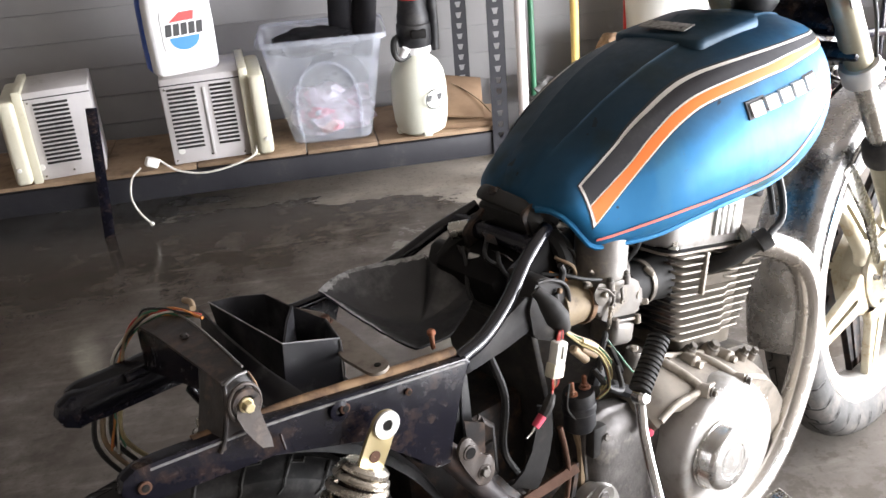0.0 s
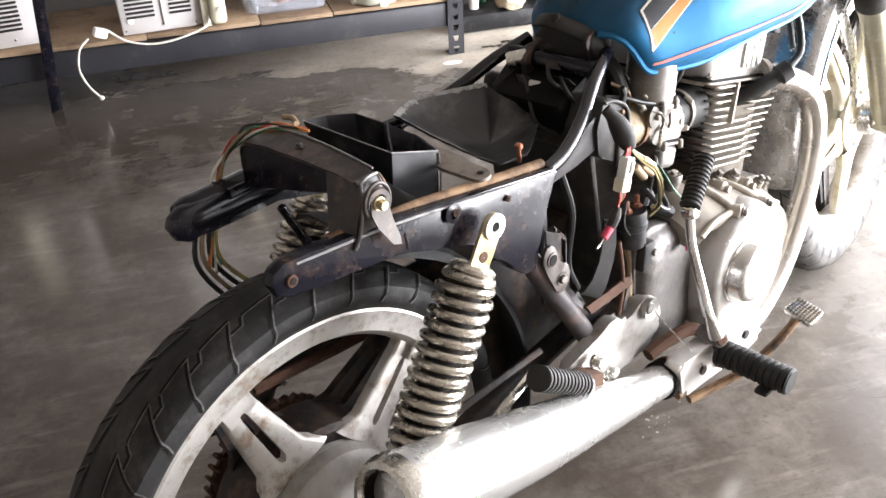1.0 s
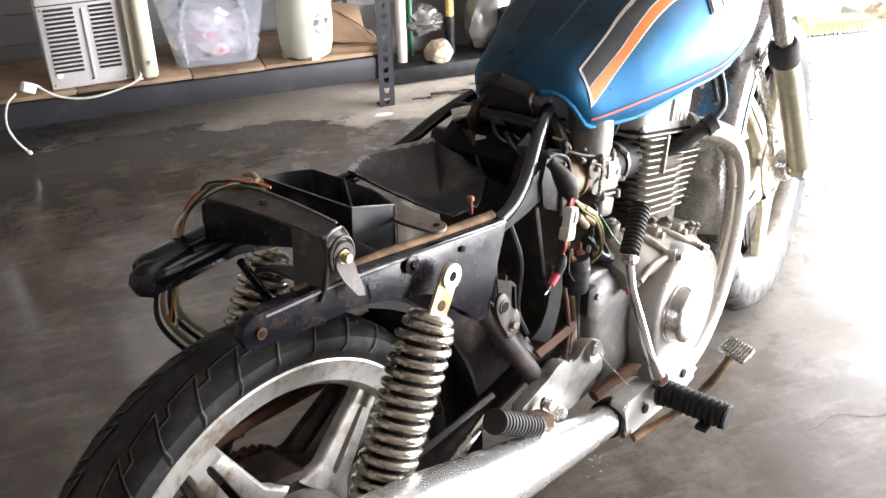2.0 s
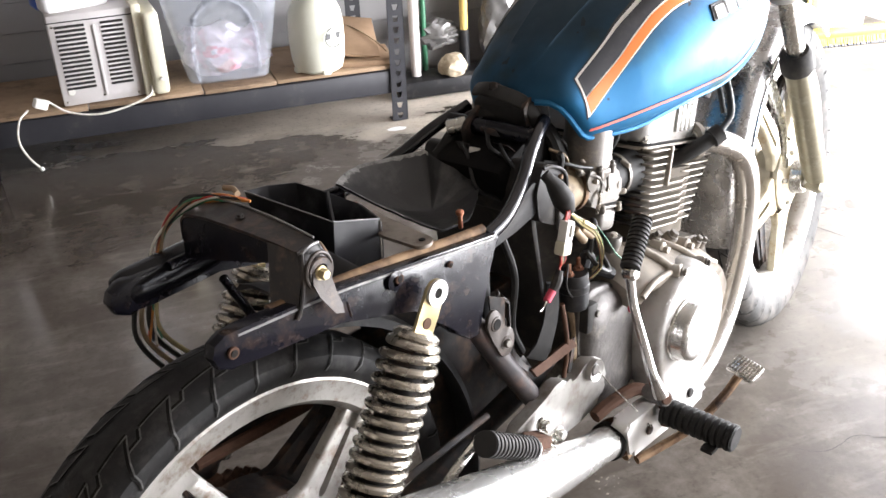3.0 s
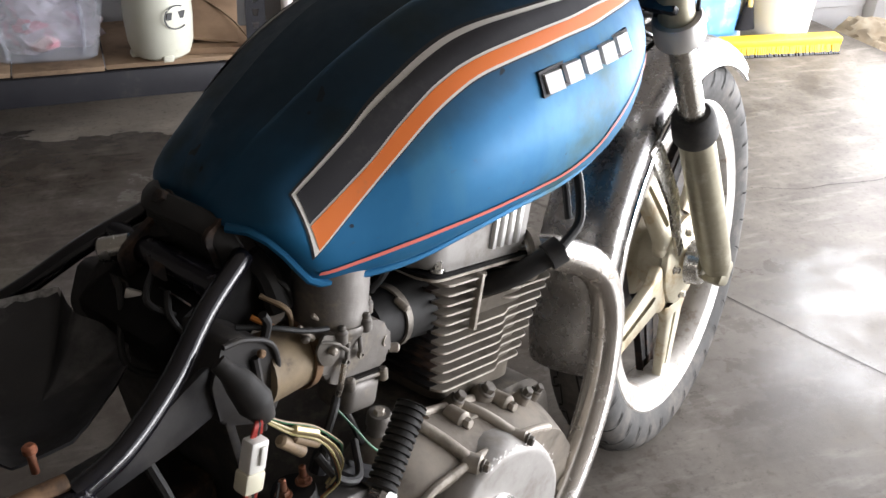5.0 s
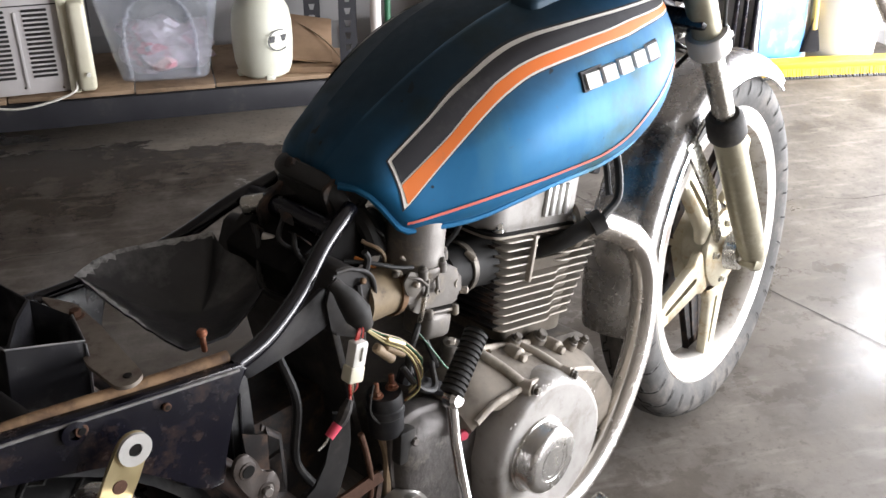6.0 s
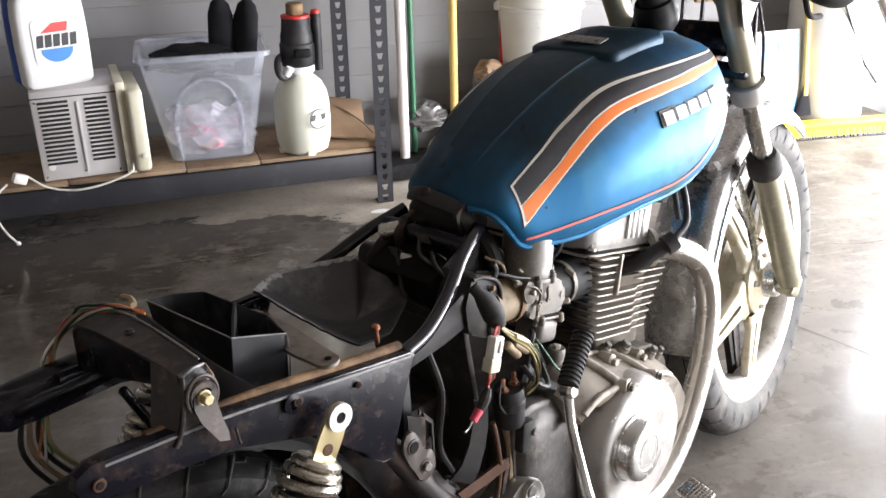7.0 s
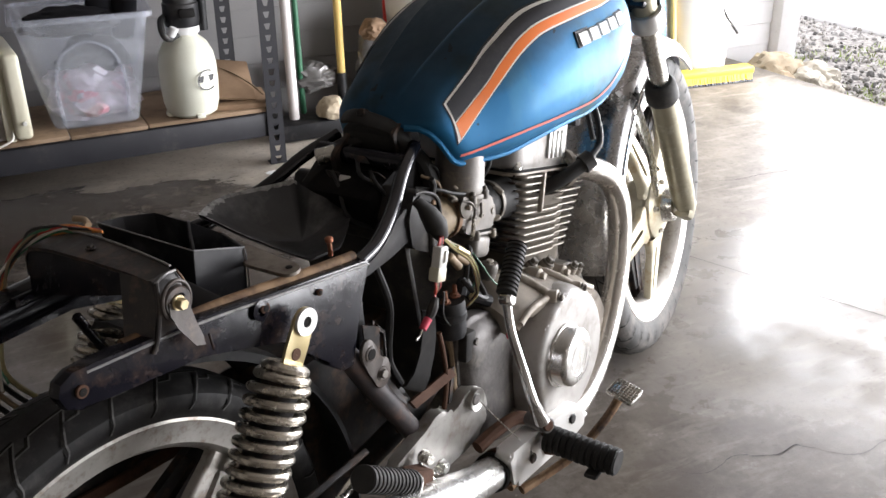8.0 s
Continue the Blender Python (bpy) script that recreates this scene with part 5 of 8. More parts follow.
part("leg", slab_rows([[(0.064, -0.104, 0.722), (0.078, -0.106, 0.724), (0.092, -0.104, 0.722)], [(0.063, -0.109, 0.712), (0.079, -0.114, 0.712), (0.095, -0.109, 0.711)], [(0.061, -0.110, 0.697), (0.079, -0.116, 0.696), (0.096, -0.110, 0.697)], [(0.057, -0.110, 0.682), (0.076, -0.114, 0.682), (0.092, -0.109, 0.684)], [(0.052, -0.110, 0.666), (0.073, -0.111, 0.666), (0.091, -0.109, 0.668)], [(0.046, -0.110, 0.655), (0.071, -0.110, 0.655), (0.093, -0.109, 0.656)]], (0, 0.004, 0)), "bracket_paint", br, "dented rusty bracket leg", smooth=50)
part("leg_rim", tube([(0.066, -0.108, 0.720), (0.062, -0.112, 0.705), (0.059, -0.112, 0.686), (0.053, -0.112, 0.667), (0.046, -0.112, 0.656)], 0.0022, 8), "bracket_paint", br, "rolled rusty edge")
part("rear_flange", slab_rows([[(0.062, -0.06, 0.722), (0.066, -0.1065, 0.720)], [(0.056, -0.065, 0.70), (0.0605, -0.1105, 0.700)], [(0.044, -0.075, 0.672), (0.052, -0.1105, 0.672)], [(0.040, -0.078, 0.655), (0.0465, -0.1105, 0.655)]], (0.003, 0.001, 0)), "bracket_paint", br, smooth=50)
part("lobe", lathe([(0.009, 0.0), (0.0145, 0.0), (0.0160, 0.002), (0.0145, 0.004), (0.009, 0.004)], pose(0.080, -0.1135, 0.697, 90, 0, 0), 28), "bracket_paint", br, "raised rusty lobe round the bolt")
part("lip", tube([(0.0905, -0.100, 0.7265), (0.0925, -0.04, 0.7315), (0.0945, 0.03, 0.7325), (0.0925, 0.075, 0.728)], 0.0012, 8), "edge_wear_glint", br)
part("corner_lip", tube([(0.066, -0.106, 0.7185), (0.078, -0.1065, 0.7235), (0.0915, -0.105, 0.7225)], 0.0016, 8), "edge_wear_glint", br)
part("bolt", hexbolt((0.079, -0.1165, 0.6965), (0.079, -0.127, 0.6965), 0.0058), "gold_zinc", br, "brass-plated hexagon bolt")
part("bolt_small", hexbolt((0.076, 0.0, 0.730), (0.076, 0.0, 0.734), 0.004), "bracket_paint", br)
part("clip", slab_rows([[(0.068, -0.1185, 0.700), (0.090, -0.1185, 0.700)], [(0.067, -0.119, 0.688), (0.091, -0.119, 0.688)], [(0.070, -0.123, 0.674), (0.092, -0.123, 0.672)], [(0.076, -0.1285, 0.662), (0.093, -0.1285, 0.658)], [(0.081, -0.131, 0.653), (0.092, -0.131, 0.649)]], (0, 0.002, 0)), "hanger_steel", br, "bent grimy metal strap", smooth=40)
part("leg_edge", tube([(0.0925, -0.1055, 0.7225), (0.0955, -0.1105, 0.711), (0.0965, -0.1115, 0.697), (0.093, -0.1105, 0.684), (0.0915, -0.1105, 0.668), (0.0935, -0.1105, 0.657)], 0.0013, 8), "tan_rust", br, "edge rusted bare")
part("keyhole_rim", tube([(0.079 + 0.0165 * math.cos(a), -0.1155 - 0.001 * math.sin(a), 0.698 + 0.0205 * math.sin(a)) for a in (math.radians(d) for d in range(-40, 221, 20))], 0.0021, 8), "hanger_steel", br, "raised keyhole rim worn to bare steel")
# the far rail is a rounded box section
part("rail_shell", tube([(-0.034, 0.103, 0.651), (-0.026, 0.103, 0.651), (-0.012, 0.104, 0.652), (0.06, 0.109, 0.652), (0.12, 0.115, 0.652), (0.20, 0.124, 0.645)], [0.004, 0.0165, 0.0235, 0.0235, 0.022, 0.020], 30, steps=10), "rail_black", bike, "rounded black frame rail end", smooth=70)
part("rail_rib", tube([(0.105, -0.1215, 0.652), (0.107, -0.1225, 0.634)], 0.0016, 8), "black_paint", bike)

# -- shock absorbers --
def shock(s):
    top, low = Vector((0.208, s * -0.140, 0.625)), Vector((0.022, s * -0.140, 0.318))
    way = (low - top).normalized()
    ob = part("shock_absorber", rod(top + way * 0.055, low - way * 0.03, 0.0215, 24), "rust_and_shade", bike, "shock absorber with tarnished chrome spring")
    side = Vector((way.z, 0, -way.x))
    turns, n = 15, 15 * 20
    a0, a1 = top + way * 0.062, low - way * 0.075
    pts = []
    for k in range(n + 1):
        t = k / n
        ang = 2 * math.pi * turns * t
        r = 0.0305 - 0.0045 * (max(0.0, 1 - t * 12) + max(0.0, 1 - (1 - t) * 12))
        pts.append(a0 + (a1 - a0) * t + r * (math.cos(ang) * side + math.sin(ang) * Vector((0, 1, 0))))
    part("spring", tube(pts, 0.0054, 10, smooth=False), "spring_steel", ob, "tarnished chrome coil spring")
    for mid in (a0, a1):
        loop = [mid + 0.0262 * (math.cos(k * math.pi / 12) * side + math.sin(k * math.pi / 12) * Vector((0, 1, 0))) for k in range(25)]
        part("end_coil", tube(loop, 0.0050, 10, smooth=False), "spring_steel", ob)
    part("top_cup", lathe([(0.006, 0.046), (0.022, 0.047), (0.027, 0.051), (0.027, 0.055), (0.024, 0.058), (0.006, 0.058)], along_axis(top, low), 32), "spring_steel", ob)
    part("lower_cup", lathe([(0.006, 0), (0.024, 0), (0.034, 0.006), (0.034, 0.013), (0.006, 0.013)], along_axis(a1, low), 32), "dull_chrome", ob)
    part("lower_body", rod(a1 + way * 0.01, low, 0.0165, 16), "cast_alloy", ob)
    # flat eye bracket with a bolt hole and a slot
    u = -way
    outline = []
    for d, hw in ((-0.055, 0.0165), (-0.028, 0.0165), (0.0, 0.0155)):
        outline.append((top + u * d + side * hw))
    arc = [top + 0.0155 * (math.cos(a) * side + math.sin(a) * u) for a in (math.pi * k / 10 for k in range(1, 10))]
    back = [p - 2 * (p - top).dot(side) * side for p in outline]
    pts2 = [(p.x, p.z) for p in outline + arc + back[::-1]]
    y = top.y
    eye = part("eye_bracket", plate(pts2, y - s * 0.008 - 0.002, y - s * 0.008 + 0.002, 0.001), "gold_zinc", ob, "gold-plated steel eye bracket")
    part("eye_ring", lathe([(0.0062, 0), (0.0155, 0), (0.0155, 0.0035), (0.0062, 0.0035)], pose(top.x, y - s * 0.0105, top.z, 90 * s, 0, 0), 24), "polished_alloy", eye)
    part("eye_hole", lathe(disc_profile(0.0062, 0, 0.002, 0.0004), pose(top.x, y - s * 0.0108, top.z, 90 * s, 0, 0), 18, shut=False), "dark_gap", eye)
    lowhole = top - u * 0.036
    part("slot_hole", lathe(disc_profile(0.0068, 0, 0.001, 0.0003), pose(lowhole.x, y - s * 0.0100, lowhole.z, 90 * s, 0, 0), 18, shut=False), "rust", eye)
    part("lower_eye", rod(low + Vector((0, 0.016, 0)), low - Vector((0, 0.016, 0)), 0.019), "cast_alloy", ob)


shock(1)
shock(-1)

# -- swing arm --
for s in (1, -1):
    part("swing_arm", tube([(0.455, s * -0.075, 0.335), (0.3, s * -0.085, 0.325), (0.1, s * -0.095, 0.30), (-0.03, s * -0.098, 0.285)], 0.017, 14), "rust_and_shade", bike, "grimy swing arm tube")
part("axle", rod((0.005, -0.125, 0.288), (0.005, 0.125, 0.288), 0.009), "dull_chrome", bike)
part("axle_nut", hexbolt((0.005, -0.098, 0.288), (0.005, -0.112, 0.288), 0.013), "dull_chrome", bike)
part("chain", tube([(0.0, 0.072, 0.416), (0.2, 0.072, 0.40), (0.5, 0.072, 0.385), (0.56, 0.072, 0.35), (0.5, 0.072, 0.31), (0.2, 0.072, 0.24), (0.0, 0.072, 0.22)], 0.008, 6, flat=0.7), "rust", bike, "rusty drive chain")
part("brake_rod", tube([(0.03, -0.09, 0.27), (0.2, -0.11, 0.27), (0.45, -0.13, 0.25)], 0.004, 8), "dull_chrome", bike)
part("torque_arm", tube([(0.07, -0.10, 0.36), (0.2, -0.105, 0.365), (0.33, -0.108, 0.37)], 0.005, 8, flat=0.5), "rust_and_shade", bike)
part("brake_arm", tube([(0.195, -0.150, 0.362), (0.222, -0.152, 0.379), (0.262, -0.150, 0.392)], 0.0065, 10, flat=0.6), "dull_chrome", bike, "pitted steel brake arm")
part("chain_guard", plate(rounded([(-0.10, 0.405), (-0.04, 0.448), (0.10, 0.462), (0.30, 0.455), (0.36, 0.42), (0.34, 0.395), (0.10, 0.40), (-0.06, 0.372)], 0.012), 0.084, 0.088, 0.001), "rust_and_shade", bike, "rust-stained chain guard")
guard = [[Vector((0.005 + 0.350 * math.cos(a) * k, y, 0.285 + 0.350 * math.sin(a) * k)) for y, k in ((-0.078, 0.955), (-0.072, 0.985), (-0.05, 1.0), (0.05, 1.0), (0.072, 0.985), (0.078, 0.955), (0.05, 0.99), (-0.05, 0.99))] for a in (radians(-12 + 5 * k) for k in range(18))]
part("rear_mudguard", rings(guard), "grey_plastic", bike, "black plastic inner mudguard")

# -- exhaust --
part("silencer", tube([(0.53, -0.185, 0.246), (0.44, -0.19, 0.272), (0.33, -0.195, 0.308), (0.2, -0.20, 0.350), (0.09, -0.203, 0.388), (0.01, -0.205, 0.415), (-0.018, -0.205, 0.424)], [0.0235, 0.026, 0.034, 0.043, 0.048, 0.048, 0.046], 28), "silencer", bike, "long chromed silencer, lightly soiled")
e0, e1 = Vector((-0.018, -0.205, 0.424)), Vector((0.06, -0.203, 0.398))
part("silencer_end", lathe([(0.033, -0.012), (0.037, -0.018), (0.044, -0.016), (0.049, -0.006), (0.050, 0.002), (0.046, 0.006), (0.033, 0.006)], along_axis(e0, e1), 36), "dull_chrome", bike, "rolled silencer end cap")
part("silencer_bore", lathe([(0.0335, -0.010), (0.0335, 0.10), (0.0005, 0.10), (0.0005, 0.099), (0.032, 0.098), (0.032, -0.010)], along_axis(e0 - (e1 - e0).normalized() * 0.002, e1), 30), "dark_gap", bike)
part("clamp_ring", lathe([(0.024, 0), (0.0285, 0), (0.030, 0.004), (0.030, 0.012), (0.0285, 0.016), (0.024, 0.016)], along_axis((0.515, -0.1855, 0.250), (0.54, -0.185, 0.243)), 28), "rust", bike, "rusty exhaust clamp")
part("clamp_ring", lathe([(0.024, 0), (0.0275, 0), (0.029, 0.003), (0.029, 0.008), (0.0275, 0.011), (0.024, 0.011)], along_axis((0.498, -0.186, 0.255), (0.52, -0.1855, 0.249)), 28), "dark_gap", bike)
for s, mt in ((1, "pipe_chrome"), (-1, "pipe_chrome")):
    pipe = [(0.868, s * -0.105, 0.585), (0.905, s * -0.125, 0.580), (0.955, s * -0.145, 0.550), (0.985, s * -0.152, 0.50), (0.99, s * -0.155, 0.43), (0.965, s * -0.160, 0.345), (0.90, s * -0.166, 0.255), (0.81, s * -0.172, 0.205), (0.70, s * -0.178, 0.205), (0.60, s * -0.182, 0.228), (0.53, s * -0.185, 0.246)]
    part("exhaust_pipe", tube(pipe, 0.0205, 20), mt, bike, "chromed exhaust header, hazed with rust")
    part("exhaust_flange", lathe([(0.02, 0), (0.03, 0), (0.03, 0.008), (0.02, 0.008)], along_axis((0.872, s * -0.107, 0.585), (0.905, s * -0.125, 0.580)), 20), "cast_alloy", bike)

# -- footrests, levers --
def ribbed(p, q, r, n, material, parent, name, label, tip=True):
    """A rubber sleeve with ribs from p to q."""
    length = (Vector(q) - Vector(p)).length
    prof = [(0.0005, 0.0), (r * 0.9, 0.0)]
    for k in range(n):
        a, b = length * (k + 0.1) / n, length * (k + 0.62) / n
        prof += [(r, a), (r, b), (r * 0.83, b + length / n * 0.08), (r * 0.83, length * (k + 0.98) / n)]
    prof += [(r, length * 0.995), (r * 0.95, length), (0.0005, length)]
    return part(name, lathe(prof, along_axis(p, q), 22, shut=False), material, parent, label, smooth=25)


ribbed((0.594, -0.225, 0.272), (0.598, -0.335, 0.266), 0.0205, 11, "rubber", bike, "footrest", "black ribbed rubber footrest")
part("footrest_end", lathe(disc_profile(0.0185, 0, 0.003, 0.001), along_axis((0.598, -0.334, 0.266), (0.5981, -0.34, 0.2657)), 20, shut=False), "rubber", bike)
part("footrest_wear", box((0.05, 0.02, 0.008), (0.597, -0.305, 0.246), (0, 0, 0), 0.003), "rubber", bike)
part("footrest_stem", rod((0.612, -0.18, 0.235), (0.612, -0.228, 0.244), 0.012), "rust", bike)
ribbed((0.325, -0.182, 0.352), (0.228, -0.190, 0.424), 0.0165, 13, "rubber", bike, "passenger_footrest", "folded passenger footrest in ribbed rubber")
part("footrest_hinge", rod((0.335, -0.18, 0.345), (0.318, -0.182, 0.358), 0.013), "dull_chrome", bike)
part("hinge_bracket", plate(rounded([(0.315, 0.33), (0.36, 0.315), (0.37, 0.345), (0.33, 0.365)], 0.006), -0.185, -0.162, 0.002), "rust", bike)
part("hinge_bolt", hexbolt((0.375, -0.165, 0.352), (0.373, -0.178, 0.354), 0.008), "dull_chrome", bike)

# alloy side bracket that carries the footrest and swing arm pivot
bracket = plate(rounded([(0.330, 0.358), (0.365, 0.365), (0.405, 0.373), (0.424, 0.382), (0.446, 0.380), (0.456, 0.366), (0.478, 0.366), (0.496, 0.378), (0.528, 0.376), (0.545, 0.352), (0.552, 0.322), (0.536, 0.296), (0.49, 0.286), (0.445, 0.288), (0.384, 0.301), (0.336, 0.320)], 0.010), -0.152, -0.134, 0.0055)
side_bracket = part("side_bracket", bracket, "bracket_alloy", bike, "cast alloy footrest bracket")
part("pivot_eye", lathe([(0.009, -0.002), (0.0145, -0.002), (0.0168, 0), (0.0168, 0.009), (0.009, 0.005)], pose(0.513, -0.152, 0.361, 90, 0, 0), 28), "bracket_alloy", side_bracket, "raised pivot boss")
part("pivot_bolt", lathe(disc_profile(0.0092, 0, 0.0075, 0.0015), pose(0.513, -0.152, 0.361, 90, 0, 0), 18, shut=False), "gear_alloy", side_bracket)
part("side_bolt", hexbolt((0.427, -0.152, 0.300), (0.427, -0.163, 0.300), 0.0085), "polished_alloy", side_bracket)
part("hinge_spring", tube([Vector((0.345 + 0.0016 * k / 6 * 6, -0.178 + 0.006 * math.cos(k * 1.05), 0.330 + 0.006 * math.sin(k * 1.05))) for k in range(34)], 0.0012, 6, smooth=False), "dull_chrome", side_bracket, "small coil spring of the folding footrest")
part("lower_lug", plate(rounded([(0.503, 0.292), (0.56, 0.287), (0.62, 0.279), (0.715, 0.259), (0.744, 0.236), (0.744, 0.212), (0.69, 0.208), (0.60, 0.218), (0.516, 0.226)], 0.012), -0.216, -0.188, 0.010), "polished_alloy", bike, "pale alloy exhaust lug")
for x, z in ((0.566, 0.250), (0.690, 0.246)):
    part("lug_bolt", lathe(disc_profile(0.0085, 0, 0.004, 0.002), pose(x, -0.216, z, 90, 0, 0), 16, shut=False), "rust_and_shade", bike)
part("rust_bracket", tube([(0.50, -0.165, 0.290), (0.54, -0.172, 0.298), (0.585, -0.188, 0.30), (0.604, -0.222, 0.274)], 0.010, 10), "rust", bike, "rusty footrest hanger")
part("safety_wire", tube([(0.495, -0.176, 0.374), (0.52, -0.187, 0.335), (0.548, -0.205, 0.29), (0.566, -0.22, 0.256)], 0.0009, 5), "dull_chrome", bike)

lever = part("kick_lever", tube([(0.560, -0.182, 0.509), (0.5525, -0.195, 0.457), (0.538, -0.221, 0.412), (0.533, -0.238, 0.372), (0.544, -0.246, 0.336)], [0.0072, 0.0066, 0.0068, 0.008, 0.011], 16), "lever_chrome", bike, "chromed kick start lever")
ribbed((0.560, -0.183, 0.512), (0.622, -0.165, 0.557), 0.0145, 12, "rubber", lever, "lever_rubber", "ribbed black rubber sleeve")
part("lever_knuckle", lathe(disc_profile(0.0115, -0.010, 0.010, 0.004), along_axis((0.562, -0.183, 0.503), (0.562, -0.2, 0.506)), 20, shut=False), "chrome", lever)
part("lever_pivot", rod((0.572, -0.21, 0.313), (0.551, -0.250, 0.327), 0.0125), "gear_alloy", lever, "grimy splined lever boss")
part("pivot_end", lathe(disc_profile(0.0082, 0, 0.0035, 0.0015), along_axis((0.551, -0.250, 0.327), (0.5465, -0.259, 0.330)), 18, shut=False), "rust", lever)

pedal = part("brake_pedal", tube([(0.70, -0.29, 0.300), (0.668, -0.28, 0.274), (0.625, -0.255, 0.235), (0.58, -0.228, 0.214), (0.54, -0.212, 0.208)], 0.007, 10), "tan_rust", bike, "rusted brake pedal arm")
pad = part("pad", box((0.037, 0.046, 0.011), (0.706, -0.296, 0.311), (12, -12, -8), 0.0052), "dull_chrome", pedal, "checkered steel pedal pad")
bm = bmesh.new()
for i in range(7):
    for j in range(8):
        c = pose(0.706, -0.296, 0.311, 12, -12, -8) @ Vector((-0.0141 + i * 0.0047, -0.0182 + j * 0.0052, 0.0063))
        bmesh.ops.create_cone(bm, cap_ends=True, segments=4, radius1=0.0026, radius2=0.0007, depth=0.0022, matrix=Matrix.Translation(c))
grip = part("grip_pattern", bm, "steel_strap", pad)
grip["kind"] = "stuff"
part("stand_bar", tube([(0.53, -0.198, 0.214), (0.57, -0.20, 0.216), (0.62, -0.2, 0.222)], 0.007, 8), "tan_rust", bike, "rusty stand bar")
part("side_stand", tube([(0.52, 0.12, 0.22), (0.50, 0.20, 0.12), (0.485, 0.262, 0.008)], [0.014, 0.012, 0.012], 12), "black_paint", bike, "black side stand, lowered")

# -- engine --
def crumb(p, r, seed):
    """A small irregular clod of dried dirt at p."""
    bm = bmesh.new()
    bmesh.ops.create_icosphere(bm, subdivisions=1, radius=r)
    for v in bm.verts:
        v.co = v.co * (1 + 0.5 * noise.noise(v.co * 300 + Vector((seed, 0, 0)))) + Vector(p)
    return bm


engine = part("engine", plate(rounded([(0.530, 0.33), (0.535, 0.405), (0.57, 0.43), (0.65, 0.452), (0.70, 0.462), (0.885, 0.418), (0.925, 0.37), (0.93, 0.28), (0.87, 0.21), (0.66, 0.198), (0.56, 0.235)], 0.02), -0.118, 0.118, 0.008), "grime_alloy", bike, "dusty cast alloy twin cylinder engine")
TILT_F = 13.0
CYL = pose(0.800, 0, 0.445, 0, TILT_F, 0)


def cyl(v):
    return CYL @ Vector(v)


def fin_outline(back, dx, dy, notch):
    o = [(-back, -dy), (-0.046, -dy), (-0.030, -dy + notch), (0.004, -dy + notch), (0.018, -dy + 0.008), (dx * 0.88, -dy + 0.008), (dx, -dy + 0.020), (dx + 0.010, 0), (dx, dy - 0.03), (0.018, dy - 0.008), (-0.046, dy), (-back, dy), (-back, 0)]
    return rounded(o, 0.012, 3)


def slab_z(outline, z0, z1, m, bm=None, bevel=0.0):
    out = bm or bmesh.new()
    a = [out.verts.new(m @ Vector((x, y, z0))) for x, y in outline]
    b = [out.verts.new(m @ Vector((x, y, z1))) for x, y in outline]
    faces = [out.faces.new(a), out.faces.new(b[::-1])]
    for i in range(len(a)):
        out.faces.new((a[i], b[i], b[(i + 1) % len(a)], a[(i + 1) % len(a)]))
    if bevel:
        bmesh.ops.bevel(out, geom=list({e for f in faces for e in f.edges}), offset=bevel, segments=2, affect="EDGES", profile=0.5)
    return out


# block and head core between the fins, darker than the fins
part("cylinder_block", slab_z(rounded([(-0.07, -0.105), (0.07, -0.105), (0.07, 0.105), (-0.07, 0.105)], 0.03), 0.0, 0.112, CYL), "fin_core", engine)
part("head_core", slab_z(rounded([(-0.09, -0.105), (-0.052, -0.105), (-0.035, -0.06), (0.09, -0.06), (0.09, 0.06), (-0.035, 0.06), (-0.052, 0.105), (-0.09, 0.105)], 0.012), 0.108, 0.158, CYL), "fin_core", engine)
for k in range(12):
    z = 0.027 + k * 0.0113
    deep = 0.0 if k < 7 else 0.045
    grow = max(0.0, z - 0.085) / 0.07
    shape = fin_outline(0.094 + 0.19 * (z - 0.027), 0.068 + 0.44 * (z - 0.024), 0.119 + 0.005 * grow, deep)
    fin = part("fin", slab_z(shape, z - 0.0013, z + 0.0013, CYL), "fin_alloy", engine)
    part("fin_edge", slab_z([(max(x * 1.006, -0.088 - 0.19 * (z - 0.027)), y * 1.006) for x, y in shape], z - 0.0008, z + 0.0008, CYL), "fin_edge", fin)
    # dark strip puts the shade behind the carburettors into the fin's colour
    bk = 0.094 + 0.19 * (z - 0.027)
    part("rear_shade", slab_z([(-bk - 0.0012, -0.106), (-bk + 0.012, -0.106), (-bk + 0.012, 0.106), (-bk - 0.0012, 0.106)], z - 0.0018, z + 0.0018, CYL), "rust_and_shade", fin, "dark strip standing for shade on the rear edge")
for y in (-0.121, 0.121):
    part("fin_bridge", box((0.005, 0.008, 0.062), tuple(cyl((-0.062, y * 1.025, 0.125))), (0, TILT_F, 0), 0.001), "cast_alloy", engine)
head = part("cylinder_head", slab_z(rounded([(-0.125, -0.105), (0.0, -0.105), (0.02, -0.075), (0.075, -0.075), (0.075, 0.075), (0.02, 0.075), (0.0, 0.105), (-0.125, 0.105)], 0.014), 0.150, 0.1585, CYL, bevel=0.002), "cast_alloy", engine)
part("gasket", slab_z(rounded([(-0.132, -0.117), (0.06, -0.117), (0.06, 0.117), (-0.132, 0.117)], 0.02), 0.1545, 0.1575, CYL), "cast_alloy", head)
cover = part("head_cover", slab_z(rounded([(-0.132, -0.112), (0.042, -0.112), (0.05, -0.06), (0.05, 0.06), (0.042, 0.112), (-0.132, 0.112)], 0.026), 0.160, 0.235, CYL, bevel=0.012), "case_alloy", engine, "dull alloy camshaft cover")
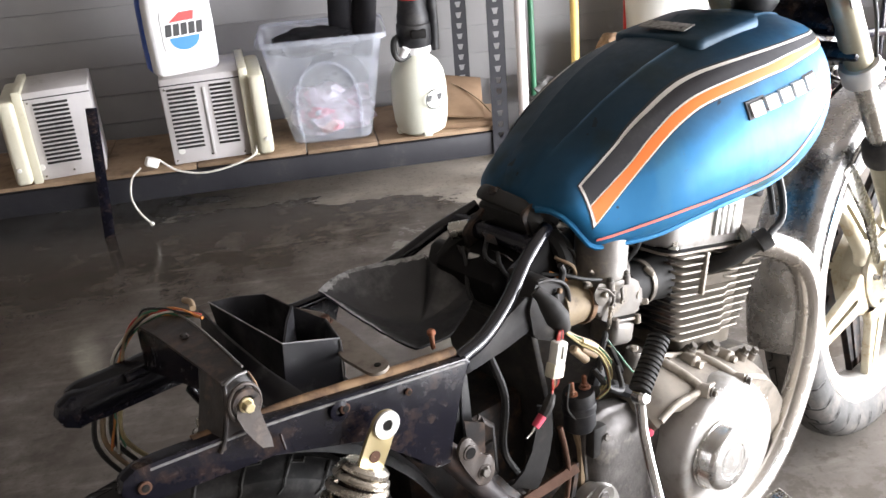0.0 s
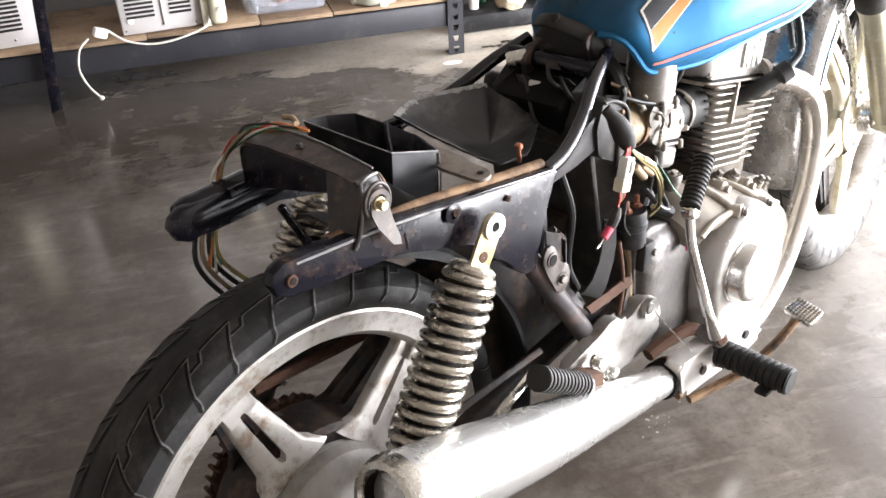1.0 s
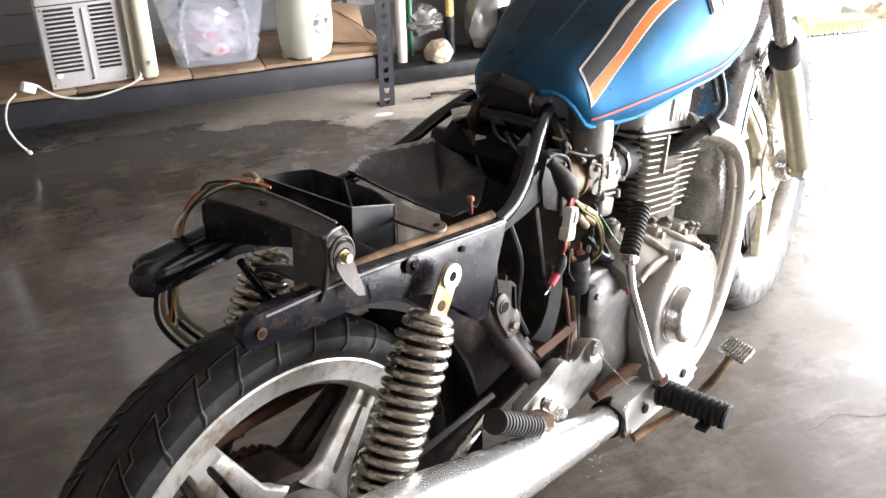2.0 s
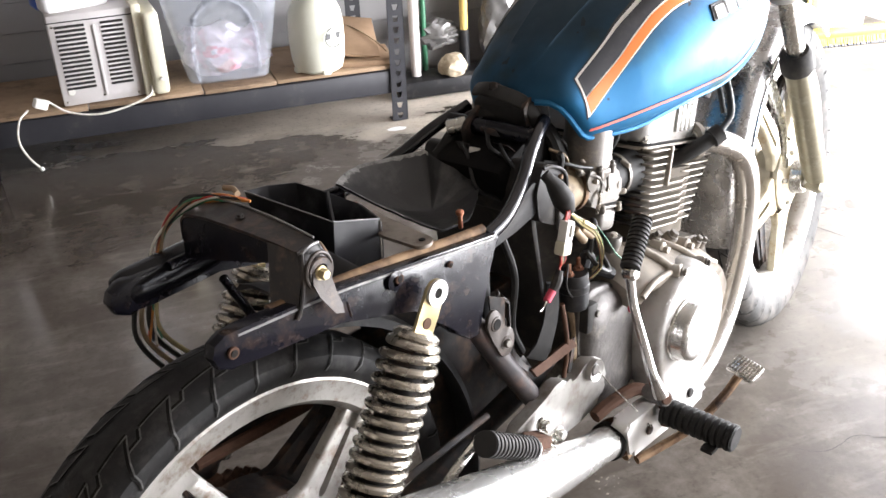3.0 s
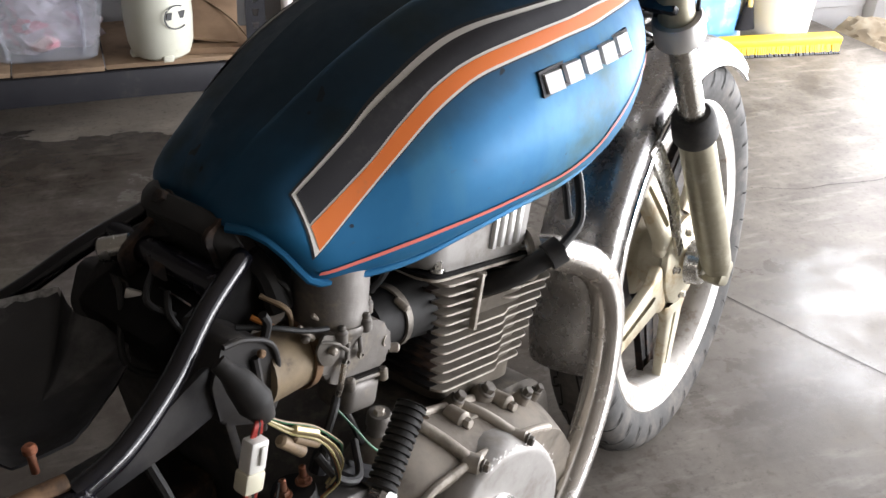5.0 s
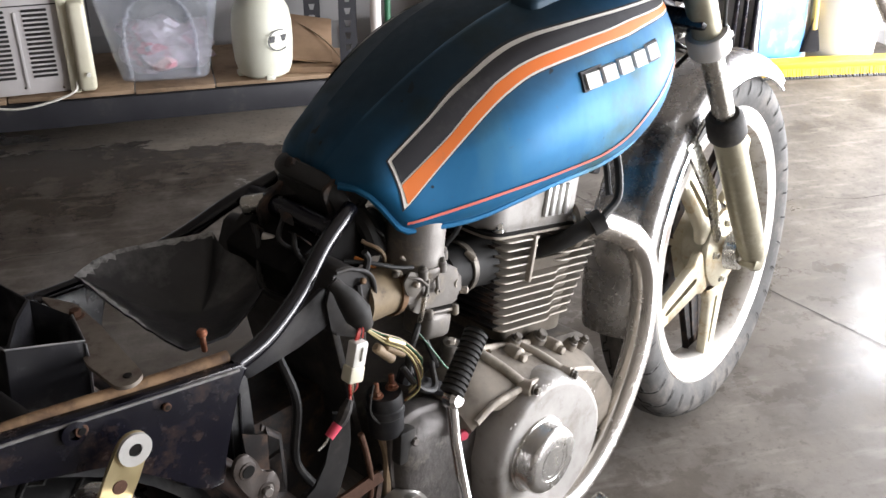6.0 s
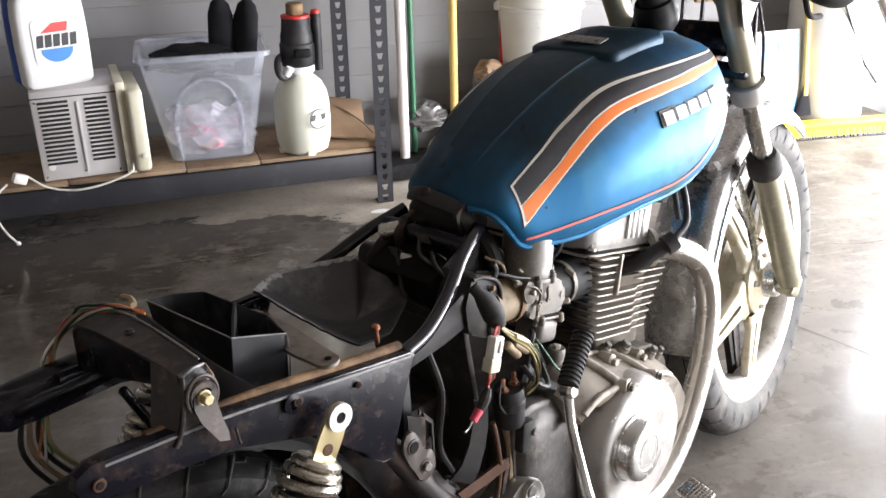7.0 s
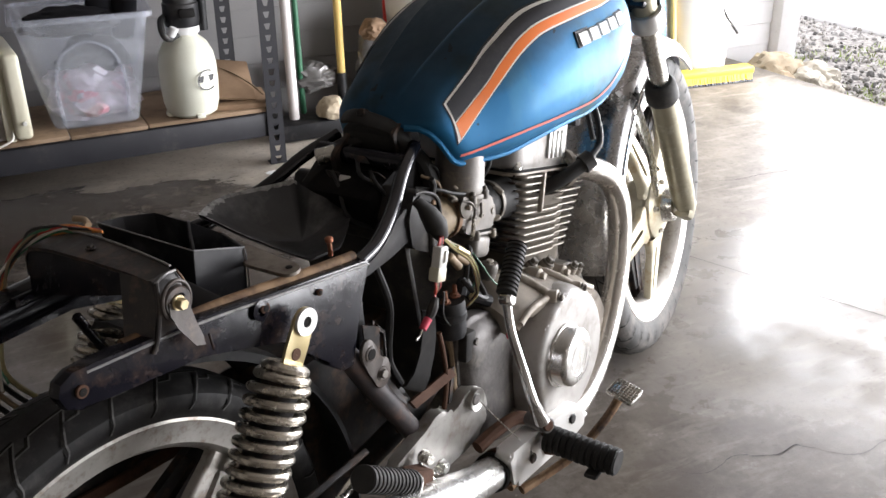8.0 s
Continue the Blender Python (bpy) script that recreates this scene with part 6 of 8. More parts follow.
part("cover_seam", slab_z(rounded([(-0.136, -0.116), (0.046, -0.116), (0.054, -0.06), (0.054, 0.06), (0.046, 0.116), (-0.136, 0.116)], 0.026), 0.1575, 0.1612, CYL), "dark_gap", engine)
for k in range(4):
    part("cover_rib", box((0.007, 0.01, 0.042), tuple(cyl((-0.035 + k * 0.014, -0.112, 0.195))), (0, TILT_F, 0), 0.002), "polished_alloy", cover)
for x, y in ((-0.115, -0.10), (0.03, -0.10), (-0.115, 0.1), (0.03, 0.1)):
    part("cover_bolt", hexbolt(cyl((x, y * 1.06, 0.163)), cyl((x, y * 1.06, 0.174)), 0.006), "dull_chrome", cover)
part("plug_cap", tube([(0.812, -0.075, 0.556), (0.832, -0.118, 0.578), (0.868, -0.148, 0.602)], [0.0125, 0.012, 0.0115], 14), "rubber", engine, "black rubber spark plug cap")
part("plug_collar", lathe([(0.006, 0), (0.0155, 0), (0.0155, 0.018), (0.006, 0.018)], along_axis((0.862, -0.145, 0.599), (0.885, -0.158, 0.612)), 18), "rubber", engine)
part("plug_lead", tube([(0.878, -0.152, 0.608), (0.915, -0.15, 0.63), (0.935, -0.12, 0.69), (0.90, -0.09, 0.72)], 0.0055, 10), "wire_black", bike)
part("plug_lead", tube([(0.90, -0.145, 0.63), (0.915, -0.12, 0.68), (0.9, -0.08, 0.715)], 0.0045, 10), "wire_black", bike)
part("cam_cover_front", box((0.02, 0.05, 0.03), (0.93, -0.08, 0.655), (0, 20, 0), 0.004), "black_paint", bike)

# right-hand crankcase cover with its round cap
CASE = [(v.x, v.y) for v in smooth_line([(x, z, 0) for x, z in ((0.624, 0.365), (0.644, 0.408), (0.684, 0.440), (0.738, 0.447), (0.798, 0.414), (0.836, 0.350), (0.830, 0.288), (0.785, 0.240), (0.72, 0.222), (0.66, 0.240), (0.628, 0.300), (0.624, 0.365))], 4)[:-1]]
case = part("clutch_cover", rings([[(0.728 + (x - 0.728) * k, y, 0.340 + (z - 0.340) * k) for x, z in CASE] for y, k in ((-0.12, 1.03), (-0.165, 1.02), (-0.180, 1.005), (-0.189, 0.982), (-0.194, 0.95), (-0.196, 0.915), (-0.1965, 0.88), (-0.1965, 0.3))]), "case_alloy", engine, "dull alloy clutch cover with worn edge")
random.seed(77)
flakes = bmesh.new()
ring_a = [Vector((0.728 + (x - 0.728) * 0.965, -0.1926, 0.340 + (z - 0.340) * 0.965)) for x, z in CASE]
for k in range(150):
    t = random.uniform(0.20, 0.42) if k % 5 else random.uniform(0.05, 0.55)
    i = int(t * len(ring_a))
    f = t * len(ring_a) - i
    base = ring_a[i % len(ring_a)].lerp(ring_a[(i + 1) % len(ring_a)], f)
    out = Vector((base.x - 0.728, 0, base.z - 0.340)).normalized()
    along = Vector((out.z, 0, -out.x))
    c = base + out * random.gauss(-0.0045, 0.0042)
    c.y = -0.194 + 0.62 * max(0.0, (c - base).dot(out)) + 0.10 * min(0.0, (c - base).dot(out)) - 0.0006
    pts = []
    n = random.randint(4, 6)
    for j in range(n):
        a2 = 2 * math.pi * j / n + random.uniform(-0.4, 0.4)
        rr = random.uniform(0.0005, 0.0016)
        q = c + along * rr * 1.6 * math.cos(a2) + out * rr * math.sin(a2)
        q.y = c.y + 0.4 * rr * math.sin(a2)
        pts.append(flakes.verts.new(q))
    flakes.faces.new(pts)
flake_ob = part("paint_flakes", flakes, "flake_white", case, "white flaking lacquer along the cover's edge")
flake_ob["kind"] = "stuff"
part("cover_flange", plate([(0.728 + (x - 0.728) * 1.10, 0.340 + (z - 0.340) * 1.10) for x, z in CASE], -0.142, -0.122, 0.003), "cast_alloy", engine)
for k in range(9):
    a = 2 * math.pi * (k + 0.3) / 9
    x, z = 0.730 + 0.122 * math.cos(a), 0.338 + 0.124 * math.sin(a)
    part("case_bolt", hexbolt((x, -0.142, z), (x, -0.152, z), 0.006), "cast_alloy", engine)
    part("bolt_boss", rod((x, -0.12, z), (x, -0.144, z), 0.0105), "cast_alloy", engine)
cap = part("round_cap", lathe([(0.0005, 0.0268), (0.026, 0.0268), (0.027, 0.0275), (0.036, 0.0275), (0.0405, 0.0268), (0.0445, 0.0245), (0.0468, 0.020), (0.0475, 0.005), (0.048, 0.0042), (0.0515, 0.0036), (0.0525, 0.002), (0.0525, -0.01), (0.0005, -0.01)], pose(0.699, -0.196, 0.351, 90, 0, 0), 48, shut=False), "cap_alloy", engine, "polished round alloy cap")
part("cap_mark", lathe([(0.020, 0.0262), (0.022, 0.0262), (0.022, 0.0271), (0.020, 0.0271)], pose(0.699, -0.196, 0.351, 90, 0, 0), 36), "cap_alloy", cap, "worn embossed ring")
GEAR = rounded([(0.512, 0.452), (0.545, 0.466), (0.60, 0.452), (0.648, 0.42), (0.668, 0.34), (0.655, 0.272), (0.606, 0.252), (0.548, 0.270), (0.522, 0.308), (0.508, 0.385)], 0.030, 5)
gear_cover = part("gear_housing", rings([[(0.588 + (x - 0.588) * k, y, 0.358 + (z - 0.358) * k) for x, z in GEAR] for y, k in ((-0.112, 1.05), (-0.130, 1.05), (-0.1325, 1.035), (-0.1335, 0.985), (-0.137, 0.965), (-0.143, 0.92), (-0.148, 0.84), (-0.151, 0.70), (-0.1525, 0.5), (-0.153, 0.2))]), "gear_alloy", engine, "grimy bulged gearbox cover", smooth=50)
part("housing_rib", tube([(0.527, -0.140, 0.435), (0.533, -0.146, 0.40), (0.537, -0.148, 0.345), (0.550, -0.143, 0.292)], 0.0036, 8), "gear_alloy", gear_cover)
for x, z in ((0.533, 0.441), (0.516, 0.352), (0.527, 0.300), (0.612, 0.262)):
    part("bolt_boss", lathe([(0.0005, 0.010), (0.0072, 0.010), (0.0092, 0.006), (0.0105, -0.012), (0.0005, -0.012)], pose(x, -0.136, z, 90, 0, 0), 18, shut=False), "gear_alloy", gear_cover)
    part("case_bolt", hexbolt((x, -0.145, z), (x, -0.151, z), 0.0052), "carb_alloy", gear_cover)
# sloping shoulder between the cylinders and the clutch cover, dusty, with two raised ribs and their bolts
SHX = [0.596, 0.63, 0.672, 0.74, 0.80, 0.838, 0.872, 0.900]
SH_IN = [0.470, 0.492, 0.484, 0.458, 0.436, 0.420, 0.404, 0.372]
SH_OUT = [0.436, 0.448, 0.448, 0.438, 0.418, 0.398, 0.372, 0.330]


def shoulder(x, u):
    """A point of the shoulder: u runs from the cylinder base at 0 to the cover's rim at 1."""
    return Vector((x, -0.105 - 0.075 * u + 0.10 * max(0.0, x - 0.80) * u, curve(SHX, SH_IN, x) * (1 - u) + curve(SHX, SH_OUT, x) * u + 0.007 * math.sin(math.pi * u)))


rows = [[shoulder(x, u) for u in np.linspace(0, 1, 9)] for x in np.linspace(SHX[0], SHX[-1], 30)]
part("case_shoulder", rings([[*row, row[-1] + Vector((0, 0.012, -0.014 - 0.5 * min(0.15, max(0.0, row[0].x - 0.64)))), row[0] + Vector((0, 0.03, -0.03 - 0.5 * min(0.14, max(0.0, row[0].x - 0.64))))] for row in rows]), "tan_dust", engine, "dust-caked shoulder of the crankcase", smooth=50)
for x0, x1, r in ((0.664, 0.694, 0.0068), (0.744, 0.772, 0.0058)):
    line = [shoulder(x0 + (x1 - x0) * u, u) + Vector((0, 0, 0.003)) for u in (0.12, 0.4, 0.7, 1.0)]
    part("case_rib", tube([tuple(p) for p in line], r, 12), "cast_alloy", engine, "raised casting rib")
    end = line[-1]
    part("rib_boss", lathe(disc_profile(r * 1.5, -0.012, 0.010, 0.003), along_axis(tuple(end), tuple(end + Vector((0.004, -0.01, -0.001)))), 18, shut=False), "cast_alloy", engine)
    part("rib_bolt", hexbolt(tuple(end + Vector((0.003, -0.010, 0))), tuple(end + Vector((0.005, -0.017, -0.001))), 0.0055), "grime_alloy", engine)
part("rim_rib", tube([tuple(shoulder(x, 0.97) + Vector((0, 0, 0.001))) for x in np.linspace(0.605, 0.84, 9)], 0.0048, 10), "cast_alloy", engine, "flange along the cover's rim")
part("base_rib", tube([tuple(shoulder(x, 0.10) + Vector((0, 0, 0.001))) for x in np.linspace(0.66, 0.88, 9)], 0.005, 10), "cast_alloy", engine)
for x, u, r in ((0.790, 0.12, 0.014), (0.836, 0.42, 0.0105), (0.868, 0.35, 0.009), (0.742, 0.10, 0.011)):
    p = shoulder(x, u)
    part("boss", lathe([(0.0005, 0.016), (r * 0.62, 0.016), (r * 0.8, 0.013), (r, 0.0), (r * 1.1, -0.012), (0.0005, -0.012)], Matrix.Translation(p) @ pose(0, 0, 0, 28, 14, 0), 20, shut=False), "tan_dust", engine, "dusty casting boss")
    part("stud", hexbolt(tuple(p + Vector((0.002, -0.007, 0.012))), tuple(p + Vector((0.004, -0.012, 0.020))), r * 0.55), "grime_alloy", engine)
for k in range(26):
    random.seed(500 + k)
    p = shoulder(random.uniform(0.66, 0.86), random.uniform(0.0, 0.2))
    part("dirt_clod", crumb(p, random.uniform(0.0015, 0.004), k), "tan_rust" if k % 3 else "tan_dust", engine)
part("red_cap", lathe(disc_profile(0.006, 0, 0.008, 0.001), along_axis((0.592, -0.166, 0.428), (0.588, -0.176, 0.43)), 12, shut=False), "pink_rubber", engine)

# -- carburettors --
for s in (1, -1):
    def q(x, y, z):
        return (x, s * y, z)

    c = part("carburettor", plate(rounded([(0.566, 0.588), (0.564, 0.622), (0.580, 0.634), (0.632, 0.622), (0.652, 0.606), (0.652, 0.572), (0.630, 0.566), (0.585, 0.574)], 0.008), min(s * -0.112, s * -0.055), max(s * -0.112, s * -0.055), 0.006), "carb_alloy", bike, "grimy alloy carburettor")
    part("dome", lathe([(0.0005, 0.082), (0.022, 0.081), (0.031, 0.074), (0.0345, 0.062), (0.0350, 0.010), (0.0362, 0.006), (0.0362, 0.0), (0.0005, 0.0)], pose(0.602, s * -0.084, 0.632, 0, 9, 0), 36, shut=False), "carb_alloy", c, "dull alloy vacuum dome")
    part("dome_flange", lathe([(0.0005, 0), (0.0375, 0), (0.0385, 0.002), (0.0385, 0.006), (0.0375, 0.008), (0.0005, 0.008)], pose(0.6005, s * -0.084, 0.624, 0, 9, 0), 34, shut=False), "carb_alloy", c)
    part("funnel", lathe([(0.0005, 0.0), (0.0345, 0.0), (0.032, -0.008), (0.025, -0.022), (0.021, -0.036), (0.0005, -0.036)], pose(0.600, s * -0.086, 0.626, 0, 9, 0), 30, shut=False), "carb_alloy", c)
    for a in (200, 245, 290, 335):
        px, py = 0.600 + 0.0375 * math.cos(radians(a)), -0.084 + 0.0375 * math.sin(radians(a))
        part("dome_ear", rod(q(px, py, 0.622), q(px + 0.001, py, 0.636), 0.006), "carb_alloy", c)
        part("dome_screw", rod(q(px + 0.001, py, 0.634), q(px + 0.0015, py, 0.640), 0.004), "grime_alloy", c)
    bowl = part("float_bowl", box((0.044, 0.046, 0.036), q(0.612, -0.092, 0.548), (0, 14, 0), 0.009, segments=3), "carb_alloy", c, "alloy float bowl")
    part("bowl_rim", box((0.052, 0.052, 0.005), q(0.615, -0.092, 0.568), (0, 14, 0), 0.002), "carb_alloy", c)
    part("bowl_seam", box((0.0505, 0.0505, 0.002), q(0.616, -0.092, 0.5715), (0, 14, 0)), "dark_gap", c)
    for dx, dy in ((-0.021, -0.117), (0.021, -0.117), (0.024, -0.08)):
        part("bowl_lug", rod(q(0.614 + dx, dy, 0.560 - dx * 0.25), q(0.614 + dx, dy, 0.574 - dx * 0.25), 0.0048), "carb_alloy", c)
    part("drain_plug", hexbolt(q(0.607, -0.092, 0.532), q(0.6055, -0.092, 0.524), 0.006), "gold_zinc", c)
    part("spout_base", rod(q(0.640, -0.070, 0.592), q(0.645, -0.100, 0.5915), 0.0115), "carb_alloy", c)
    part("port", lathe([(0.0042, 0.004), (0.0058, 0.004), (0.0064, 0.002), (0.0064, -0.012), (0.0100, -0.016), (0.0042, -0.016)], along_axis(q(0.6452, -0.108, 0.5912), q(0.652, -0.128, 0.590)), 22), "cast_alloy", c, "open brass-coloured spout")
    part("port_bore", lathe(disc_profile(0.0044, 0, 0.0008, 0.0002), along_axis(q(0.6455, -0.109, 0.5912), q(0.652, -0.128, 0.590)), 16, shut=False), "dark_gap", c)
    idle = part("idle_screw", rod(q(0.648, -0.098, 0.576), q(0.664, -0.112, 0.574), 0.0048), "cast_alloy", c)
    part("idle_spring", lathe([(0.003, 0), (0.0058, 0.001), (0.0058, 0.002), (0.0045, 0.003), (0.0058, 0.004), (0.0058, 0.005), (0.0045, 0.006), (0.0058, 0.007), (0.0058, 0.008), (0.003, 0.009)], along_axis(q(0.650, -0.100, 0.5758), q(0.664, -0.112, 0.574)), 14, shut=False), "dull_chrome", idle)
    for (xa, za), (xb, zb) in (((0.593, 0.620), (0.590, 0.602)), ((0.607, 0.618), (0.608, 0.600))):
        part("hanging_screw", rod(q(xa, -0.117, za), q(xb, -0.117, zb), 0.0022), "carb_alloy", c)
        part("screw_eye", lathe([(0.0014, -0.002), (0.0040, -0.002), (0.0040, 0.002), (0.0014, 0.002)], pose(xb, s * -0.117, zb - 0.002, 90, 0, 0), 14), "carb_alloy", c)
    part("vent_ring", lathe([(0.0042, -0.003), (0.0068, -0.003), (0.0068, 0.004), (0.0042, 0.004)], along_axis(q(0.564, -0.101, 0.598), q(0.562, -0.12, 0.602)), 18), "cast_alloy", c, "open vent ring")
    part("vent_core", rod(q(0.566, -0.08, 0.598), q(0.5645, -0.100, 0.598), 0.0046), "dark_gap", c)
    part("link_plate", plate(rounded([(0.556, 0.628), (0.566, 0.640), (0.580, 0.632), (0.584, 0.612), (0.572, 0.604), (0.560, 0.612)], 0.004), min(s * -0.117, s * -0.114), max(s * -0.117, s * -0.114), 0.0006), "grime_alloy", c, "throttle link plate")
    part("link_pin", rod(q(0.572, -0.112, 0.622), q(0.572, -0.124, 0.622), 0.0036), "cast_alloy", c)
    part("link_rod", tube([q(0.562, -0.116, 0.634), q(0.576, -0.121, 0.628), q(0.590, -0.119, 0.613)], 0.0018, 8), "grime_alloy", c)
    part("cable_stop", rod(q(0.552, -0.100, 0.648), q(0.562, -0.108, 0.634), 0.0028), "cast_alloy", c)
    part("cable_end", rod(q(0.571, -0.097, 0.650), q(0.582, -0.106, 0.638), 0.0026), "cast_alloy", c)
    part("intake_boot", tube([q(0.648, -0.078, 0.592), q(0.675, -0.076, 0.587), q(0.705, -0.074, 0.583), q(0.722, -0.073, 0.581)], [0.026, 0.030, 0.033, 0.036], 24), "rubber", bike, "black rubber intake boot")
    part("boot_clamp", lathe([(0.031, 0), (0.0335, 0), (0.0335, 0.008), (0.031, 0.008)], along_axis(q(0.678, -0.076, 0.5865), q(0.70, -0.0745, 0.5835)), 26), "grime_alloy", bike)
    part("clamp_screw", rod(q(0.681, -0.092, 0.612), q(0.684, -0.106, 0.604), 0.004), "cast_alloy", bike)
    part("air_boot", tube([q(0.575, -0.082, 0.605), q(0.556, -0.082, 0.608), q(0.538, -0.082, 0.611), q(0.515, -0.082, 0.614)], [0.027, 0.0285, 0.030, 0.031], 24), "boot_tan", bike, "tan stained air box boot")
    part("boot_clamp", lathe([(0.029, 0), (0.0318, 0), (0.0322, 0.003), (0.0318, 0.008), (0.029, 0.008)], along_axis(q(0.566, -0.082, 0.6065), q(0.545, -0.082, 0.610)), 28), "tan_rust", bike, "rusty band clamp")
    part("clamp_screw", rod(q(0.561, -0.098, 0.640), q(0.553, -0.108, 0.636), 0.0042), "grime_alloy", bike)
for name, line, r, mt in (
    ("choke_cable", [(0.50, -0.085, 0.668), (0.527, -0.10, 0.660), (0.552, -0.108, 0.648), (0.575, -0.112, 0.640)], 0.0026, "wire_black"),
    ("vacuum_hose", [(0.585, -0.105, 0.556), (0.566, -0.122, 0.562), (0.552, -0.126, 0.545), (0.548, -0.124, 0.515)], 0.0042, "rubber"),
    ("drain_hose", [(0.606, -0.094, 0.524), (0.612, -0.10, 0.50), (0.618, -0.105, 0.475)], 0.0036, "wire_black"),
    ("throttle_cable", [(0.655, -0.085, 0.630), (0.668, -0.095, 0.655), (0.675, -0.09, 0.70)], 0.0035, "wire_black"),
    ("green_wire", [(0.572, -0.118, 0.560), (0.584, -0.128, 0.535), (0.598, -0.135, 0.508), (0.612, -0.140, 0.490)], 0.0012, "wire_green"),
    ("return_spring", [(0.586, -0.118, 0.600), (0.578, -0.121, 0.585), (0.576, -0.118, 0.572)], 0.003, "spring_steel"),
):
    part(name, tube(line, r, 8), mt, bike)
part("fuel_tap", tube([(0.60, -0.06, 0.69), (0.625, -0.075, 0.675), (0.63, -0.1, 0.655)], 0.01, 10), "cast_alloy", bike)
breather = part("breather", lathe([(0.0005, 0.0), (0.013, 0.0), (0.013, 0.014), (0.0105, 0.018), (0.0105, 0.030), (0.0125, 0.033), (0.0125, 0.044), (0.011, 0.047), (0.006, 0.047), (0.006, 0.042), (0.0005, 0.042)], pose(0.632, -0.104, 0.466, 8, 4, 0), 22, shut=False), "carb_alloy", bike, "dusty oil pressure sender")
part("sender_nut", hexbolt((0.6335, -0.1105, 0.510), (0.634, -0.1115, 0.518), 0.0055), "cast_alloy", breather)
part("overflow_hose", tube([(0.60, -0.11, 0.50), (0.575, -0.14, 0.49), (0.55, -0.14, 0.505), (0.54, -0.125, 0.53)], 0.004, 8), "wire_black", bike)

# -- air box, battery tray, electrics between the frame tubes --
air_box = part("air_box", plate(rounded([(0.462, 0.600), (0.458, 0.640), (0.474, 0.676), (0.492, 0.672), (0.518, 0.652), (0.524, 0.640), (0.524, 0.588), (0.50, 0.580)], 0.006), -0.104, 0.10, 0.004), "airbox_grey", bike, "dusty grey plastic air box")
part("lid_edge", tube([(0.472, -0.1055, 0.672), (0.494, -0.106, 0.668), (0.520, -0.1065, 0.648), (0.522, -0.1065, 0.60)], 0.0026, 8), "airbox_grey", air_box)
part("side_rib", tube([(0.500, -0.106, 0.648), (0.502, -0.1065, 0.61), (0.500, -0.106, 0.575)], 0.004, 8), "airbox_grey", air_box)
part("lid_screw", rod((0.505, -0.106, 0.650), (0.505, -0.112, 0.651), 0.0035), "tan_rust", air_box)
part("lid_tab", tube([(0.517, -0.100, 0.656), (0.521, -0.100, 0.668), (0.517, -0.100, 0.678)], 0.004, 8), "rubber", air_box)
part("filter_cover", plate(rounded([(0.352, 0.596), (0.352, 0.622), (0.405, 0.634), (0.46, 0.658), (0.475, 0.638), (0.462, 0.612), (0.42, 0.603), (0.375, 0.598)], 0.006), -0.100, -0.094, 0.002), "black_plastic", bike, "dusty black air filter cover")
side_plate = part("battery_side", plate(rounded([(0.30, 0.51), (0.312, 0.59), (0.345, 0.61), (0.352, 0.605), (0.352, 0.515), (0.335, 0.50)], 0.005), -0.106, -0.10, 0.0015), "grey_plastic", bike, "dusty grey battery cover")
for x in (0.322, 0.334):
    part("rib", tube([(x, -0.107, 0.515), (x + 0.006, -0.107, 0.59)], 0.0016, 6), "black_plastic", side_plate)
part("back_panel", box((0.01, 0.19, 0.30), (0.50, 0.02, 0.50), (0, -8, 0), 0.003), "airbox_grey", bike, "black plastic partition")
part("bent_tab", tube([(0.352, -0.118, 0.548), (0.373, -0.118, 0.525), (0.371, -0.12, 0.462)], 0.0045, 6, flat=0.35, smooth=False), "rust_and_shade", bike, "bent steel tab")
part("loose_hose", tube([(0.40, -0.09, 0.60), (0.41, -0.1, 0.54), (0.40, -0.1, 0.47), (0.42, -0.1, 0.42)], 0.005, 8), "wire_black", bike)
part("battery_tray", box((0.20, 0.12, 0.21), (0.40, 0.03, 0.375), (0, 0, 0), 0.01), "rust_and_shade", bike)
part("tray_side", plate(rounded([(0.345, 0.485), (0.39, 0.49), (0.385, 0.43), (0.35, 0.425)], 0.006), -0.100, -0.095, 0.001), "rust_and_shade", bike, "bent rusty tray tab")
hanger = part("hanger_plate", plate(rounded([(0.299, 0.532), (0.306, 0.549), (0.318, 0.549), (0.328, 0.534), (0.333, 0.514), (0.346, 0.512), (0.352, 0.490), (0.343, 0.474), (0.326, 0.474), (0.318, 0.490), (0.308, 0.508)], 0.006), -0.143, -0.138, 0.0016), "hanger_steel", bike, "pierced grimy steel hanger plate")
part("hanger_hole", lathe(disc_profile(0.0072, 0, 0.002, 0.0005), pose(0.316, -0.1435, 0.529, 90, 0, 0), 18, shut=False), "dark_gap", hanger)
part("hole_rim", lathe([(0.0070, 0), (0.0100, 0), (0.0095, 0.0015), (0.0070, 0.0020)], pose(0.316, -0.1428, 0.529, 90, 0, 0), 22), "hanger_steel", hanger)
part("hanger_bolt", hexbolt((0.334, -0.142, 0.493), (0.333, -0.149, 0.494), 0.0058), "carb_alloy", hanger, "grey hexagon bolt")
part("washer", lathe([(0.003, 0), (0.0098, 0), (0.0098, 0.0012), (0.003, 0.0012)], pose(0.334, -0.1425, 0.493, 90, 0, 0), 22), "hanger_steel", hanger)
part("hanger_tab", slab_rows([[(0.326, -0.126, 0.558), (0.327, -0.126, 0.508)], [(0.352, -0.129, 0.545), (0.348, -0.129, 0.490)], [(0.358, -0.118, 0.546), (0.354, -0.118, 0.492)]], (0, 0.0022, 0)), "rust_and_shade", bike, "bent rusty sheet tab", smooth=20)
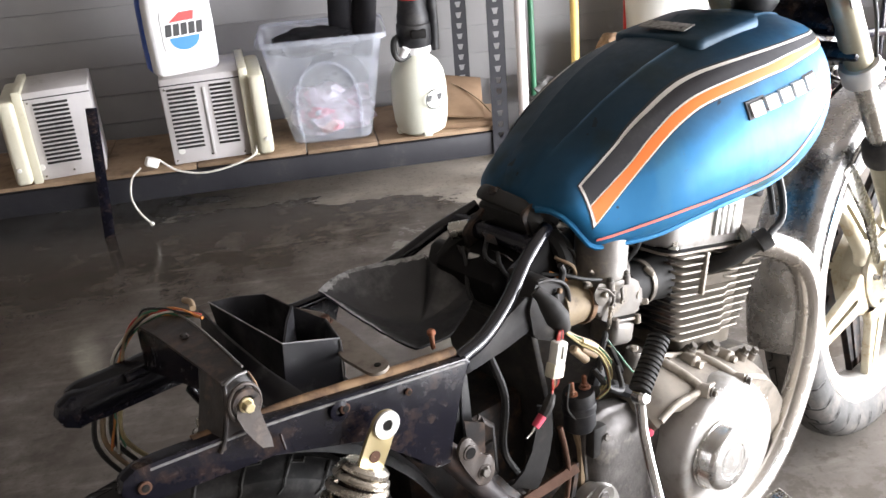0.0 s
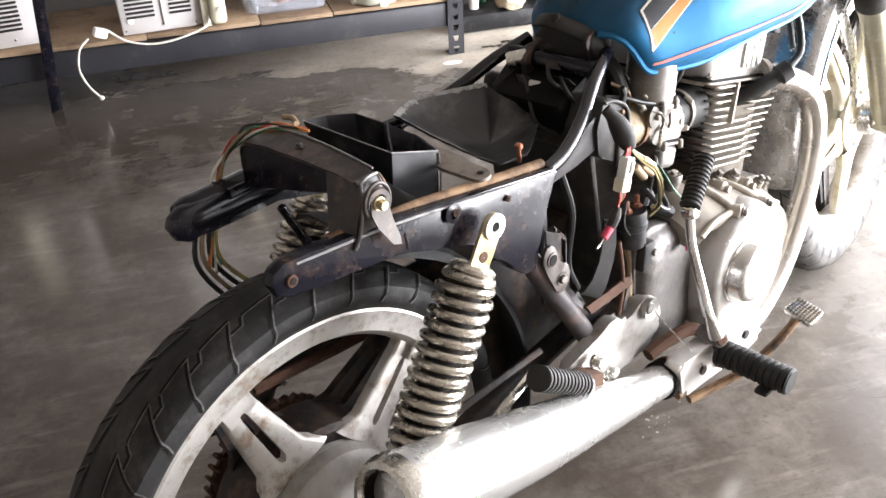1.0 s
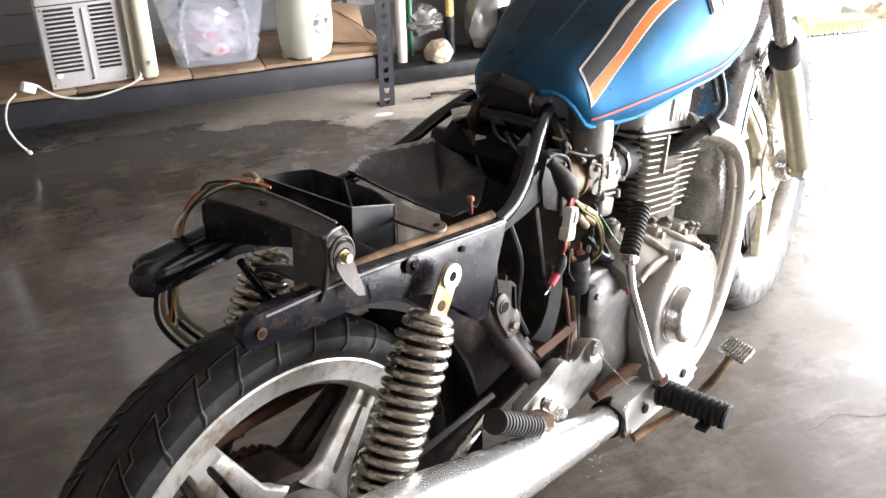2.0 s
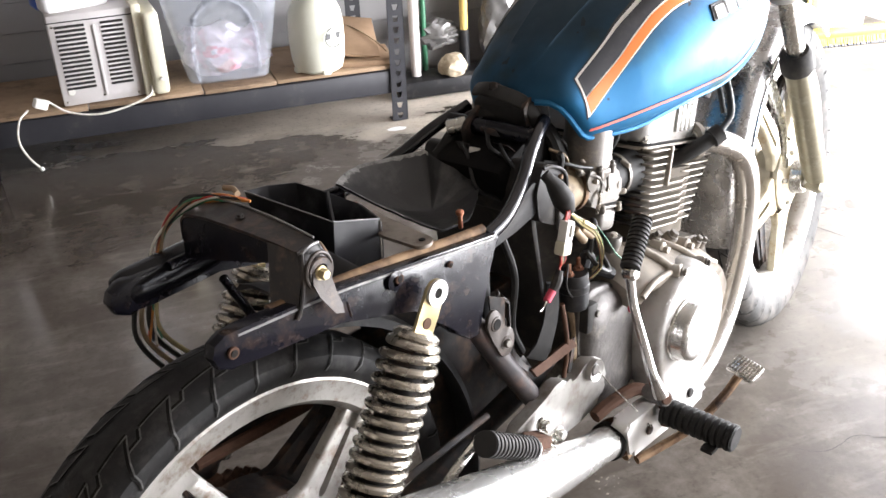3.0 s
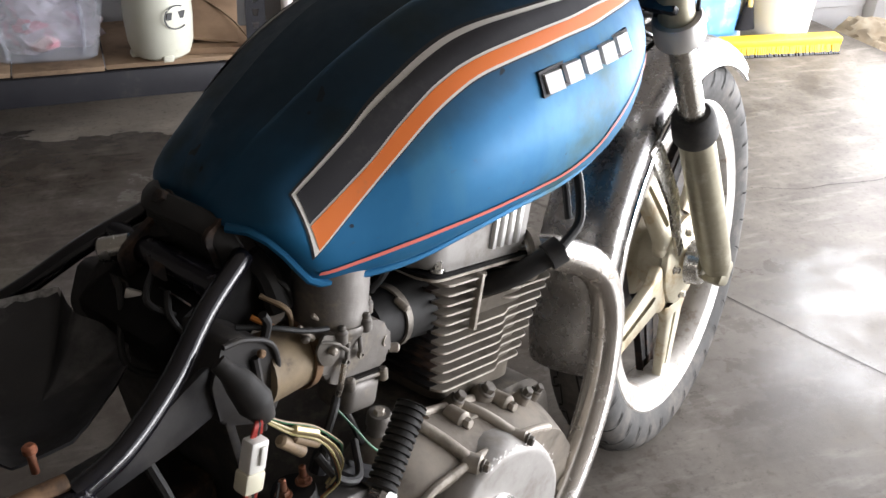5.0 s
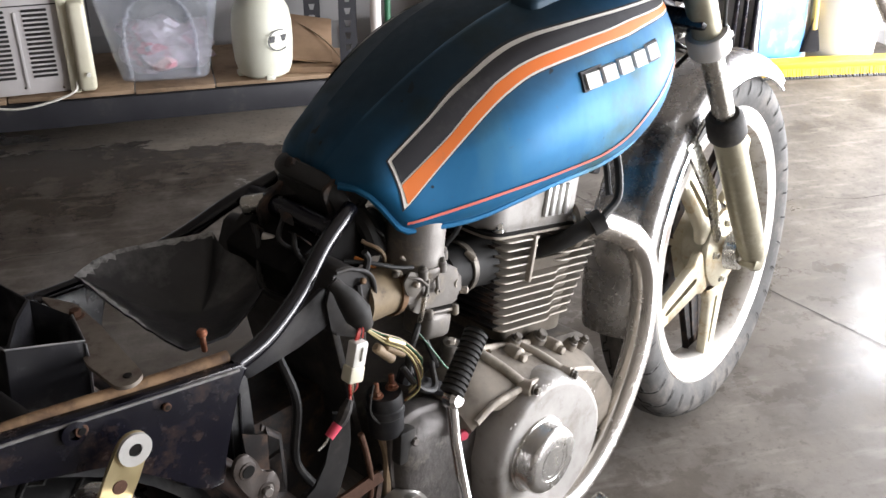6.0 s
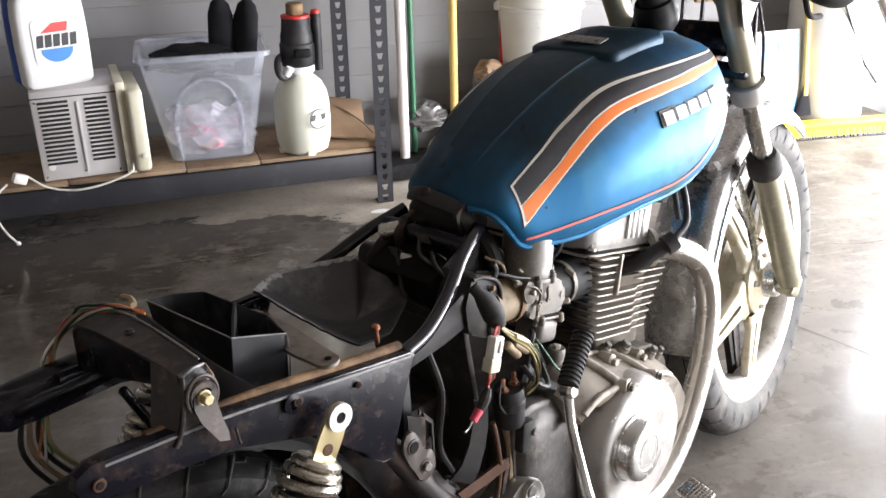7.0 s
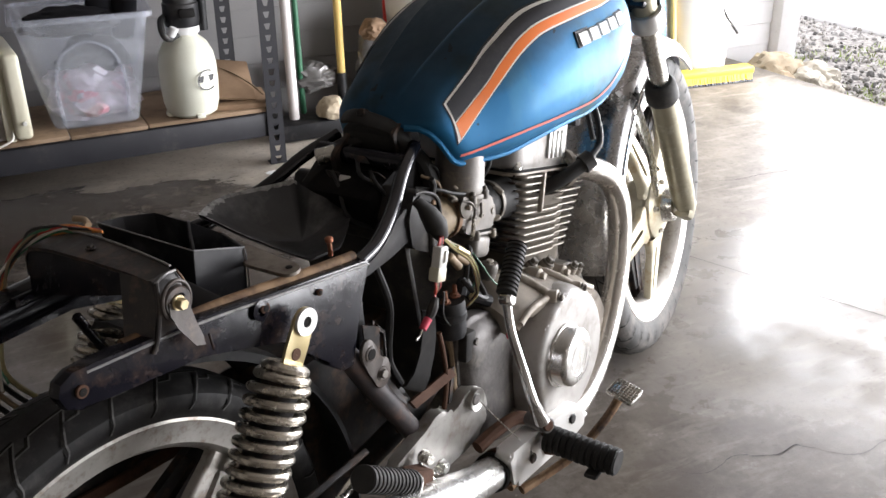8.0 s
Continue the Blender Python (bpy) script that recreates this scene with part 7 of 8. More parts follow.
part("tray_fold", slab_rows([[(0.340, -0.130, 0.476), (0.366, -0.128, 0.462)], [(0.366, -0.132, 0.440), (0.388, -0.129, 0.428)], [(0.390, -0.136, 0.414), (0.408, -0.131, 0.406)]], (0.001, 0.0025, 0)), "rust_and_shade", bike, "folded rusty tray corner", smooth=30)
part("strap", slab_rows([[(0.426, -0.140, 0.535), (0.444, -0.146, 0.527)], [(0.416, -0.146, 0.510), (0.440, -0.149, 0.497)], [(0.404, -0.149, 0.487), (0.432, -0.150, 0.472)], [(0.388, -0.150, 0.467), (0.420, -0.150, 0.446)], [(0.371, -0.149, 0.457), (0.409, -0.149, 0.431)], [(0.368, -0.145, 0.454), (0.405, -0.145, 0.428)]], (0.002, 0.0035, 0.001)), "strap_rubber", bike, "hanging grey rubber battery strap", smooth=50)
part("tray_bar", slab_rows([[(0.391, -0.138, 0.419), (0.394, -0.144, 0.409)], [(0.44, -0.139, 0.4205), (0.443, -0.145, 0.410)], [(0.484, -0.139, 0.422), (0.486, -0.145, 0.411)]], (0.001, 0.006, -0.002)), "rust", bike, "rust-brown tray edge bar")
part("tray_upright", slab_rows([[(0.484, -0.1405, 0.4215), (0.489, -0.1405, 0.4215)], [(0.478, -0.1405, 0.40), (0.486, -0.1405, 0.40)], [(0.470, -0.1405, 0.372), (0.478, -0.1405, 0.372)]], (0, 0.003, 0)), "rust_and_shade", bike)
part("tray_rod", tube([(0.464, -0.136, 0.485), (0.470, -0.137, 0.45), (0.472, -0.138, 0.41), (0.463, -0.138, 0.368)], 0.0036, 10), "rust", bike, "rust-brown battery rod")
part("tray_lip", plate(rounded([(0.385, 0.365), (0.39, 0.43), (0.40, 0.432), (0.425, 0.385), (0.52, 0.41), (0.522, 0.40), (0.43, 0.36)], 0.004), -0.118, -0.113, 0.001), "rust_and_shade", bike)
solenoid = part("starter_solenoid", lathe([(0.0005, 0.0), (0.0195, 0.0), (0.021, 0.002), (0.021, 0.026), (0.0225, 0.028), (0.0225, 0.036), (0.021, 0.038), (0.021, 0.050), (0.0195, 0.054), (0.0005, 0.054)], pose(0.513, -0.122, 0.455), 26, shut=False), "black_plastic", bike, "black starter relay with copper terminals")
part("relay_boot", box((0.026, 0.022, 0.045), (0.524, -0.136, 0.437), (0, 6, 0), 0.005), "rubber", solenoid)
for dx in (-0.011, 0.012):
    part("terminal", rod((0.513 + dx, -0.122, 0.505), (0.513 + dx, -0.122, 0.527), 0.0034), "copper", solenoid)
    part("terminal_nut", hexbolt((0.513 + dx, -0.122, 0.509), (0.513 + dx, -0.122, 0.515), 0.0058), "copper", solenoid)
part("relay_mount", tube([(0.548, -0.115, 0.50), (0.558, -0.115, 0.515), (0.575, -0.115, 0.488), (0.60, -0.13, 0.47)], 0.009, 8), "black_plastic", bike)
connector = part("connector", box((0.0175, 0.014, 0.028), (0.4565, -0.150, 0.601), (0, 16, 0), 0.0025), "white_plastic", bike, "white plastic wire connector")
part("connector_half", box((0.0195, 0.016, 0.019), (0.4495, -0.150, 0.580), (0, 16, 0), 0.003), "cream_plastic", connector)
part("latch", box((0.006, 0.003, 0.016), (0.459, -0.158, 0.602), (0, 16, 0), 0.001), "white_plastic", connector)
part("loom_sleeve", tube([(0.457, -0.118, 0.672), (0.461, -0.124, 0.664), (0.467, -0.129, 0.652), (0.474, -0.135, 0.634), (0.480, -0.139, 0.617)], [0.0075, 0.0082, 0.0125, 0.0150, 0.0085], 18), "loom_rubber", bike, "swollen grey rubber wiring sleeve")
random.seed(9)
for k in range(8):
    j = random.uniform(-0.006, 0.006)
    y = -0.139 - 0.0022 * (k % 3)
    line = [(0.478, y, 0.617 + j * 0.5), (0.497, y - 0.003, 0.598 + j), (0.524, y - 0.005, 0.576 + j * 1.4), (0.545 + j, y - 0.004, 0.546 + j), (0.551 + j, y - 0.002, 0.522 + 3 * j), (0.540 + 2 * j, y + 0.004, 0.505 + 2 * j)]
    part("wire", tube(line, 0.0012, 6), ("wire_yellow", "wire_tan", "wire_yellow", "wire_green", "wire_black", "wire_yellow", "wire_tan", "wire_orange")[k], bike)
part("crimp", rod((0.500, -0.146, 0.596), (0.524, -0.148, 0.578), 0.0038), "gold_zinc", bike)
part("crimp", rod((0.502, -0.142, 0.584), (0.527, -0.144, 0.563), 0.0046), "wire_tan", bike)
part("crimp", rod((0.490, -0.140, 0.588), (0.512, -0.141, 0.562), 0.0058), "wire_tan", bike)
for k in range(4):
    part("wire", tube([(0.4575 + 0.003 * k, -0.148, 0.614), (0.463 + 0.002 * k, -0.147, 0.622), (0.472, -0.141, 0.622)], 0.0017, 6), ("wire_red", "wire_red", "wire_black", "wire_red")[k], bike)
for k in range(4):
    part("wire", tube([(0.4445 + 0.003 * k, -0.150, 0.572), (0.443 + 0.003 * k, -0.151, 0.562), (0.447, -0.146, 0.552), (0.442, -0.149, 0.543)], 0.0019, 6), ("wire_red", "wire_tan", "wire_black", "wire_red")[k], bike)
part("tape_joint", tube([(0.443, -0.149, 0.549), (0.436, -0.150, 0.540), (0.430, -0.150, 0.532), (0.424, -0.150, 0.527)], [0.0045, 0.0072, 0.0068, 0.0055], 10), "loom_rubber", bike)
part("red_terminal", tube([(0.424, -0.150, 0.528), (0.411, -0.150, 0.519)], [0.0058, 0.0052], 12), "pink_rubber", bike, "pink rubber wire terminal")
part("bare_end", tube([(0.411, -0.150, 0.519), (0.404, -0.150, 0.513), (0.395, -0.151, 0.511)], 0.0016, 6), "dull_chrome", bike)
part("battery_lead", tube([(0.495, -0.126, 0.53), (0.485, -0.13, 0.50), (0.50, -0.132, 0.475), (0.515, -0.128, 0.465)], 0.0016, 6), "wire_black", bike)
part("vertical_hose", tube([(0.505, -0.12, 0.455), (0.508, -0.125, 0.42), (0.502, -0.128, 0.37)], 0.005, 8), "wire_tan", bike)

# -- open plastic tray and inner fender under the missing seat --
def open_tray(rim, floor, thick, bm=None):
    """An open moulded tray with flat walls from corner to corner: rim points, floor points in the same order."""
    c = sum((Vector(p) for p in rim), Vector()) / len(rim)

    def inner(p):
        d = Vector((c.x - p[0], c.y - p[1], 0))
        return Vector(p) + d.normalized() * thick

    low = [inner(p) + Vector((0, 0, thick)) for p in floor]
    out = rings([[Vector(p) for p in floor], [Vector(p) for p in rim], [inner(p) for p in rim], low], bm)
    bmesh.ops.bevel(out, geom=out.edges[:], offset=0.0007, segments=1, affect="EDGES")
    return out


TRAY_RIM = [(0.157, -0.053, 0.706), (0.224, -0.055, 0.685), (0.234, -0.012, 0.690), (0.207, 0.012, 0.710), (0.197, 0.055, 0.716), (0.166, 0.072, 0.719), (0.138, 0.076, 0.721)]
TRAY_LOW = [(0.150, -0.054, 0.645), (0.219, -0.056, 0.622), (0.225, -0.012, 0.626), (0.203, 0.010, 0.638), (0.190, 0.048, 0.650), (0.164, 0.064, 0.652), (0.143, 0.066, 0.652)]
box_tray = part("tool_tray", open_tray(TRAY_RIM, TRAY_LOW, 0.0026), "tray_plastic", bike, "open black plastic tool tray, dusty and scuffed", smooth=30)
part("divider", slab_rows([[(0.159, -0.050, 0.704), (0.156, -0.048, 0.655)], [(0.180, -0.022, 0.712), (0.176, -0.022, 0.655)], [(0.204, 0.008, 0.712), (0.200, 0.008, 0.655)]], (0.0022, -0.0016, 0)), "tray_plastic", box_tray, smooth=30)
# thin grey tubes draw the highlight along the tray's rim
part("rim_glint", tube([TRAY_RIM[k] for k in (0, 1, 2)], 0.0010, 6, smooth=False), "edge_wear_glint", box_tray, "grey line drawn for the rim's highlight")
part("rim_glint", tube([TRAY_RIM[k] for k in (6, 0)], 0.0009, 6, smooth=False), "edge_wear_glint", box_tray)
part("panel_crease", tube([(0.2235, -0.0565, 0.683), (0.2225, -0.0575, 0.655), (0.219, -0.0575, 0.624)], 0.0011, 6), "edge_wear_glint", box_tray, "edge rubbed grey")
part("tray_apron", slab_rows([[(0.128, 0.085, 0.712), (0.120, 0.070, 0.668)], [(0.128, 0.02, 0.700), (0.116, 0.01, 0.655)], [(0.134, -0.05, 0.684), (0.120, -0.065, 0.652)], [(0.150, -0.09, 0.664), (0.140, -0.098, 0.650)]], (0.003, 0, 0)), "tray_plastic", box_tray, "sagging plastic apron under the tray", smooth=50)
DISH = [(0.279, 0.079, 0.680), (0.305, 0.090, 0.683), (0.333, 0.095, 0.683), (0.385, 0.083, 0.680), (0.436, 0.069, 0.676), (0.428, 0.032, 0.670), (0.448, 0.018, 0.652), (0.456, 0.006, 0.645), (0.440, -0.022, 0.640), (0.4065, -0.045, 0.638), (0.356, -0.074, 0.638), (0.312, -0.067, 0.638), (0.297, -0.020, 0.650), (0.287, 0.035, 0.666)]
outer = [Vector(p) * (1 - k / 6) + Vector(q) * (k / 6) for p, q in zip(DISH, DISH[1:] + DISH[:1]) for k in range(6)]
outer = [p + Vector((0.0016 * noise.noise(p * 90), 0.0016 * noise.noise(p * 90 + Vector((7, 0, 0))), 0)) for p in outer]
DISH_C = Vector((0.372, 0.004, 0.640))


def dish_loop(k, drop):
    return [DISH_C + Vector(((p.x - DISH_C.x) * k, (p.y - DISH_C.y) * k, (p.z - DISH_C.z) * k ** 1.6 - drop)) for p in outer]


bm = rings([dish_loop(0.04, 0.016), dish_loop(0.3, 0.0155), dish_loop(0.6, 0.012), dish_loop(0.8, 0.006), dish_loop(0.93, 0.0015), dish_loop(1.0, 0.0), dish_loop(1.0, 0.0028), dish_loop(0.93, 0.005), dish_loop(0.6, 0.016), dish_loop(0.3, 0.019)])
dish = part("inner_fender", bm, "dish_plastic", bike, "dished black plastic inner fender, broken edge", smooth=80)
bm = bmesh.new()
prev = None
edge_pts, edge_in = dish_loop(1.0, -0.0006), dish_loop(0.88, 0.0030)
for k in range(-12, 26):
    i = k % len(outer)
    wide = 0.35 + 0.9 * abs(noise.noise(Vector((k * 0.55, 3.0, 0)))) * (1.5 if -10 < k < 6 else 0.7)
    row = [bm.verts.new(edge_pts[i]), bm.verts.new(edge_pts[i].lerp(edge_in[i], min(1.0, wide)) + Vector((0, 0, 0.0006)))]
    if prev:
        bm.faces.new((prev[0], row[0], row[1], prev[1]))
    prev = row
part("torn_edge", bm, "pale_edge", dish, "chalky pale torn edge")
tab = [(0.238, 0.072), (0.257, 0.035), (0.256, -0.02), (0.244, -0.119), (0.230, -0.127), (0.217, -0.121), (0.216, -0.066), (0.234, -0.003)]
seat_tab = part("seat_tab", rings([[(x, y, z + 0.06 * max(y, -0.05)) for x, y in rounded(tab, 0.008, 3)] for z in (0.668, 0.672)]), "steel_strap", bike, "dusty rusted seat mounting strap")
part("tab_nut", hexbolt((0.246, 0.012, 0.672), (0.246, 0.012, 0.681), 0.006), "rust", seat_tab)
part("tab_hole", lathe(disc_profile(0.004, 0, 0.001, 0.0002), pose(0.232, -0.112, 0.6695), 14, shut=False), "dark_gap", seat_tab)
part("seat_pin", rod((0.318, -0.094, 0.645), (0.318, -0.094, 0.668), 0.003), "copper", bike)
part("pin_head", rod((0.318, -0.094, 0.662), (0.318, -0.094, 0.670), 0.005), "copper", bike)
part("tank_mount", box((0.06, 0.09, 0.055), (0.545, 0.0, 0.715), (0, -18, 0), 0.01), "rubber", bike, "black rubber tank mount")
part("mount_strap", tube([(0.52, 0.04, 0.745), (0.50, 0.0, 0.755), (0.52, -0.045, 0.735), (0.53, -0.06, 0.70)], 0.011, 10, flat=0.5), "rubber", bike)
part("mount_plate", plate(rounded([(0.505, 0.735), (0.535, 0.75), (0.56, 0.70), (0.565, 0.64), (0.545, 0.63), (0.52, 0.68)], 0.008), -0.05, -0.044, 0.0015), "rust_and_shade", bike, "rusty brown frame gusset plate")
part("mount_plate", plate(rounded([(0.475, 0.705), (0.52, 0.73), (0.54, 0.69), (0.51, 0.655), (0.48, 0.67)], 0.008), 0.028, 0.036, 0.0015), "rust_and_shade", bike)
part("mount_plate", box((0.014, 0.075, 0.05), (0.555, 0.0, 0.665), (0, -20, 0), 0.003), "rust_and_shade", bike)
part("coil_pack", box((0.13, 0.12, 0.075), (0.515, 0.005, 0.655), (0, -22, 0), 0.012), "dark_gap", bike, "black ignition coil pack under the tank")
part("taped_loom", tube([(0.47, 0.075, 0.655), (0.505, 0.05, 0.70), (0.53, 0.0, 0.715), (0.555, -0.05, 0.69), (0.56, -0.07, 0.65)], 0.012, 10), "rubber", bike, "taped wiring bundle")
for k, (x, y, z) in enumerate(((0.545, -0.062, 0.668), (0.552, -0.055, 0.685), (0.535, -0.06, 0.65))):
    part("earth_wire", tube([(x, y, z), (x + 0.012, y - 0.02, z - 0.012), (x + 0.02, y - 0.015, z - 0.04)], 0.0025, 6), ("wire_tan", "wire_black", "wire_orange")[k], bike)
part("small_hose", tube([(0.54, -0.045, 0.70), (0.52, -0.02, 0.66), (0.50, 0.02, 0.64), (0.47, 0.05, 0.64)], 0.006, 8), "rubber", bike)
for k, (p, r) in enumerate((((0.478, -0.03, 0.690), (0.50, -0.055, 0.66)), ((0.470, 0.03, 0.684), (0.455, -0.01, 0.65)), ((0.50, 0.02, 0.712), (0.478, -0.02, 0.70)))):
    part("coil_bracket", rings([[Vector(p) + Vector(o) for o in ((0, 0.012, 0), (0, -0.012, 0), (0.002, -0.012, 0), (0.002, 0.012, 0))], [Vector(r) + Vector(o) for o in ((0, 0.010, 0), (0, -0.010, 0), (0.002, -0.010, 0), (0.002, 0.010, 0))]]), "rust_and_shade", bike, "rusty bent coil bracket")
    part("coil_lead", tube([p, (p[0] - 0.012, p[1] - 0.02, p[2] - 0.012), (r[0] - 0.02, r[1] - 0.012, r[2] - 0.01), (r[0] + 0.01, r[1] - 0.03, r[2] - 0.035)], 0.003, 8), "wire_black", bike)
part("coil_clip", box((0.006, 0.016, 0.010), (0.470, 0.008, 0.676), (10, 20, 30), 0.002), "polished_alloy", bike, "shiny metal clip")
part("mount_nut", hexbolt((0.505, -0.005, 0.755), (0.498, -0.005, 0.762), 0.007), "rust_and_shade", bike)

# tail wiring
random.seed(12)
for k in range(9):
    def stray(r=0.007):
        return random.uniform(-r, r)
    line = [(0.108 + stray(0.004), 0.03 + stray(), 0.731), (0.095 + stray(), 0.054 + stray(), 0.734 + stray(0.005)), (0.076 + stray(), 0.082 + stray(), 0.730 + stray()), (0.055 + stray(), 0.106 + stray(), 0.710 + stray()), (0.036 + stray(), 0.120 + stray(), 0.675 + stray()), (0.022 + stray(), 0.124 + stray(), 0.625 + stray()), (0.012 + stray(0.01), 0.122 + stray(), 0.565 + stray(0.01))]
    part("tail_wire", tube(line, 0.0016, 6), ("wire_green", "wire_orange", "wire_black", "wire_tan", "wire_green", "wire_orange", "wire_black", "wire_red", "wire_white")[k], bike)
for k in range(4):
    part("tail_wire", tube([(0.012 * k, 0.115 + 0.004 * k, 0.64), (-0.01 + 0.01 * k, 0.12, 0.58), (0.02 + 0.012 * k, 0.11, 0.52), (0.05, 0.08, 0.50)], 0.003, 6), ("wire_black", "wire_tan", "wire_black", "wire_yellow")[k], bike)
part("tail_sleeve", tube([(0.108, 0.045, 0.735), (0.112, 0.058, 0.737), (0.110, 0.072, 0.736)], 0.0035, 10), "wire_tan", bike)
part("guard_rod", rod((0.10, 0.095, 0.62), (0.135, 0.09, 0.54), 0.006), "black_paint", bike)

# -- tank --
TANK_Y = -0.010
TX = [0.524, 0.537, 0.552, 0.572, 0.60, 0.66, 0.72, 0.79, 0.87, 0.94, 0.99, 1.03, 1.060, 1.074]
TW = [0.041, 0.071, 0.092, 0.105, 0.117, 0.139, 0.154, 0.163, 0.167, 0.164, 0.154, 0.137, 0.108, 0.066]
TT = [0.748, 0.768, 0.783, 0.799, 0.816, 0.848, 0.872, 0.890, 0.899, 0.900, 0.897, 0.890, 0.876, 0.855]
TB = [0.738, 0.735, 0.715, 0.684, 0.678, 0.675, 0.681, 0.685, 0.685, 0.694, 0.712, 0.738, 0.775, 0.805]
PROFILE_S = [0.0, 0.04, 0.14, 0.3, 0.46, 0.6, 0.72, 0.80, 0.86, 0.905, 0.935, 0.958, 0.972, 0.988, 1.0]
PROFILE_W = [0.80, 0.90, 0.975, 1.0, 0.975, 0.910, 0.828, 0.758, 0.685, 0.555, 0.43, 0.335, 0.297, 0.268, 0.0]


def tank_half(x, s):
    """Half width of the tank at x, at the share s of its height; the knee hollow sits low at the back."""
    w = curve(TX, TW, x) * curve(PROFILE_S, PROFILE_W, s)
    hollow = math.exp(-((x - 0.615) / 0.06) ** 2 - ((s - 0.45) / 0.3) ** 2)
    return w - 0.006 * hollow


def tank_side(x, z, lift=0.0):
    zb, zt = curve(TX, TB, x), curve(TX, TT, x)
    return (x, -tank_half(x, min(max((z - zb) / (zt - zb), 0), 1)) - lift + TANK_Y, z)


loops = []
for x in np.linspace(TX[0], TX[-1], 70):
    zb, zt = curve(TX, TB, x), curve(TX, TT, x)
    ss = [0.0, 0.02, 0.06, 0.12, 0.2, 0.3, 0.4, 0.5, 0.58, 0.66, 0.73, 0.79, 0.84, 0.88, 0.91, 0.935, 0.955, 0.965, 0.975, 0.985, 0.995]
    right = [(x, TANK_Y - tank_half(x, s), zb + (zt - zb) * s) for s in ss]
    left = [(x, TANK_Y + tank_half(x, s), zb + (zt - zb) * s) for s in ss[::-1]]
    under = [(x, TANK_Y + y * tank_half(x, 0), zb + min(0.07, (zt - zb) * 0.6) * (1 - abs(y)) ** 0.5) for y in (0.75, 0.35, 0.0, -0.35, -0.75)]
    loops.append(right + [(x, TANK_Y, zt)] + left + under)
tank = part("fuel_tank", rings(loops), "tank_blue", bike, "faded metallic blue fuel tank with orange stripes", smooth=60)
# seam lip round the bottom
lip = [tank_side(x, curve(TX, TB, x) + 0.001, 0.004) for x in np.linspace(0.525, 1.05, 60)]
part("seam_lip", tube(lip, 0.0045, 8, smooth=False), "tank_blue", tank)

UPPER_X = [0.556, 0.5665, 0.5895, 0.6145, 0.6455, 0.678, 0.712, 0.7465, 0.785, 0.8455, 0.902, 0.979, 1.065]
UPPER = [0.7595, 0.7665, 0.7815, 0.7975, 0.8175, 0.8335, 0.8475, 0.8575, 0.8635, 0.8665, 0.867, 0.866, 0.861]
MIDDLE_X = [0.556, 0.5675, 0.598, 0.6275, 0.658, 0.691, 0.7075, 0.733, 0.7685, 0.829, 0.88, 0.94, 1.065]
MIDDLE = [0.7335, 0.741, 0.7605, 0.780, 0.8025, 0.822, 0.8295, 0.838, 0.8445, 0.8495, 0.8515, 0.8545, 0.853]
LOWER_X = [0.556, 0.5685, 0.591, 0.62, 0.649, 0.681, 0.7085, 0.7425, 0.785, 0.833, 0.8665, 0.912, 0.96, 1.065]
LOWER = [0.7055, 0.716, 0.735, 0.758, 0.7805, 0.802, 0.816, 0.8275, 0.8335, 0.837, 0.839, 0.8405, 0.844, 0.846]


def band(high, low, inset_high, inset_low, start_high, start_low, material, name, label, lift):
    """A strip on the tank's flank between two edge curves, drawn in by the insets; its back end is cut aslant."""
    bm = bmesh.new()
    for s in (1, -1):
        grid = []
        for k in range(110):
            row = []
            for j in range(6):
                u = j / 5
                x0 = start_high + (start_low - start_high) * u
                x = x0 + (1.062 - x0) * (k / 109) ** 1.15
                z = (curve(*high, x) - inset_high) * (1 - u) + (curve(*low, x) + inset_low) * u
                p = tank_side(x, z, lift)
                row.append(bm.verts.new((p[0], TANK_Y + (p[1] - TANK_Y) * s, p[2])))
            grid.append(row)
        for a, b in zip(grid, grid[1:]):
            for j in range(5):
                bm.faces.new((a[j], a[j + 1], b[j + 1], b[j]))
    return part(name, bm, material, tank, label, smooth=80)


UP, MID, LOW = (UPPER_X, UPPER), (MIDDLE_X, MIDDLE), (LOWER_X, LOWER)
band(UP, LOW, -0.0026, -0.0026, 0.5618, 0.5655, "stripe_grey", "stripe_outline", "thin dark outline", 0.0008)
band(UP, LOW, -0.0012, -0.0012, 0.5635, 0.5670, "stripe_white", "stripe_border", "worn white stripe border", 0.0013)
band(UP, MID, 0.0012, 0.001, 0.5665, 0.5675, "stripe_grey", "dark_stripe", "dark grey stripe", 0.0019)
band(MID, LOW, 0.001, 0.0012, 0.5680, 0.5705, "stripe_orange", "orange_stripe", "bright orange stripe", 0.0019)
PX = [0.570, 0.612, 0.65, 0.69, 0.759, 0.80, 0.843, 0.889, 0.93, 1.03]
PZ = [0.6945, 0.699, 0.704, 0.708, 0.7095, 0.7095, 0.711, 0.721, 0.740, 0.790]
bm = bmesh.new()
for s in (1, -1):
    prev = None
    for k in range(80):
        x = 0.572 + (1.03 - 0.572) * k / 79
        row = [bm.verts.new((p[0], TANK_Y + (p[1] - TANK_Y) * s, p[2])) for p in (tank_side(x, curve(PX, PZ, x) - 0.002, 0.0012), tank_side(x, curve(PX, PZ, x) + 0.002, 0.0012))]
        if prev:
            bm.faces.new((prev[0], prev[1], row[1], row[0]))
        prev = row
part("pinstripe", bm, "pinstripe", tank, "thin faded red pinstripe", smooth=80)

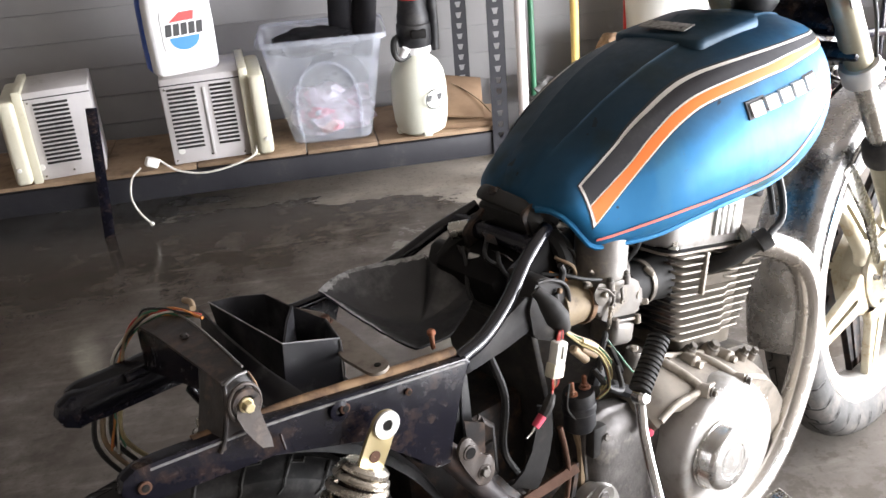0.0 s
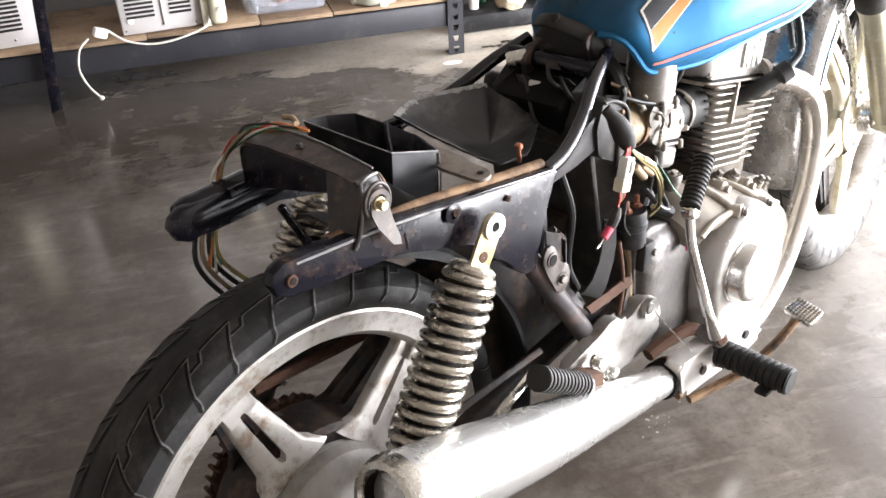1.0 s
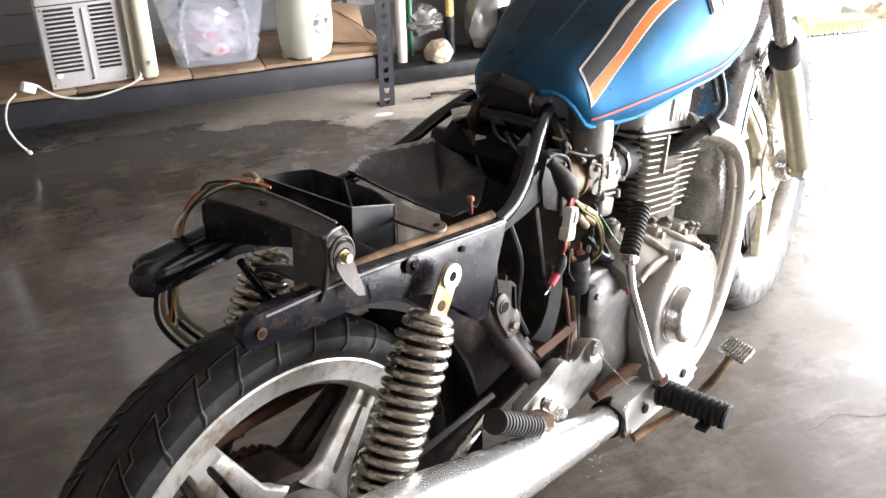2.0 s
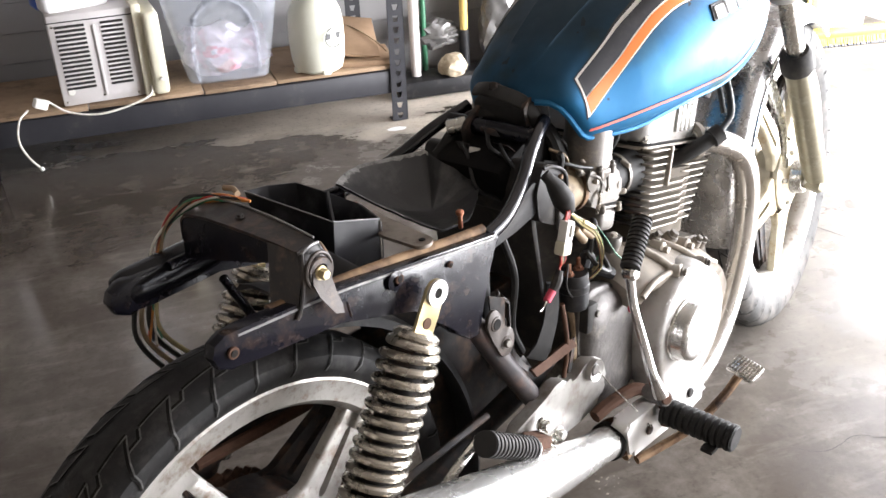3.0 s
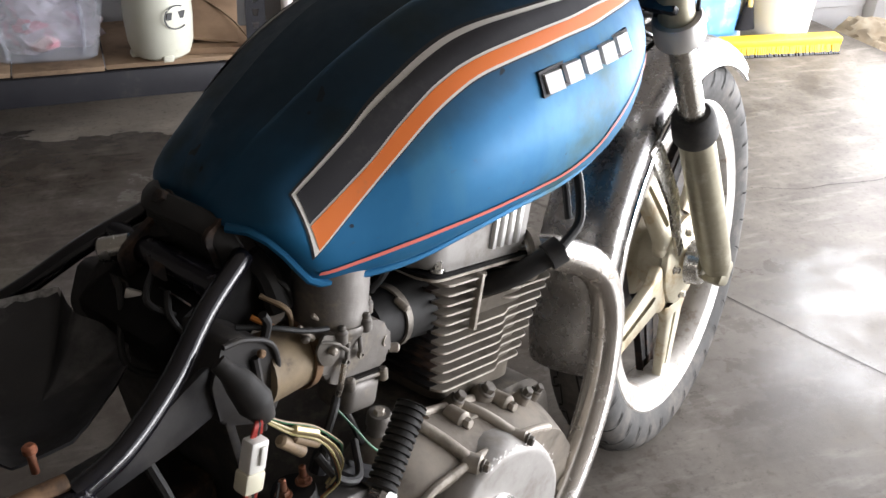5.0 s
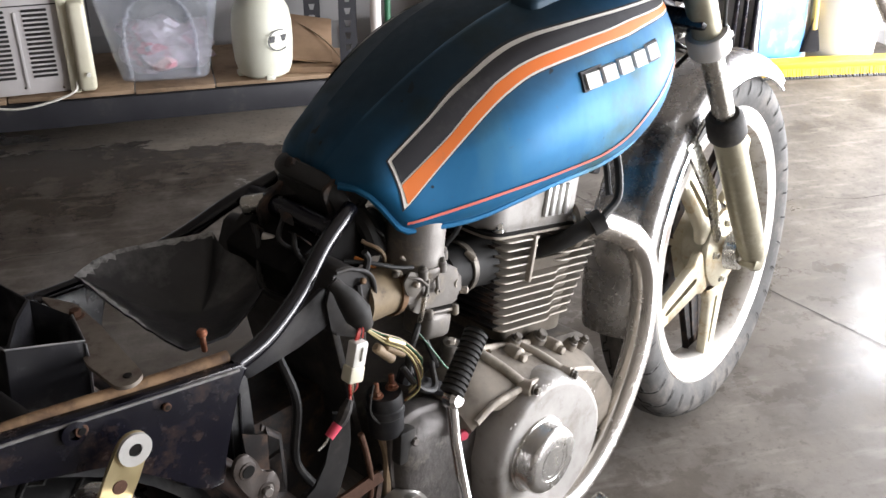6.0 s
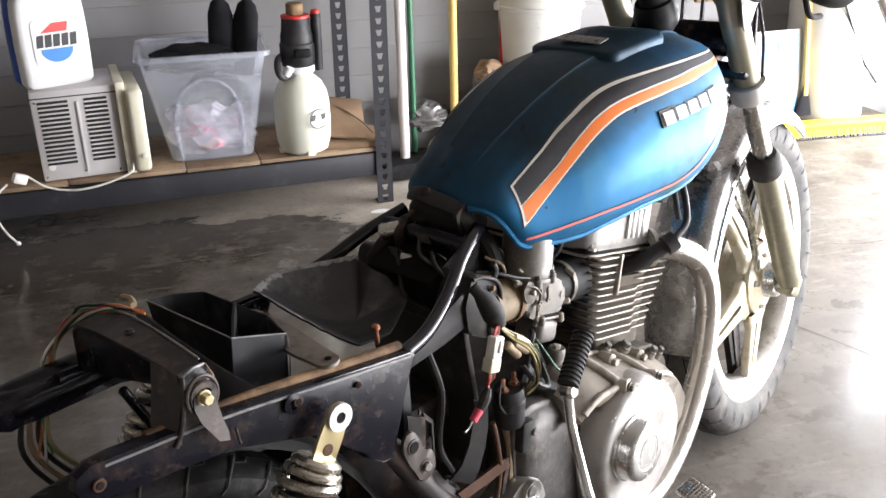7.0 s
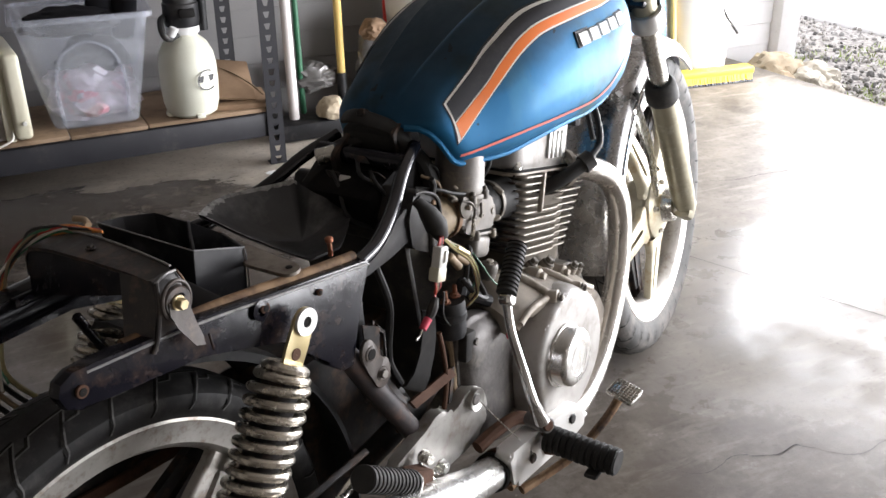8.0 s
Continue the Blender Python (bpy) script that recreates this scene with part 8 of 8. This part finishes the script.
# raised lid panel on top, and the maker's badge as plain pale blocks
LID = rounded([(0.802, -0.055), (0.812, -0.076), (0.945, -0.074), (0.960, -0.058), (0.960, 0.058), (0.945, 0.074), (0.812, 0.076), (0.802, 0.055)], 0.012, 4)


def lid_z(x):
    return curve(TX, TT, x)


lid_loops = [[(0.865 + (x - 0.865) * k, TANK_Y + y * k, lid_z(x) + 0.004 - 0.010 * (y * k / 0.085) ** 2 + dz) for x, y in LID] for k, dz in ((1.0, -0.032), (1.0, -0.005), (0.985, 0.0), (0.93, 0.002), (0.6, 0.005), (0.15, 0.006))]
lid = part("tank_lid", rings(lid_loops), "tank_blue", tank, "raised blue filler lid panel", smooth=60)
part("lid_label", box((0.026, 0.075, 0.002), (0.828, -0.016, 0.9045), (2, -8, 3), 0.0005), "pale_edge", lid, "worn pale caution label")
for k in range(5):
    x = 0.813 + k * 0.0315
    w, zc = 0.0238, 0.8075 + k * 0.0018
    quad = ((x, -0.0085), (x + w, -0.008), (x + w, 0.0088), (x, 0.0083))
    part("badge_block", rings([[tank_side(px, zc + dz, lift) for px, dz in quad] for lift in (-0.004, 0.0048)]), "jug_white", tank, "raised white badge block")
bm = rings([[tank_side(px, pz, lift) for px, pz in ((0.8065, 0.7965), (0.966, 0.8035), (0.968, 0.8255), (0.8085, 0.8185))] for lift in (-0.004, 0.0028)])
part("badge_plate", bm, "stripe_grey", tank, "dark badge backing")

# -- front end --
for s in (1, -1):
    top, tip = Vector((1.075, s * -0.107 + 0.0, 0.975)), Vector((1.415, s * -0.108 - 0.012, 0.312))
    way = (tip - top).normalized()
    g = top + way * 0.405
    leg = part("fork_leg", tube([tuple(g - way * 0.0), tuple(g + way * 0.03), tuple(g + way * 0.2), tuple(tip - way * 0.05), tuple(tip)], [0.0245, 0.0255, 0.026, 0.024, 0.013], 22), "fork_alloy", bike, "tarnished alloy fork leg")
    part("stanchion", rod(top, g + way * 0.02, 0.0175, 20), "dull_chrome", bike, "pitted chrome fork tube")
    part("dust_seal", lathe([(0.0175, -0.034), (0.024, -0.034), (0.029, -0.028), (0.0315, -0.01), (0.0315, 0.006), (0.028, 0.012), (0.0175, 0.012)], along_axis(g, tip), 26), "rubber", leg, "black rubber dust seal")
    part("axle_clamp", box((0.04, 0.036, 0.045), tuple(tip - way * 0.025), (0, 27, 0), 0.008), "fork_alloy", leg)
    ear = top + way * 0.215
    part("fork_ear", rod(top + way * 0.02, ear, 0.0225, 20), "fork_alloy", bike, "tarnished headlamp ear")
    part("lower_clamp", lathe([(0.018, 0), (0.030, 0), (0.032, 0.004), (0.032, 0.03), (0.030, 0.034), (0.018, 0.034)], along_axis(ear - way * 0.005, tip), 24), "polished_alloy", bike)
    part("clamp_bolt", hexbolt(ear + Vector((0.03, s * -0.012, -0.005)), ear + Vector((0.042, s * -0.014, -0.006)), 0.008), "dull_chrome", bike)
part("front_axle", rod((1.39, -0.118, 0.332), (1.39, 0.095, 0.332), 0.009), "dull_chrome", bike)
part("triple_clamp", box((0.06, 0.25, 0.028), (1.165, 0, 0.80), (0, 27, 0), 0.008), "black_paint", bike)
part("top_clamp", box((0.07, 0.25, 0.024), (1.065, 0, 0.965), (0, 27, 0), 0.008), "cast_alloy", bike)

fender_rings = []
for k in range(41):
    a = radians(-3 + k * 131 / 40)
    r = 0.362
    ring = []
    for j in range(13):
        q = math.pi * j / 12
        ring.append((r - 0.045 + 0.045 * max(0.0, math.sin(q)) ** 0.55, 0.060 * math.cos(q)))
    ring += [(rr - 0.002, yy * 0.96) for rr, yy in ring[::-1]]
    fender_rings.append([STEER @ Vector((-rr * math.cos(a), yy, rr * math.sin(a))) for rr, yy in ring])
fender = part("front_fender", rings(fender_rings), "fender_chrome", bike, "chromed front fender, dull and spotted", smooth=60)
part("fender_edge", tube([tuple(STEER @ Vector((-0.318 * math.cos(a), -0.060, 0.318 * math.sin(a)))) for a in (radians(-3 + k * 131 / 40) for k in range(41))], 0.0035, 6, smooth=False), "chrome", fender)
part("fender_stay", plate(rounded([(1.195, 0.595), (1.225, 0.605), (1.30, 0.50), (1.345, 0.385), (1.33, 0.375), (1.28, 0.48)], 0.008), -0.084, -0.078, 0.001), "dull_chrome", fender, "chrome fender stay")
for x, z in ((1.20, 0.582), (1.215, 0.592)):
    part("stay_rivet", hexbolt((x, -0.073, z), (x, -0.083, z), 0.005), "dull_chrome", fender)

part("headlamp_bracket", box((0.05, 0.2, 0.05), (1.14, 0, 0.86), (0, 27, 0), 0.01), "black_paint", bike)
part("horn", lathe([(0.0005, 0), (0.03, 0.0), (0.045, 0.012), (0.047, 0.025), (0.03, 0.04), (0.0005, 0.045)], along_axis((1.20, -0.02, 0.80), (1.15, -0.09, 0.83)), 30, shut=False), "chrome", bike, "round chromed horn")
part("gauge_pod", lathe([(0.0005, 0), (0.045, 0), (0.052, 0.01), (0.05, 0.05), (0.03, 0.07), (0.0005, 0.072)], along_axis((1.03, -0.055, 1.05), (1.08, -0.055, 0.98)), 28, shut=False), "black_plastic", bike, "black instrument housing")
part("gauge_pod", lathe([(0.0005, 0), (0.045, 0), (0.052, 0.01), (0.05, 0.05), (0.03, 0.07), (0.0005, 0.072)], along_axis((1.03, 0.055, 1.05), (1.08, 0.055, 0.98)), 28, shut=False), "black_plastic", bike)
part("instrument_bracket", box((0.17, 0.21, 0.07), (1.02, -0.03, 0.985), (0, 16, 0), 0.02), "dark_gap", bike)
part("steering_nut", lathe(disc_profile(0.024, 0, 0.03, 0.006), along_axis((1.022, -0.02, 0.925), (1.012, -0.02, 0.95)), 24, shut=False), "rubber", bike)
part("handlebar", tube([(0.93, -0.33, 1.03), (1.00, -0.345, 0.99), (1.031, -0.35, 0.969), (1.12, -0.35, 0.90), (1.20, -0.35, 0.838)], 0.0085, 14), "pipe_chrome", bike, "loose chromed handlebar hanging forward")
for k, line in enumerate(([(1.01, -0.10, 0.99), (1.042, -0.14, 0.969), (1.114, -0.14, 0.932), (1.17, -0.14, 0.933), (1.228, -0.14, 0.944), (1.293, -0.14, 0.929), (1.33, -0.14, 0.878), (1.38, -0.14, 0.868)], [(1.09, 0.0, 1.0), (1.18, -0.11, 0.95), (1.26, -0.12, 0.93), (1.34, -0.1, 0.955)], [(1.12, -0.06, 0.94), (1.13, -0.115, 0.86), (1.17, -0.12, 0.80), (1.2, -0.05, 0.72)])):
    part("control_cable", tube(line, 0.0055 - 0.001 * k, 10), "dark_gap", bike, "black control cable")
part("lock_housing", lathe([(0.0005, 0.0), (0.026, 0.0), (0.034, 0.01), (0.036, 0.03), (0.03, 0.05), (0.0005, 0.05)], along_axis((1.035, -0.02, 0.888), (1.015, -0.02, 0.94)), 24, shut=False), "black_plastic", bike, "dark steering lock housing")
lamp_bracket = part("lamp_bracket", plate(rounded([(1.072, 0.950), (1.10, 0.968), (1.165, 0.972), (1.172, 0.952), (1.135, 0.922), (1.108, 0.882), (1.094, 0.884)], 0.008), -0.137, -0.134, 0.0008), "steel_strap", bike, "rust-speckled tan lamp bracket")
part("bracket_bolt", lathe(disc_profile(0.007, 0, 0.006, 0.002), pose(1.152, -0.137, 0.958, 90, 0, 0), 16, shut=False), "rust", lamp_bracket)
part("switch_housing", tube([(1.33, -0.135, 0.95), (1.38, -0.14, 0.925), (1.44, -0.145, 0.912), (1.50, -0.15, 0.915)], [0.02, 0.036, 0.038, 0.022], 16), "dark_gap", bike, "black switch housing hanging by its cables")
part("speedo_cable", tube([(1.155, -0.13, 0.92), (1.165, -0.137, 0.86), (1.185, -0.13, 0.80), (1.22, -0.12, 0.7)], 0.003, 8), "wire_black", bike)
part("yoke_web", box((0.10, 0.16, 0.012), (1.13, 0.0, 0.775), (0, 24, 0), 0.004), "black_paint", bike)


# ---- the wall's lapped boards, gravel and weeds ----
def lap_board(length, row=0.105):
    bm = bmesh.new()
    prof = [(-0.012, 0.0), (-0.009, -0.002), (0.0, 0.0), (0.0, row + 0.012), (-0.004, row + 0.012)]
    loops = [[(x, y, z) for y, z in prof] for x in (-length / 2, length / 2)]
    return rings(loops, bm)


outer_mesh = grown("plank", lap_board(2.74 - DOOR_A - 0.06), "white_paint")
for k in range(23):
    plank = new("plank", outer_mesh)
    plank.parent = outer_wall
    plank.location = ((2.74 + DOOR_A + 0.06) / 2, WALL_D + 0.02, -0.085 + k * 0.105)
board_mesh = grown("plank", lap_board(DOOR_A - LEFT_A + 0.06), "siding_paint")
for k in range(24):
    plank = new("plank", board_mesh)
    plank.parent = back
    plank.location = ((DOOR_A + LEFT_A) / 2, WALL_D + 0.02, 0.02 + k * 0.105)


def scatter_stones():
    random.seed(21)
    verts, faces = [], []
    shape = bmesh.new()
    bmesh.ops.create_icosphere(shape, subdivisions=1, radius=1.0)
    unit = [v.co.copy() for v in shape.verts]
    tris = [[v.index for v in f.verts] for f in shape.faces]
    shape.free()
    for _ in range(5200):
        a, d = DOOR_A + 0.16 + abs(random.gauss(0, 1.2)), random.uniform(-2.4, 2.2)
        p = at(a, d).translation
        r = random.uniform(0.006, 0.02)
        turn = Euler((random.random() * 6, random.random() * 6, random.random() * 6)).to_matrix()
        sc = Vector((random.uniform(0.7, 1.4), random.uniform(0.6, 1.2), random.uniform(0.4, 0.8)))
        n = len(verts)
        z = -0.155 + random.uniform(0, 0.01)
        verts += [turn @ Vector((u.x * sc.x * r, u.y * sc.y * r, u.z * sc.z * r)) + Vector((p.x, p.y, z)) for u in unit]
        faces += [[n + i for i in f] for f in tris]
    me = bpy.data.meshes.new("gravel")
    me.from_pydata(verts, [], faces)
    me.materials.append(M["gravel_stone"])
    return me


tagged(new("gravel", scatter_stones()), "loose grey gravel stones on the drive", "gravel", kind="stuff")


def weeds():
    random.seed(22)
    bm = bmesh.new()
    for k in range(20):
        ca, cd = ((3.25, 0.68), (2.95, 0.06), (3.6, 0.5), (3.0, -0.6))[k % 4]
        a, d = ca + random.gauss(0, 0.16), cd + random.gauss(0, 0.10)
        p = at(a, d).translation
        for _ in range(26):
            x, y = p.x + random.gauss(0, 0.06), p.y + random.gauss(0, 0.06)
            h, t, lean = random.uniform(0.008, 0.03), random.uniform(0, 6.28), random.uniform(0.01, 0.03)
            w = 0.004
            root = Vector((x, y, -0.155))
            tip = root + Vector((lean * math.cos(t), lean * math.sin(t), h))
            side = Vector((-math.sin(t), math.cos(t), 0)) * w
            mid = (root + tip) / 2 + Vector((0, 0, h * 0.12))
            vs = [bm.verts.new(q) for q in (root - side, root + side, mid + side * 0.7, mid - side * 0.7, tip)]
            bm.faces.new(vs[:4])
            bm.faces.new((vs[3], vs[2], vs[4]))
    return bm


tagged(new("weeds", grown("weeds", weeds(), "grass")), "low green weeds growing through the gravel", "weeds", kind="stuff")
